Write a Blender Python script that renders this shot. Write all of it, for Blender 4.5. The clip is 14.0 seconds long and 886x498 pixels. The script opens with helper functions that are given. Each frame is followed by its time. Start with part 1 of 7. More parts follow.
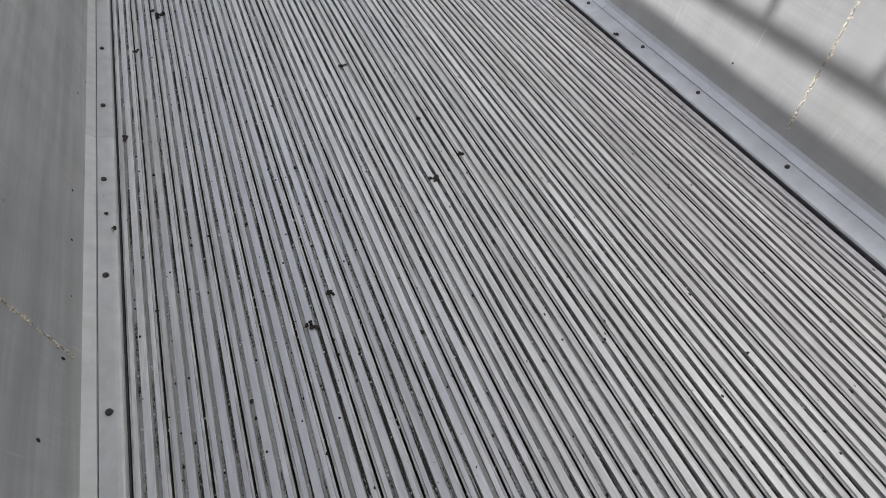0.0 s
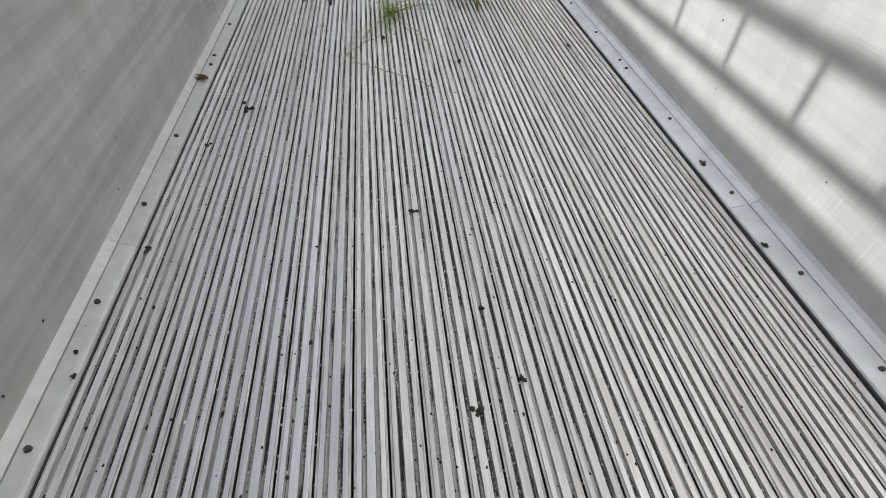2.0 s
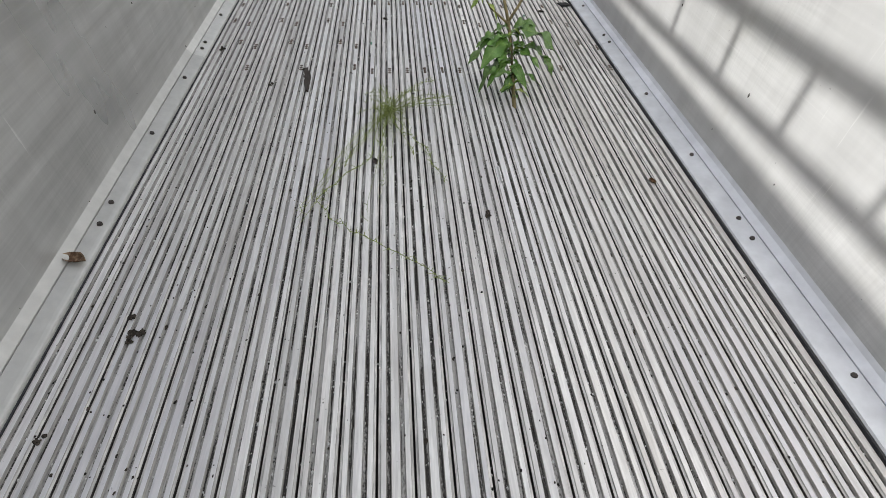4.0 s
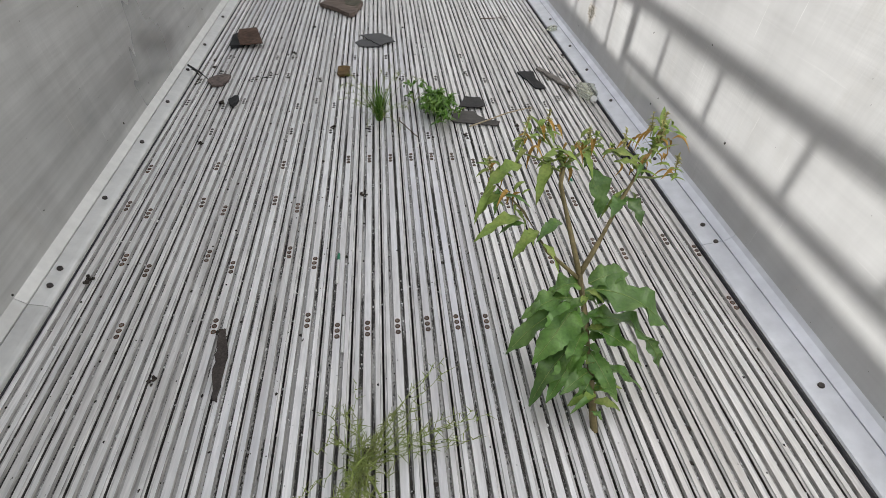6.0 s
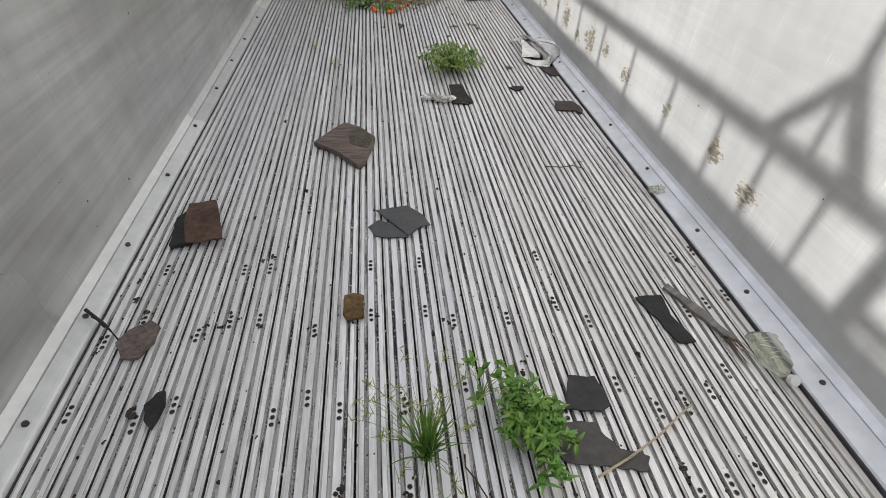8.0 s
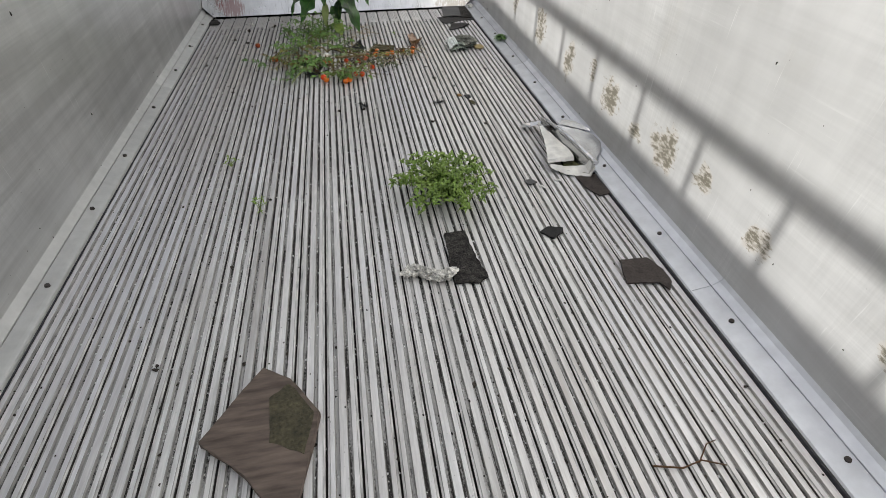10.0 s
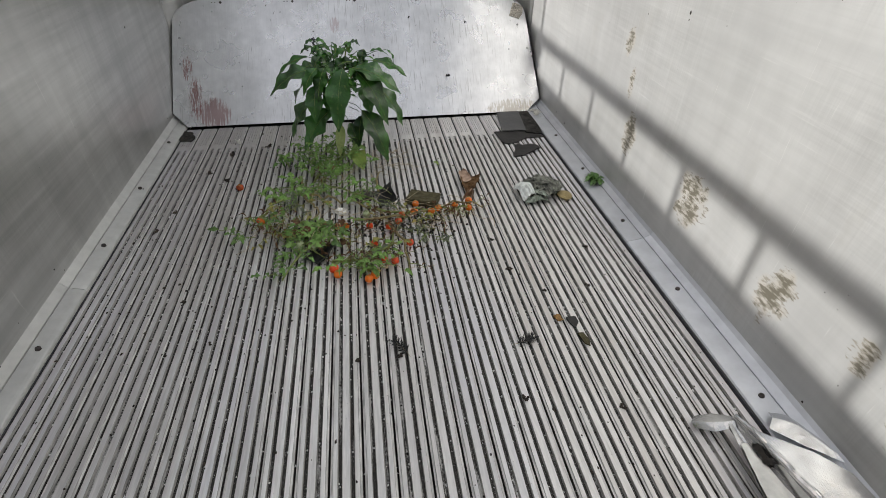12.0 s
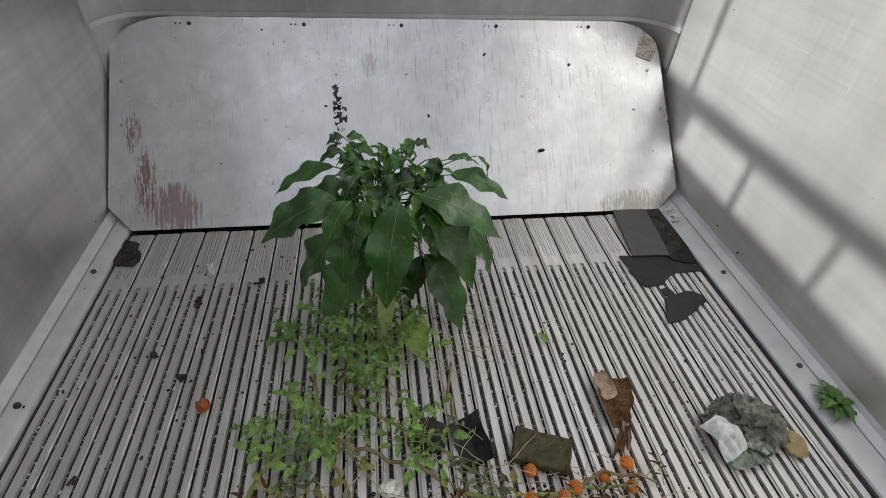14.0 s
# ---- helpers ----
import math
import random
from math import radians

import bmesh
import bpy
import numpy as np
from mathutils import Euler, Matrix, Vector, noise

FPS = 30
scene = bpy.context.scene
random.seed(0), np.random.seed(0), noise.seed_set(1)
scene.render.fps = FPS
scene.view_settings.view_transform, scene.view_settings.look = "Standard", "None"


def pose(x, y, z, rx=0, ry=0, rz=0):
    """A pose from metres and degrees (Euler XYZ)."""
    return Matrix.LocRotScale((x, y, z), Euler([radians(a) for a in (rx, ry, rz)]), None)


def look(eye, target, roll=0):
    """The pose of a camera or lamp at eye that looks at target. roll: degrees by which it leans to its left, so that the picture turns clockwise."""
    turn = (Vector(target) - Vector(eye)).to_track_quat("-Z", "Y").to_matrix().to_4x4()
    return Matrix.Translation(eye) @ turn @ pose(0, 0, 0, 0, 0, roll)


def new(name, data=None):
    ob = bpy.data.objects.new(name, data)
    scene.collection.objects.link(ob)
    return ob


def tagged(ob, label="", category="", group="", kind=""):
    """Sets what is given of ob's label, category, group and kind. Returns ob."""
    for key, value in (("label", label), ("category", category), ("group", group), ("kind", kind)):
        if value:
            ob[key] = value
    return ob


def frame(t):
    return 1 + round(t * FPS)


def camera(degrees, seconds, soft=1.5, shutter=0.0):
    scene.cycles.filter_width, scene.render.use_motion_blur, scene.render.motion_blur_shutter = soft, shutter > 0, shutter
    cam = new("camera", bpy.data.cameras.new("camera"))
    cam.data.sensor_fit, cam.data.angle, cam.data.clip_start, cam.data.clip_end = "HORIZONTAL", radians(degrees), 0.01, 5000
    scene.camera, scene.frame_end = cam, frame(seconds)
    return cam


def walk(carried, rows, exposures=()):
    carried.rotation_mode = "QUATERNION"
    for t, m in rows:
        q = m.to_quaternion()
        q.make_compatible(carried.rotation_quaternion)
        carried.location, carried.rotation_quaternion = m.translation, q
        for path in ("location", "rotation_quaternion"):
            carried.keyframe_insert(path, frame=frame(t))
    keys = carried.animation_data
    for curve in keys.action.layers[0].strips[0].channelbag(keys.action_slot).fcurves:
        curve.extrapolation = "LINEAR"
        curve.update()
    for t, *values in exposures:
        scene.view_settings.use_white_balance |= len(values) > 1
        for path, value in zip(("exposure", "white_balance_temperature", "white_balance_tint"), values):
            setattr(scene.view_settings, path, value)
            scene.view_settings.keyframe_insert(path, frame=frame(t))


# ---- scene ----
cam = camera(84.4, 14.0, soft=0.6)
PATH = [
    (0, (-0.509, 0.198, 1.352), (-0.066, 1.299, -0.259), -1.5),
    (0.2, (-0.529, 0.196, 1.359), (-0.176, 1.437, -0.169), 1.2),
    (0.5, (-0.519, 0.194, 1.339), (-0.256, 1.551, -0.107), 3.1),
    (1, (-0.452, 0.299, 1.321), (-0.227, 1.658, -0.129), 2.6),
    (1.5, (-0.372, 0.544, 1.322), (-0.157, 1.924, -0.109), 2.2),
    (2, (-0.245, 0.822, 1.298), (-0.038, 2.213, -0.125), 2.2),
    (2.2, (-0.21, 0.945, 1.302), (-0.016, 2.321, -0.137), 2.1),
    (4.3, (-0.074, 2.508, 1.282), (0.082, 3.881, -0.164), 2.5),
    (4.5, (-0.052, 2.67, 1.285), (0.107, 4.056, -0.148), 2.3),
    (5, (-0.014, 3.078, 1.29), (0.161, 4.489, -0.117), 2.2),
    (5.5, (-0.031, 3.48, 1.277), (0.155, 4.913, -0.105), 2.2),
    (6, (-0.036, 3.875, 1.281), (0.154, 5.314, -0.096), 2.4),
    (6.5, (-0.071, 4.281, 1.282), (0.132, 5.695, -0.118), 3.6),
    (7, (-0.118, 4.69, 1.303), (0.105, 6.11, -0.087), 4.1),
    (7.5, (-0.122, 5.123, 1.322), (0.104, 6.601, -0.007), 3.6),
    (8, (-0.173, 5.567, 1.33), (0.057, 7.068, 0.029), 2.9),
    (8.2, (-0.172, 5.728, 1.331), (0.061, 7.221, 0.022), 2.4),
    (10.3, (0.024, 7.491, 1.318), (0.315, 8.976, 0.01), 0.2),
    (10.5, (0.036, 7.675, 1.322), (0.33, 9.16, 0.015), 0.1),
    (11, (0.077, 8.102, 1.331), (0.369, 9.6, 0.038), 0.1),
    (11.5, (0.069, 8.516, 1.351), (0.345, 10.053, 0.102), 0.7),
    (12, (-0.001, 8.944, 1.363), (0.266, 10.504, 0.14), 1.1),
    (12.5, (0.0, 9.362, 1.36), (0.242, 10.934, 0.148), 0.8),
    (13, (-0.057, 9.782, 1.362), (0.176, 11.356, 0.15), 0.7),
    (13.5, (-0.1, 10.153, 1.335), (0.128, 11.724, 0.118), 0.9),
    (14, (-0.164, 10.487, 1.327), (0.098, 11.973, 0.015), 3.7),
]
walk(cam, [(t, look(eye, target, roll)) for t, eye, target, roll in PATH],
     exposures=[(0.0, 0.55, 6550, 11), (0.5, 0.77, 6700, 9), (2.0, 0.84, 6750, 9), (6.5, 0.91, 6800, 10), (8.2, 0.90, 6780, 10), (10.5, 0.71, 6850, 9), (14.0, 0.52, 6900, 9)])

# ---- world and sun ----
SLOPE = 0.93                       # height lost by the sunlight per metre across the trailer
world = bpy.data.worlds.new("sky")
scene.world = world
world.use_nodes = True
wn = world.node_tree
sky = wn.nodes.new("ShaderNodeTexSky")
sky.sky_type = "NISHITA"
sky.sun_disc = False
sky.sun_elevation = math.atan(SLOPE)
sky.sun_rotation = radians(-90)
sky.air_density, sky.dust_density = 0.8, 2.2
haze = wn.nodes.new("ShaderNodeMix")          # thin bright haze over the blue
haze.data_type = "RGBA"
haze.inputs["Factor"].default_value = 0.62
haze.inputs["B"].default_value = (3.35, 3.38, 3.38, 1)
wn.links.new(sky.outputs[0], haze.inputs["A"])
wn.links.new(haze.outputs["Result"], wn.nodes["Background"].inputs[0])
wn.nodes["Background"].inputs[1].default_value = 0.15
sun = new("sun", bpy.data.lights.new("sun", "SUN"))
sun.data.energy, sun.data.angle, sun.data.color = 3.2, radians(0.85), (0.97, 0.98, 1.0)
sun.matrix_world = look((-10, 6, SLOPE * 11.265), (1.265, 6, 0))


# ---- materials ----
class Mat:
    """A small builder round one principled material."""

    def __init__(self, name, color, rough=0.6, metal=0.0, spec=0.5):
        self.m = bpy.data.materials.new(name)
        self.m.use_nodes = True
        self.n, self.l = self.m.node_tree.nodes, self.m.node_tree.links
        self.b = self.n["Principled BSDF"]
        self.b.inputs["Base Color"].default_value = (*color, 1)
        self.b.inputs["Roughness"].default_value = rough
        self.b.inputs["Metallic"].default_value = metal
        self.b.inputs["Specular IOR Level"].default_value = spec
        rgb = self.n.new("ShaderNodeRGB")
        rgb.outputs[0].default_value = (*color, 1)
        self.c = rgb.outputs[0]
        self.h = None
        self.tc = self.n.new("ShaderNodeTexCoord")

    def coords(self, scale=(1, 1, 1), world_space=False):
        mp = self.n.new("ShaderNodeMapping")
        mp.inputs["Scale"].default_value = scale
        if world_space:
            g = self.n.new("ShaderNodeNewGeometry")
            self.l.new(g.outputs["Position"], mp.inputs["Vector"])
        else:
            self.l.new(self.tc.outputs["Object"], mp.inputs["Vector"])
        return mp.outputs[0]

    def noise(self, scale, stretch=(1, 1, 1), detail=4, rough=0.55, w=True):
        t = self.n.new("ShaderNodeTexNoise")
        t.inputs["Scale"].default_value = scale
        t.inputs["Detail"].default_value = detail
        t.inputs["Roughness"].default_value = rough
        self.l.new(self.coords(stretch, w), t.inputs["Vector"])
        return t.outputs["Fac"]

    def ramp(self, fac, a, b, lo=0.0, hi=1.0):
        r = self.n.new("ShaderNodeMapRange")
        r.inputs["From Min"].default_value, r.inputs["From Max"].default_value = a, b
        r.inputs["To Min"].default_value, r.inputs["To Max"].default_value = lo, hi
        self.l.new(fac, r.inputs["Value"])
        return r.outputs[0]

    def math(self, op, a, b):
        q = self.n.new("ShaderNodeMath")
        q.operation = op
        for i, v in enumerate((a, b)):
            if isinstance(v, (int, float)):
                q.inputs[i].default_value = v
            else:
                self.l.new(v, q.inputs[i])
        return q.outputs[0]

    def tint(self, fac, color, mode="MIX"):
        x = self.n.new("ShaderNodeMix")
        x.data_type, x.blend_type = "RGBA", mode
        if isinstance(fac, (int, float)):
            x.inputs["Factor"].default_value = fac
        else:
            self.l.new(fac, x.inputs["Factor"])
        self.l.new(self.c, x.inputs["A"])
        if isinstance(color, tuple):
            x.inputs["B"].default_value = (*color, 1)
        else:
            self.l.new(color, x.inputs["B"])
        self.c = x.outputs["Result"]
        return self

    def value(self, fac):
        """Multiply the colour by a grey factor."""
        comb = self.n.new("ShaderNodeCombineColor")
        for i in range(3):
            self.l.new(fac, comb.inputs[i])
        return self.tint(1.0, comb.outputs[0], "MULTIPLY")

    def each(self, lo=0.9, hi=1.1):
        o = self.n.new("ShaderNodeObjectInfo")
        return self.value(self.ramp(o.outputs["Random"], 0, 1, lo, hi))

    def island(self, lo=0.8, hi=1.2):
        g = self.n.new("ShaderNodeNewGeometry")
        return self.value(self.ramp(g.outputs["Random Per Island"], 0, 1, lo, hi))

    def bump(self, fac, strength, dist=0.002):
        b = self.n.new("ShaderNodeBump")
        b.inputs["Strength"].default_value, b.inputs["Distance"].default_value = strength, dist
        self.l.new(fac, b.inputs["Height"])
        if self.h is not None:
            self.l.new(self.h, b.inputs["Normal"])
        self.h = b.outputs[0]
        return self

    def rough(self, fac, lo, hi):
        self.l.new(self.ramp(fac, 0.3, 0.7, lo, hi), self.b.inputs["Roughness"])
        return self

    def spot(self, y, z, ry, rz, seed=0.0, axis="yz", edge=0.35):
        """A ragged blot centred at two world coordinates, 1 inside."""
        g = self.n.new("ShaderNodeNewGeometry")
        sep = self.n.new("ShaderNodeSeparateXYZ")
        self.l.new(g.outputs["Position"], sep.inputs[0])
        u = sep.outputs["XYZ".index(axis[0].upper())]
        v = sep.outputs["XYZ".index(axis[1].upper())]
        du = self.math("DIVIDE", self.math("SUBTRACT", u, y), ry)
        dv = self.math("DIVIDE", self.math("SUBTRACT", v, z), rz)
        d = self.math("ADD", self.math("MULTIPLY", du, du), self.math("MULTIPLY", dv, dv))
        return self.ramp(d, 0.0, 1.6, 1.0, 0.0)

    def done(self):
        self.l.new(self.c, self.b.inputs["Base Color"])
        if self.h is not None:
            self.l.new(self.h, self.b.inputs["Normal"])
        return self.m


def alu_slat():
    k = Mat("worn_aluminium_slat", (0.855, 0.847, 0.833), 0.44, 0.38)
    k.each(0.88, 1.10)
    broad = k.noise(0.9, (1.5, 0.7, 1), 3)
    k.tint(k.ramp(broad, 0.5, 0.7, 0, 0.35), (0.66, 0.70, 0.70))
    n = k.noise(7, (6, 0.35, 6), 5)
    k.value(k.ramp(n, 0.3, 0.7, 0.84, 1.12))
    n2 = k.noise(1.3, (1.4, 0.6, 1), 4)
    k.tint(k.ramp(n2, 0.45, 0.75, 0, 0.28), (0.42, 0.37, 0.32))
    n3 = k.noise(60, (3, 0.25, 3), 3)
    k.value(k.ramp(n3, 0.35, 0.65, 0.9, 1.06))
    n4 = k.noise(90, (1, 1, 1), 2)
    k.tint(k.ramp(n4, 0.70, 0.75, 0, 0.5), (0.08, 0.075, 0.07))
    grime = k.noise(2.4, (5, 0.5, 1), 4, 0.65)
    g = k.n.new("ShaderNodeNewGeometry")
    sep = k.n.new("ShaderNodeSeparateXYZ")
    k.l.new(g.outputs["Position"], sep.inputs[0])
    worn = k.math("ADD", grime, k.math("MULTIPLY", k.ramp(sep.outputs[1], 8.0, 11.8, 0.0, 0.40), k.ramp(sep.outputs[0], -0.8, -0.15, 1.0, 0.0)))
    worn = k.math("ADD", worn, k.ramp(sep.outputs[0], 0.0, 1.1, 0.0, 0.13))     # dirt plus light balance: colour darkens to the front west and to the east
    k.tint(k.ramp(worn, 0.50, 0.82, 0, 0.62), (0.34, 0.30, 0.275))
    warm = k.math("MULTIPLY", k.ramp(sep.outputs[1], 8.5, 10.5, 0.12, 0.32), k.ramp(sep.outputs[0], -0.5, 0.1, 0.0, 1.0))
    k.tint(k.math("MULTIPLY", warm, k.ramp(k.noise(1.7, (3, 0.6, 1), 3), 0.35, 0.6, 0.5, 1.0)), (0.80, 0.72, 0.67))     # a rusty film
    cool = k.noise(0.55, (2.2, 0.5, 1), 3)
    k.tint(k.ramp(cool, 0.48, 0.62, 0, 0.45), (0.70, 0.70, 0.79))
    k.bump(n3, 0.25, 0.0006).rough(n, 0.38, 0.58)
    return k.done()


WALL_BLOTS = [(11.0, 0.355, 0.05, 0.08), (10.44, 0.32, 0.075, 0.10), (9.93, 0.28, 0.05, 0.10), (9.62, 0.34, 0.03, 0.05), (9.38, 0.29, 0.075, 0.085), (9.09, 0.25, 0.045, 0.04), (8.855, 0.29, 0.085, 0.08), (8.59, 0.305, 0.04, 0.05),
              (8.25, 0.27, 0.05, 0.05), (7.74, 0.31, 0.04, 0.04), (7.29, 0.315, 0.05, 0.05), (7.03, 0.27, 0.05, 0.05), (11.2, 0.74, 0.03, 0.06), (11.1, 0.58, 0.02, 0.06)]


def wall_sheet(name, base, blots=(), metal=0.35, rough=0.42, smears=0.05):
    k = Mat(name, base, rough, metal)
    n = k.noise(1.1, (1, 1.0, 0.35), 4)
    k.value(k.ramp(n, 0.3, 0.7, 0.86, 1.10))
    n2 = k.noise(9, (1, 0.9, 0.25), 4)
    k.value(k.ramp(n2, 0.3, 0.7, 0.93, 1.07))
    across, upright = k.noise(130, (1, 0.04, 1), 2), k.noise(130, (1, 1, 0.04), 2)     # brushed both ways
    patch = k.ramp(k.noise(1.6, (1, 1, 1), 2), 0.42, 0.60, 0.0, 1.0)
    weave = k.math("ADD", k.math("MULTIPLY", across, 0.5), k.math("MULTIPLY", upright, 0.5))
    k.value(k.math("ADD", 1.0, k.math("MULTIPLY", patch, k.ramp(weave, 0.35, 0.65, -0.06, 0.06))))
    n3 = k.noise(40, (1, 0.06, 1.6), 3)           # long rubbing marks
    k.tint(k.ramp(n3, 0.66, 0.76, 0, 0.22), (0.80, 0.80, 0.78))
    n4 = k.noise(55, (1, 1.4, 0.07), 3)
    k.tint(k.ramp(n4, 0.68, 0.76, 0, 0.45), (0.80, 0.80, 0.78))
    n5 = k.noise(5, (1, 1, 0.6), 5)
    k.tint(k.ramp(n5, 0.58, 0.8, 0, 0.3), (0.36, 0.34, 0.29))
    smear = k.noise(17, (1, 0.055, 1), 3, 0.6)    # dull smears along the sheet
    k.value(k.ramp(smear, 0.36, 0.64, 1 - smears, 1 + smears))
    if smears > 0.06:                             # reflected bands and a dimmer front end, painted into the west sheet
        g = k.n.new("ShaderNodeNewGeometry")
        sep = k.n.new("ShaderNodeSeparateXYZ")
        k.l.new(g.outputs["Position"], sep.inputs[0])
        dim_bands = k.math("MULTIPLY", k.ramp(k.noise(5, (1, 1, 0.10), 4, 0.6), 0.36, 0.62, 0.25, 0.8), k.ramp(sep.outputs[1], 9.5, 11.8, 0.0, 0.8))
        k.tint(dim_bands, (0.30, 0.30, 0.29))
    specks = k.noise(75, (1, 1, 1), 1)
    k.tint(k.ramp(specks, 0.80, 0.83, 0, 0.8), (0.06, 0.055, 0.05))
    if blots:
        total = None
        for y, z, ry, rz in blots:
            s = k.spot(y, z, ry * 1.6, rz * 1.4)
            total = s if total is None else k.math("MAXIMUM", total, s)
        dash = k.noise(88, (1, 0.34, 1.0), 4, 0.62)           # paint rubbed off in short strokes along the wall
        rag = k.ramp(k.noise(11, (1, 1.2, 1.0), 3), 0.3, 0.7, -0.14, 0.14)
        inside = k.ramp(total, 0.02, 0.2, 0.0, 1.0)
        worn = k.math("ADD", k.math("ADD", k.math("MULTIPLY", total, 0.50), dash), rag)
        k.tint(k.math("MULTIPLY", inside, k.ramp(k.math("ADD", total, k.math("MULTIPLY", rag, 2.5)), 0.55, 0.85, 0, 0.45)), (0.60, 0.53, 0.44))
        k.tint(k.math("MULTIPLY", inside, k.ramp(worn, 0.86, 0.90, 0, 0.8)), (0.33, 0.305, 0.255))
        k.tint(k.math("MULTIPLY", inside, k.ramp(worn, 0.96, 1.0, 0, 0.85)), (0.165, 0.150, 0.112))
    bands = k.noise(3.2, (1, 1, 0.12), 2)
    k.bump(n2, 0.10, 0.01).bump(n, 0.25, 0.03).bump(bands, 0.35, 0.03).bump(weave, 0.05, 0.001).rough(n, rough - 0.06, rough + 0.1)
    return k.done()


def front_sheet():
    k = Mat("scuffed_aluminium_plate", (0.76, 0.76, 0.77), 0.30, 0.92)
    n = k.noise(3, (1.2, 0.5, 0.5), 4)
    k.value(k.ramp(n, 0.3, 0.7, 0.88, 1.1))
    n2 = k.noise(60, (2.2, 0.2, 0.2), 3)
    k.value(k.ramp(n2, 0.3, 0.7, 0.97, 1.025))
    n3 = k.noise(45, (1.6, 0.6, 0.6), 3)
    k.tint(k.math("MULTIPLY", k.ramp(n3, 0.68, 0.73, 0, 0.6), k.ramp(k.noise(2.1, detail=2), 0.45, 0.60, 0, 1)), (0.12, 0.11, 0.1))
    rub = k.noise(110, (1, 0.06, 0.06), 2)
    rubbed = k.math("MULTIPLY", k.ramp(rub, 0.60, 0.70, 0, 0.55), k.ramp(k.noise(1.3, (1, 1, 1), 3), 0.42, 0.60, 0, 1))
    k.tint(rubbed, (0.40, 0.39, 0.38))
    k.value(k.ramp(k.noise(14, (1, 1, 1), 4), 0.3, 0.7, 0.92, 1.08))
    n4 = k.noise(62, (2.2, 0.3, 0.3), 5, 0.7)
    smear = k.noise(34, (2.6, 0.25, 0.25), 4, 0.65)
    for x, z, rx, rz, lo, amount in ((-0.99, 0.07, 0.10, 0.075, 0.34, 0.62), (-1.10, 0.15, 0.05, 0.12, 0.62, 0.75), (-1.15, 0.30, 0.035, 0.07, 0.58, 0.7), (-0.16, 0.50, 0.04, 0.05, 0.62, 0.35)):
        s = k.math("MULTIPLY", k.spot(x, z, rx, rz, axis="xz"), k.ramp(smear if lo < 0.4 else n4, 0.36, 0.62, 0.15, 1.5))
        k.tint(k.ramp(s, lo - 0.12, lo + 0.16, 0, amount), (0.27, 0.085, 0.075))
    for x, z, rx, rz in ((-0.31, 0.40, 0.022, 0.07), (-0.30, 0.34, 0.03, 0.05), (-0.33, 0.26, 0.03, 0.03)):
        s = k.math("MULTIPLY", k.spot(x, z, rx, rz, axis="xz"), k.ramp(k.noise(50), 0.4, 0.6, 0, 1.5))
        k.tint(k.ramp(s, 0.45, 0.55, 0, 0.95), (0.012, 0.012, 0.016))
    s = k.math("MULTIPLY", k.spot(1.05, 0.03, 0.2, 0.05, axis="xz"), k.ramp(n4, 0.35, 0.6, 0, 1.4))
    k.tint(k.ramp(s, 0.35, 0.6, 0, 0.6), (0.36, 0.31, 0.24))
    scratch = k.noise(150, (1, 0.05, 0.05), 2)
    marks = k.math("MULTIPLY", k.ramp(scratch, 0.64, 0.72, 0, 0.5), k.ramp(k.noise(7, detail=3), 0.48, 0.62, 0, 1))
    k.tint(marks, (0.30, 0.29, 0.28))
    k.bump(n2, 0.15, 0.001).bump(n, 0.1, 0.01).rough(k.noise(5, detail=3), 0.22, 0.38)
    return k.done()


def plain(name, color, rough=0.7, metal=0.0, scale=30, amount=0.2, bump=0.4, dist=0.003, spec=0.4):
    k = Mat(name, color, rough, metal, spec)
    k.each(0.88, 1.12)
    n = k.noise(scale, detail=5)
    n2 = k.noise(scale * 0.2, detail=3)
    k.value(k.ramp(n, 0.3, 0.7, 1 - amount, 1 + amount))
    k.value(k.ramp(n2, 0.3, 0.7, 1 - amount * 0.7, 1 + amount * 0.7))
    if bump:
        k.bump(n, bump, dist)
    return k.done()


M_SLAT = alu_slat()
M_WALL_R = wall_sheet("wall_aluminium_rubbed", (0.55, 0.55, 0.54), WALL_BLOTS)
M_WALL = wall_sheet("wall_aluminium_grey", (0.52, 0.52, 0.507), (), 0.55, 0.30, 0.13)
M_WALL_F = wall_sheet("wall_aluminium_front", (0.56, 0.56, 0.545))
M_FRONT = front_sheet()
# bluish base stands for the sky's reflection in the east trim
M_TRIM = plain("trim_aluminium", (0.66, 0.68, 0.72), 0.40, 0.3, 14, 0.09, 0.1, 0.001)
M_TRIM_WORN = plain("worn_trim_aluminium", (0.62, 0.62, 0.60), 0.5, 0.3, 22, 0.07, 0.2, 0.001)
M_DECK = plain("dirty_underdeck", (0.03, 0.028, 0.026), 0.95)
M_STEEL = plain("galvanised_steel", (0.4, 0.4, 0.4), 0.5, 0.7)
M_BOLT = plain("dark_bolt", (0.07, 0.06, 0.055), 0.7, 0.3, 120, 0.3)
M_RUST = plain("rusty_bolt", (0.115, 0.062, 0.038), 0.85, 0.2, 150, 0.45)
M_SOIL = plain("soil", (0.035, 0.03, 0.026), 0.95, 0, 60, 0.4)
M_CONCRETE = plain("yard_concrete", (0.33, 0.32, 0.30), 0.9, 0, 3, 0.15)


# ---- building helpers ----
def part(name, bm, mat, parent=None, label=""):
    me = bpy.data.meshes.new(name)
    bm.to_mesh(me)
    bm.free()
    me.materials.append(mat)
    ob = new(name, me)
    ob.parent = parent
    if label:
        ob["label"] = label
    return ob


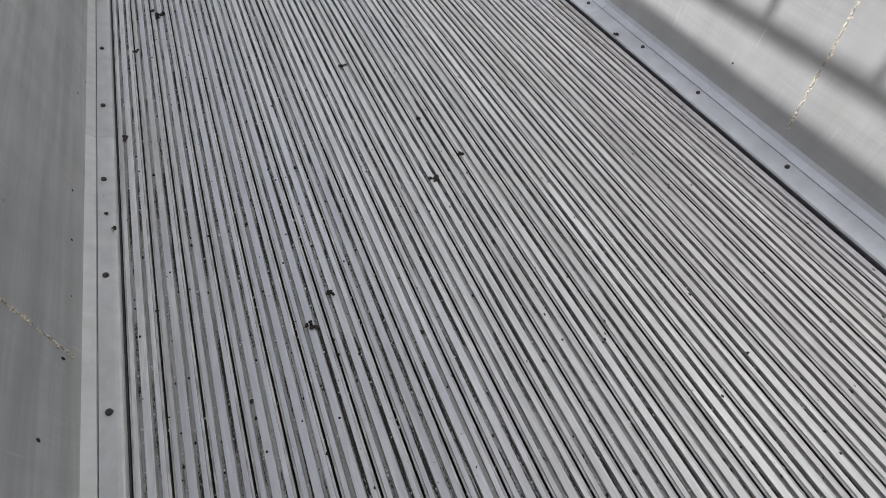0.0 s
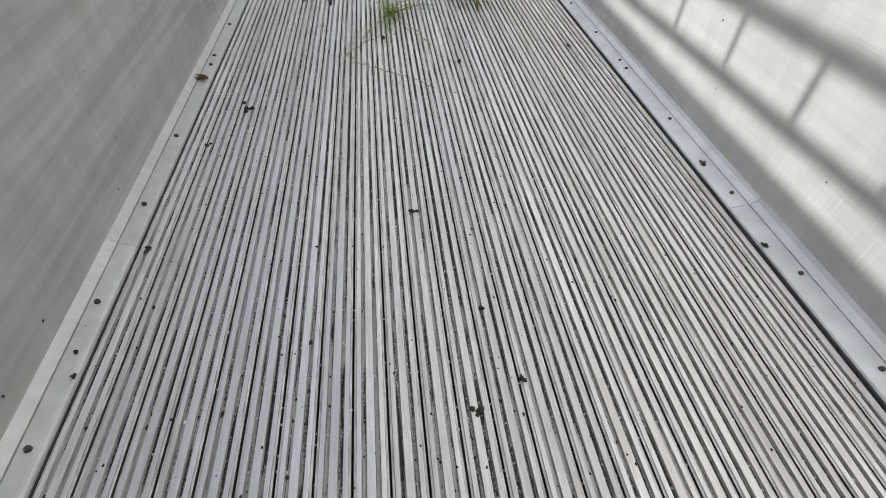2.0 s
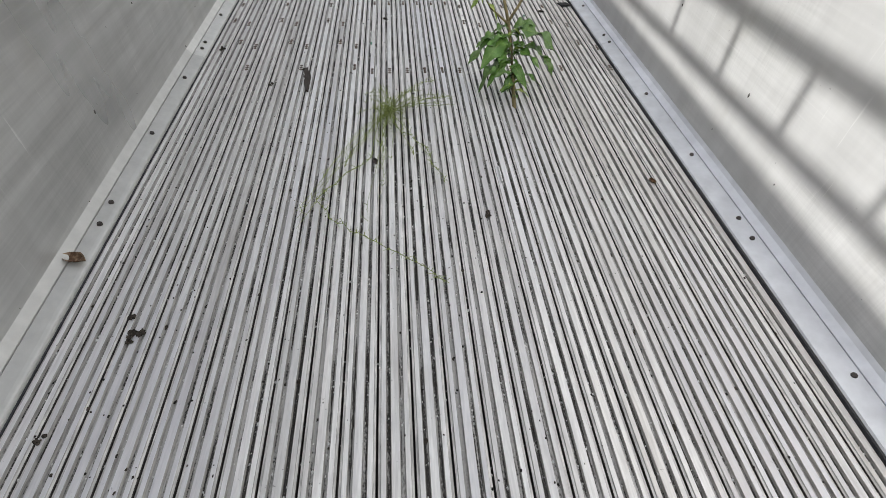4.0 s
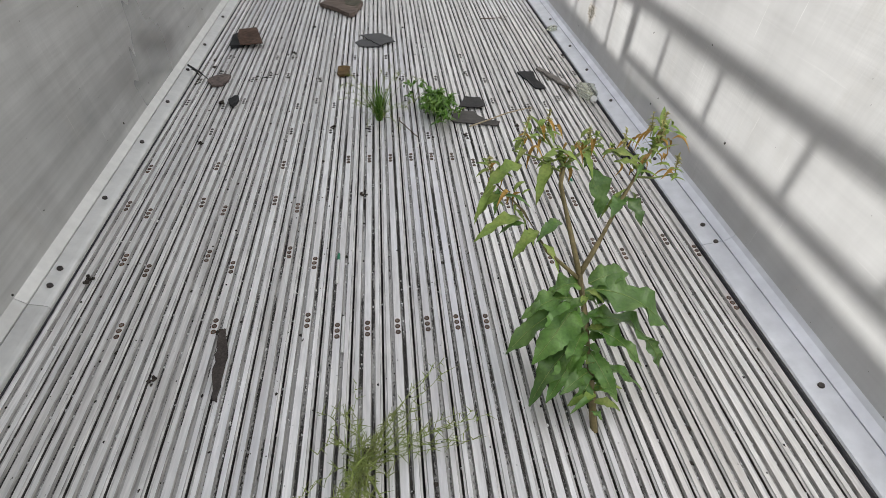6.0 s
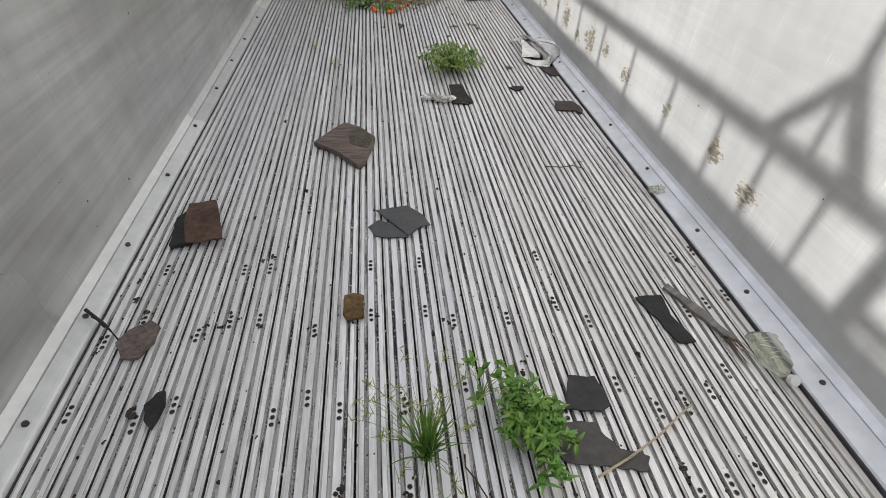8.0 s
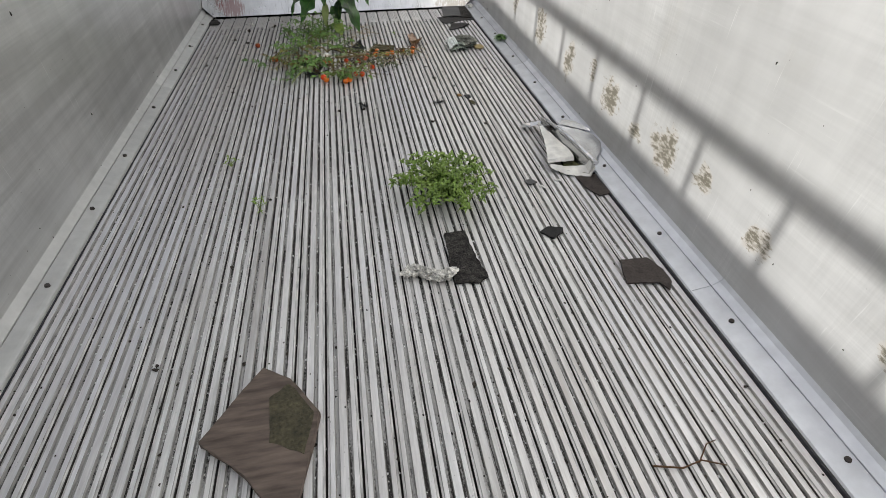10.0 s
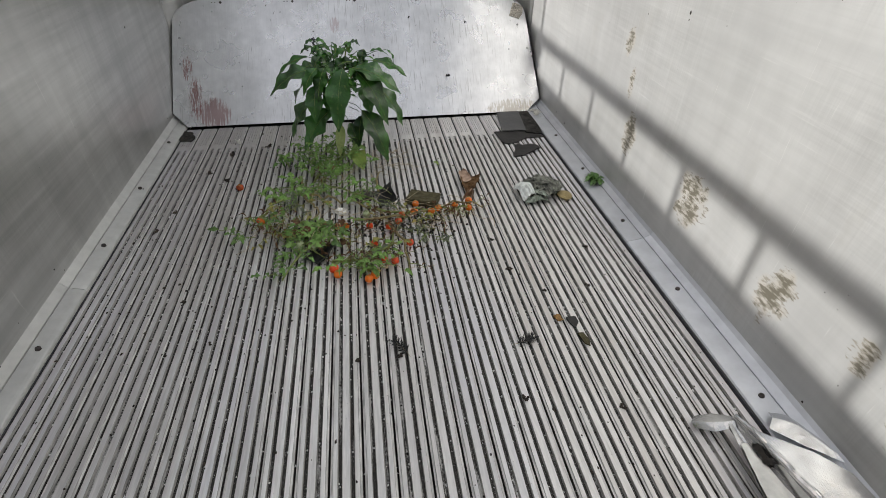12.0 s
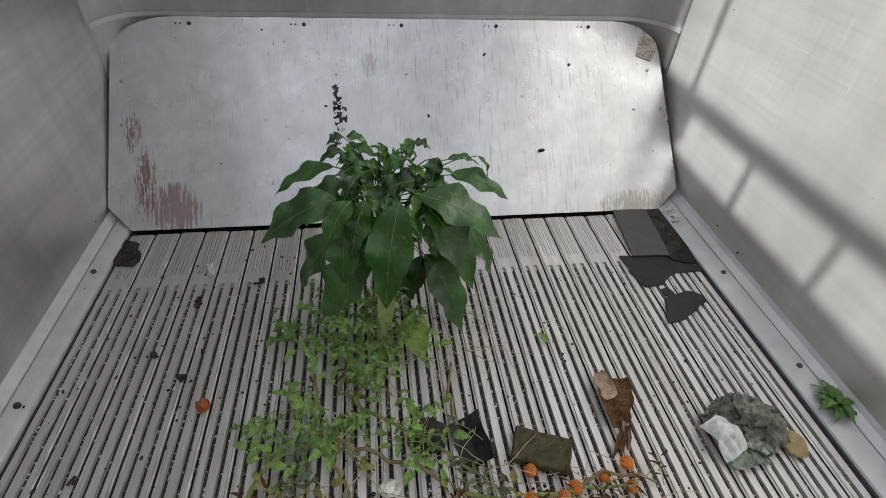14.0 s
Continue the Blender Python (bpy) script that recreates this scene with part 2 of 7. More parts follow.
def thing(name, place=(0, 0, 0), turn=0.0, label="", category="", group="", kind=""):
    ob = new(name)
    ob.empty_display_size = 0.05
    ob.matrix_world = pose(*place, 0, 0, turn)
    return tagged(ob, label, category, group, kind)


def smooth(ob):
    for p in ob.data.polygons:
        p.use_smooth = True
    return ob


def box(bm, x0, x1, y0, y1, z0, z1, bevel=0.0):
    m = Matrix.LocRotScale(((x0 + x1) / 2, (y0 + y1) / 2, (z0 + z1) / 2), None, (x1 - x0, y1 - y0, z1 - z0))
    r = bmesh.ops.create_cube(bm, size=1, matrix=m)
    if bevel:
        edges = list({e for v in r["verts"] for e in v.link_edges})
        bmesh.ops.bevel(bm, geom=edges, offset=bevel, segments=1, affect="EDGES")
    return bm


def bar(bm, a, b, r0, r1=None, n=6):
    """A round tapered bar from a to b."""
    a, b = Vector(a), Vector(b)
    r1 = r0 if r1 is None else r1
    q = (b - a).to_track_quat("Z", "Y").to_matrix().to_4x4()
    q.translation = (a + b) / 2
    bmesh.ops.create_cone(bm, cap_ends=True, segments=n, radius1=r0, radius2=r1, depth=(b - a).length, matrix=q)
    return bm


def tube(bm, pts, r0, r1, n=5):
    """A tapered tube through the points."""
    pts = [Vector(p) for p in pts]
    rings = []
    for i, p in enumerate(pts):
        d = (pts[min(i + 1, len(pts) - 1)] - pts[max(i - 1, 0)]).normalized()
        s = d.orthogonal().normalized()
        w = d.cross(s)
        r = r0 + (r1 - r0) * i / max(1, len(pts) - 1)
        rings.append([bm.verts.new(p + r * (math.cos(2 * math.pi * k / n) * s + math.sin(2 * math.pi * k / n) * w)) for k in range(n)])
    for a, b in zip(rings, rings[1:]):
        for k in range(n):
            bm.faces.new((a[k], a[(k + 1) % n], b[(k + 1) % n], b[k]))
    bm.faces.new(rings[0][::-1])
    bm.faces.new(rings[-1])
    return bm


def extrude_y(bm, profile, y0, y1):
    """A closed x-z outline drawn out along y."""
    a = [bm.verts.new((x, y0, z)) for x, z in profile]
    b = [bm.verts.new((x, y1, z)) for x, z in profile]
    k = len(a)
    for i in range(k):
        bm.faces.new((a[i], a[(i + 1) % k], b[(i + 1) % k], b[i]))
    bm.faces.new(a[::-1])
    bm.faces.new(b)
    bmesh.ops.recalc_face_normals(bm, faces=bm.faces)
    return bm


def slab(bm, outline, z0, z1, m=None):
    """A flat plate with an x-y outline."""
    m = m or Matrix()
    a = [bm.verts.new(m @ Vector((x, y, z0))) for x, y in outline]
    b = [bm.verts.new(m @ Vector((x, y, z1))) for x, y in outline]
    k = len(a)
    for i in range(k):
        bm.faces.new((a[i], a[(i + 1) % k], b[(i + 1) % k], b[i]))
    bm.faces.new(a[::-1])
    bm.faces.new(b)
    bmesh.ops.recalc_face_normals(bm, faces=bm.faces)
    return bm


# ---- the trailer ----
XL, XR, Y0, YF = -1.25, 1.265, -0.9, 12.862
PITCH, FIRST = 0.0973, -0.141
TOP_L = lambda y: 2.339 + 0.165 + 0.0030 * y

ground = tagged(part("ground", box(bmesh.new(), -300, 300, -300, 300, -1.6, -1.35), M_CONCRETE), "grey concrete yard under the trailer", "ground", kind="structure")

bm = bmesh.new()
extrude_y(bm, [(XL, -0.1), (XL, 0), (XL, 2.4), (XL - 0.03, 2.4), (XL - 0.03, -0.1)], Y0, YF - 0.20)
for v in bm.verts:
    if v.co.z > 2:
        v.co.z = TOP_L(v.co.y)
wall_left = tagged(part("wall_west", bm, M_WALL), "tall grey aluminium side wall of a trailer", "wall", kind="structure")
bm = extrude_y(bmesh.new(), [(XR, -0.1), (XR, 2.55), (XR + 0.03, 2.55), (XR + 0.03, -0.1)], Y0, YF - 0.20)
wall_right = tagged(part("wall_east", bm, M_WALL_R), "sunlit rubbed aluminium side wall of a trailer", "wall", kind="structure")
tagged(part("wall_south", box(bmesh.new(), XL - 0.03, XR + 0.03, Y0 - 0.04, Y0, -0.1, 2.4), M_WALL), "grey aluminium rear doors of the trailer", "wall", kind="structure")

# front wall with its two rounded upright corners
bm = bmesh.new()
R = 0.20
plan = []
for i in range(9):
    a = math.pi * i / 16
    plan.append((XL + R - R * math.cos(a), YF - R + R * math.sin(a)))
for i in range(9):
    a = math.pi * i / 16
    plan.append((XR - R + R * math.sin(a), YF - R + R * math.cos(a)))
outer = [(x + (0.03 if x > 0.9 else -0.03 if x < -0.9 else 0), y + 0.03) for x, y in plan]
slab(bm, plan + outer[::-1], -0.1, 2.525)
tagged(smooth(part("wall_north", bm, M_WALL_F)), "grey aluminium front wall with rounded corners", "wall", kind="structure")

# floor: dark underdeck with twenty-four ribbed slats on it
floor = tagged(part("floor", box(bmesh.new(), XL, XR, Y0, YF - 0.02, -0.06, -0.031), M_DECK), "moving floor of ribbed aluminium slats with dirt between", "floor", kind="structure")

# side trims
TRIM = {-1: [(0.119, -0.03), (0.119, 0.010), (0.115, 0.016), (0.0405, 0.029), (0.040, 0.014), (0.0375, 0.014), (0.037, 0.031), (0.028, 0.036), (0.010, 0.046), (0.0, 0.062), (0.0, -0.03)],
        1: [(0.082, -0.03), (0.082, 0.004), (0.080, 0.010), (0.075, 0.014), (0.066, 0.018), (0.056, 0.021), (0.0275, 0.029), (0.027, 0.012), (0.0245, 0.012), (0.024, 0.033), (0.0, 0.060), (0.0, -0.03)]}


def side_trim(name, x, sign, label):
    root = thing(name, label=label, category="trim", kind="structure")
    cuts = [Y0, 2.2, 5.02 if sign > 0 else 5.15, 8.3, 10.6, YF - 0.55]
    for a, b in zip(cuts, cuts[1:]):
        part("trim_length", extrude_y(bmesh.new(), [(x + sign * d, z) for d, z in TRIM[sign]], a + 0.001, b - 0.001), M_TRIM if sign < 0 else M_TRIM_WORN, root)
    near, far, top = (0.1195, 0.1265, 0.0095) if sign < 0 else (0.0825, 0.0870, -0.004)
    # dark strip in place of the shade on the trim's inner face
    part("seal", box(bmesh.new(), *sorted((x + sign * near, x + sign * far)), Y0 + 0.01, YF - 0.6, -0.02, top), M_TRIM_SHADE, root, "dark shade strip along the inner edge of the skirting")
    return root


M_TRIM_SHADE = plain("trim_edge_shade", (0.055, 0.055, 0.06), 0.8)
trim_left = side_trim("trim_west", XL, 1, "worn aluminium skirting bolted along the floor")
trim_right = side_trim("trim_east", XR, -1, "pale aluminium skirting bolted along the floor")

# sloping front plate with cut corners
plate = thing("front_plate", label="sloping scuffed aluminium plate with cut corners at the front", category="plate")
PY, PZ = 12.845 - 12.19, 0.65 - 0.02
tilt = math.atan2(PZ, PY)
HP = math.hypot(PY, PZ)
outline = [(-1.155, -0.010), (1.145, -0.010), (1.25, 0.085)]
for i in range(7):
    a = math.pi / 2 * i / 6
    outline.append((1.0 + 0.228 * math.cos(a), HP - 0.155 + 0.155 * math.sin(a)))
for i in range(7):
    a = math.pi / 2 * i / 6
    outline.append((-0.98 - 0.256 * math.sin(a), HP - 0.155 + 0.155 * math.cos(a)))
outline.append((-1.245, 0.09))
PM = Matrix.Translation((0, 12.19, 0.02)) @ Matrix.Rotation(tilt, 4, "X")
part("sheet", slab(bmesh.new(), outline, -0.004, 0, PM), M_FRONT, plate)


def on_plate(x, z, lift=0.0):
    return PM @ Vector((x, (z - 0.02) / math.sin(tilt), lift))


inner = [(x + (0.010 if x < XL + R - 0.001 else -0.010 if x > XR - R + 0.001 else 0) * (1 - (y - YF + R) / R), y - 0.010 * (y - YF + R) / R) for x, y in plan]
tagged(part("ledge_trim", slab(bmesh.new(), [(x, y - 0.001) for x, y in plan] + inner[::-1], 0.650, 0.668), M_WALL_F), "pale aluminium ledge along the front wall", "trim", kind="structure")

# frame for the cover along the top of the west wall
M_FRAME = plain("frame_steel", (0.35, 0.35, 0.34), 0.5, 0.5)
frame_thing = thing("cover_frame", label="painted steel cover frame standing on the side wall", category="frame")
FX = XL - 0.015


def lift(z):
    """Height on the frame of what throws its shade at height z on the opposite wall."""
    return z + SLOPE * (XR - FX)


def rail(name, y0, z0, y1, z1, wide):
    d = Vector((0, y1 - y0, z1 - z0))
    q = d.to_track_quat("Y", "Z").to_matrix().to_4x4()
    q.translation = (FX, (y0 + y1) / 2, (lift(z0) + lift(z1)) / 2)
    bm = box(bmesh.new(), -0.012, 0.012, -d.length / 2, d.length / 2, -wide / 2, wide / 2, 0.003)
    bm.transform(q)
    return part(name, bm, M_FRAME, frame_thing)


rail("rail", Y0, 0.715, 6.45, 0.520, 0.078)
rail("rail", 6.45, 0.510, 12.75, 0.435, 0.078)
rail("rail", Y0, 0.410, 6.45, 0.235, 0.060)
for y in (6.07, 5.61, 5.07, 4.62, 4.14, 3.68, 3.22, 2.75, 2.27, 1.82, 1.35, 0.9, 0.4):
    rail("post", y, 0.40 - 0.025 * y, y + 0.001, 0.69 - 0.0265 * y, 0.035)
for y in (6.72, 7.025, 7.33, 7.74, 8.21, 8.66, 9.11, 9.59, 10.06, 10.54, 11.0, 11.465, 11.93):
    rail("post", y, 0.18, y + 0.001, 0.59 - 0.0125 * y, 0.033)
rail("post", 6.87, 0.50, 6.871, 0.80, 0.033)
rail("pillar", 6.455, 0.15, 6.42, 1.6, 0.085)
rail("brace", 7.13, 0.48, 6.84, 0.83, 0.06)
rail("brace", 6.64, 0.5, 6.87, 0.83, 0.075)
rail("brace", 6.86, 0.78, 6.88, 1.6, 0.05)
rail("end_post", 12.43, 0.15, 12.43, 1.6, 0.04)
# unseen plates added to cut the sunlight on the front plate to a streak
rail("end_plate", 12.37, 0.355, 12.98, 0.355, 0.20)
rail("end_plate", 12.48, 0.215, 12.69, 0.215, 0.10)
rail("end_plate", 12.71, 0.63, 12.98, 0.63, 0.75)


# ---- materials of the things ----
def leafy(name, color, other, rough=0.5, spec=0.35, lo=0.8, hi=1.2, quilt=0.001):
    k = Mat(name, color, rough, 0, spec)
    k.island(0.7, 1.3).each(lo, hi)
    n = k.noise(14, detail=3)
    k.tint(k.ramp(n, 0.45, 0.75, 0, 0.7), other)
    n2 = k.noise(120, detail=2)
    k.value(k.ramp(n2, 0.3, 0.7, 0.85, 1.15))
    pale = k.noise(38, detail=2)
    k.tint(k.ramp(pale, 0.62, 0.72, 0, 0.35), (0.24, 0.32, 0.10))
    k.bump(n2, 0.3, quilt).bump(n, 0.35, 0.006)
    b = k.done()
    k.b.inputs["Subsurface Weight"].default_value = 0.0
    return b


M_PEPPER = leafy("pepper_leaf", (0.018, 0.088, 0.009), (0.066, 0.230, 0.026), 0.28, 0.7, 0.40, 1.6, 0.004)
M_PEPPER_YOUNG = leafy("young_pepper_leaf", (0.07, 0.20, 0.03), (0.16, 0.34, 0.05), 0.4, 0.4)
M_VEIN = plain("leaf_vein", (0.10, 0.22, 0.05), 0.5, 0, 60, 0.2)
M_PALE = leafy("pale_leaf", (0.30, 0.38, 0.12), (0.34, 0.40, 0.16))
M_WEED = leafy("weed_leaf", (0.105, 0.225, 0.045), (0.22, 0.35, 0.09), 0.36, 0.5, 0.62, 1.3, 0.003)
M_YOUNG = leafy("young_leaf", (0.24, 0.35, 0.075), (0.40, 0.42, 0.13))
M_SEED = leafy("cream_seed", (0.46, 0.44, 0.18), (0.55, 0.50, 0.27), 0.8)
M_DRY = leafy("dry_leaf", (0.55, 0.33, 0.08), (0.45, 0.30, 0.12), 0.8)
M_BROWN = leafy("brown_leaf", (0.13, 0.068, 0.034), (0.08, 0.05, 0.034), 0.9)
M_CLOVER = leafy("clump_leaf", (0.20, 0.32, 0.060), (0.32, 0.41, 0.11), 0.45, 0.4)
M_CHICK = leafy("chickweed_leaf", (0.115, 0.255, 0.034), (0.24, 0.37, 0.06), 0.42, 0.45)
M_GRASS = leafy("grass_blade", (0.10, 0.215, 0.03), (0.20, 0.30, 0.07))
M_WISP = leafy("wispy_stem", (0.24, 0.30, 0.08), (0.27, 0.27, 0.12), 0.7)
M_TOMLEAF = leafy("tomato_leaf", (0.17, 0.305, 0.078), (0.26, 0.385, 0.125), 0.55, 0.3)
M_DRYVINE = leafy("withered_vine_leaf", (0.26, 0.25, 0.08), (0.33, 0.24, 0.09), 0.8, 0.2)
M_GREYLEAF = leafy("grey_green_leaf", (0.13, 0.15, 0.10), (0.19, 0.20, 0.15), 0.7, 0.2)
M_STEM = plain("green_stem", (0.23, 0.28, 0.09), 0.6, 0, 60, 0.2)
M_STEM_RED = plain("reddish_stem", (0.26, 0.21, 0.10), 0.6, 0, 60, 0.25)
M_STRAW = plain("straw", (0.46, 0.38, 0.26), 0.8, 0, 60, 0.2)
M_TOMATO = plain("tomato_skin", (0.88, 0.080, 0.014), 0.28, 0, 20, 0.12, 0, spec=0.5)
M_ORANGE = plain("orange_tomato_skin", (0.90, 0.20, 0.018), 0.28, 0, 20, 0.12, 0, spec=0.5)
M_GREENTOM = plain("unripe_tomato_skin", (0.46, 0.53, 0.30), 0.3, 0, 20, 0.1, 0, spec=0.5)
M_SLATE = plain("grey_felt", (0.092, 0.092, 0.092), 0.65, 0, 60, 0.12, 0.3, 0.002)
M_DARKFELT = plain("dark_felt", (0.036, 0.034, 0.033), 0.7, 0, 40, 0.2, 0.4, 0.003)
M_GREYFELT = plain("brown_grey_felt", (0.088, 0.080, 0.073), 0.65, 0, 40, 0.2, 0.4, 0.003)
M_MAUVE = plain("mauve_brown_felt", (0.12, 0.094, 0.084), 0.9, 0, 70, 0.35, 0.8, 0.004)
M_OCHRE = plain("ochre_rust", (0.125, 0.078, 0.032), 0.85, 0.1, 45, 0.5, 0.9, 0.006)
M_FELT = plain("dark_brown_felt", (0.06, 0.05, 0.045), 0.9, 0, 160, 0.35, 0.7, 0.002)
M_GRIT = plain("gritty_roof_felt", (0.036, 0.033, 0.030), 0.95, 0, 150, 1.0, 1.0, 0.005)
M_BLACK = plain("black_rubber", (0.022, 0.022, 0.022), 0.75, 0, 90, 0.3)
M_POLY = plain("black_polythene", (0.020, 0.020, 0.021), 0.34, 0, 60, 0.3, 0.6, 0.004)
M_RUSTY = plain("rusty_sheet", (0.095, 0.056, 0.040), 0.85, 0.1, 40, 0.4, 0.6, 0.003)
M_MOSS = plain("moss", (0.075, 0.066, 0.036), 0.55, 0, 90, 0.45, 1.0, 0.006)
M_FOIL = plain("crumpled_metal", (0.60, 0.60, 0.60), 0.24, 0.95, 22, 0.12, 0.25, 0.003)
M_ALGAE = plain("wet_algae", (0.060, 0.062, 0.018), 0.4, 0, 70, 0.7, 1.0, 0.006)
M_GREYPAPER = plain("grey_crumpled_paper", (0.15, 0.155, 0.13), 0.5, 0.1, 40, 1.0, 1.0, 0.012)
M_DULLPAPER = plain("dull_green_paper", (0.27, 0.31, 0.26), 0.5, 0, 60, 0.5, 0.8, 0.008)
M_WHITE = plain("white_plastic", (0.78, 0.78, 0.76), 0.45, 0, 30, 0.05)
M_MINT = plain("pale_mint_plastic", (0.80, 0.84, 0.81), 0.35, 0, 50, 0.22, 0.7, 0.006)
M_RAG = plain("dirty_white_rag", (0.74, 0.72, 0.67), 0.85, 0, 55, 0.5, 1.0, 0.010)
M_CREAM = plain("dirty_cream", (0.76, 0.75, 0.71), 0.45, 0, 26, 0.16, 0.3)
M_GREENPL = plain("green_plastic", (0.03, 0.22, 0.12), 0.5)
M_TAN = plain("tan_sponge", (0.38, 0.30, 0.15), 0.9, 0, 80, 0.2)
M_OLIVE = plain("mossy_block", (0.085, 0.075, 0.04), 0.95, 0, 70, 0.4, 1.0, 0.006)
M_CLAY = plain("clay_chip", (0.30, 0.17, 0.06), 0.8, 0, 60, 0.25)


def wood_mat(name, color):
    k = Mat(name, color, 0.9)
    n = k.noise(30, (0.25, 1.6, 1), 5, w=False)
    k.value(k.ramp(n, 0.3, 0.7, 0.55, 1.4))
    k.bump(n, 0.9, 0.006)
    return k.done()


M_WOOD = wood_mat("weathered_wood", (0.15, 0.115, 0.095))
M_GREYWOOD = wood_mat("bleached_wood", (0.185, 0.168, 0.152))
k = Mat("clear_plastic", (0.84, 0.86, 0.74), 0.16)
k.b.inputs["Transmission Weight"].default_value = 0.82
k.b.inputs["IOR"].default_value = 1.25
n = k.noise(50)
k.bump(n, 0.5, 0.003)
M_PET = k.done()


# ---- shapes of the things ----
def shard(name, outline, turn, place, thick, mat, label, category, seed=0, warp=0.004, rag=0.004, group=""):
    """A torn flat piece; outline in its own metres, edges broken up, lying on the floor."""
    rnd = random.Random(seed)
    pts = []
    for (x0, y0), (x1, y1) in zip(outline, outline[1:] + outline[:1]):
        d = math.hypot(x1 - x0, y1 - y0)
        n = max(1, int(d / 0.022))
        for i in range(n):
            t = i / n
            j = rag if i else rag * 0.5
            pts.append((x0 + (x1 - x0) * t + rnd.uniform(-j, j), y0 + (y1 - y0) * t + rnd.uniform(-j, j)))
    bm = bmesh.new()
    cx, cy = sum(p[0] for p in pts) / len(pts), sum(p[1] for p in pts) / len(pts)

    def bend(x, y):
        return warp * (1 + noise.noise((x * 9 + seed, y * 9, 0.3)))
    rings = []
    for s in (1.0, 0.66, 0.33):
        rings.append([bm.verts.new((cx + (x - cx) * s, cy + (y - cy) * s, thick + bend(cx + (x - cx) * s, cy + (y - cy) * s))) for x, y in pts])
    low = [bm.verts.new((x, y, bend(x, y) - warp * 0.3)) for x, y in pts]
    k = len(pts)
    mid = bm.verts.new((cx, cy, thick + bend(cx, cy)))
    for i in range(k):
        j = (i + 1) % k
        bm.faces.new((low[i], low[j], rings[0][j], rings[0][i]))
        bm.faces.new((rings[0][i], rings[0][j], rings[1][j], rings[1][i]))
        bm.faces.new((rings[1][i], rings[1][j], rings[2][j], rings[2][i]))
        bm.faces.new((rings[2][i], rings[2][j], mid))
    bm.faces.new(low[::-1])
    bmesh.ops.recalc_face_normals(bm, faces=bm.faces)
    zmin = min(v.co.z for v in bm.verts)
    bmesh.ops.translate(bm, vec=(0, 0, -zmin), verts=bm.verts)
    ob = part(name, bm, mat)
    ob.matrix_world = pose(*place, 0, 0, turn)
    return tagged(ob, label, category, group)


def lump(bm, place, size, seed=0, sub=2, rough=0.35, freq=2.2):
    """An uneven clod."""
    for v in bmesh.ops.create_icosphere(bm, subdivisions=sub, radius=1.0)["verts"]:
        d = 1 + rough * noise.noise(v.co * freq + Vector((seed * 3.1, seed * 1.7, 0)))
        v.co = Vector((v.co.x * size[0] * d, v.co.y * size[1] * d, v.co.z * size[2] * d)) + Vector(place)
    return bm


def leaf(bm, base, tip, width, bow=0.15, fold=0.25, segs=5, lobed=0.0, side=(0, 0, 1), curl=0.0, ripple=0.0, point=0.0):
    """A leaf blade from base to tip with a folded midrib; bow lifts its middle, ripple waves its edges."""
    a, b = Vector(base), Vector(tip)
    d = b - a
    ln = d.length
    d.normalize()
    up = Vector(side)
    w = d.cross(up)
    if w.length < 0.1:
        w = d.orthogonal()
    w.normalize()
    up = w.cross(d).normalized()
    shift = a.x * 91 + b.y * 57 + b.z * 33
    rows = []
    for i in range(segs + 1):
        t = i / segs
        c = a + d * ln * t + up * (bow * ln * 4 * t * (1 - t) * (1 - 0.35 * t)) - Vector((0, 0, curl * ln * t * t))
        ww = width * 0.5 * (math.sin(math.pi * min(1, t ** 0.72)) ** 0.85 if 0 < t < 1 else 0.04) * (1 - point * t ** 2.5)
        if lobed and i % 2 == 0 and 0 < t < 1:
            ww *= 1 - lobed
        if ripple:
            line = []
            for e in (-1, -0.55, 0, 0.55, 1):
                wave = ripple * ww * abs(e) * math.sin(t * 15 + shift + e * 1.3)
                jag = 1 + 1.4 * lobed * noise.noise((shift + e * 4, t * 9, 0.5)) if abs(e) == 1 else 1
                line.append(bm.verts.new(c + w * ww * e * jag + up * (fold * ww * abs(e) ** 1.6 + wave)))
            rows.append(line)
        else:
            lift_e = up * (fold * ww)
            rows.append((bm.verts.new(c - w * ww + lift_e), bm.verts.new(c), bm.verts.new(c + w * ww + lift_e)))
    for p, q in zip(rows, rows[1:]):
        for j in range(len(p) - 1):
            bm.faces.new((p[j], p[j + 1], q[j + 1], q[j]))
    return bm


def midrib(parent, base, tip, bow, curl=0.0, r=0.0012, mat=None, side=(0, 0, 1)):
    """The pale rib along a leaf made with the same figures."""
    a, b = Vector(base), Vector(tip)
    d = b - a
    ln = d.length
    d.normalize()
    w = d.cross(Vector(side)).normalized()
    up = w.cross(d).normalized()
    pts = [a + d * ln * t + up * (bow * ln * 4 * t * (1 - t) * (1 - 0.35 * t) + 0.0006) - Vector((0, 0, curl * ln * t * t)) for t in (0, 0.1, 0.2, 0.3, 0.4, 0.5, 0.6, 0.7, 0.8, 0.9)]
    return part("midrib", tube(bmesh.new(), pts, r, r * 0.4, 4), mat or M_PALE, parent)


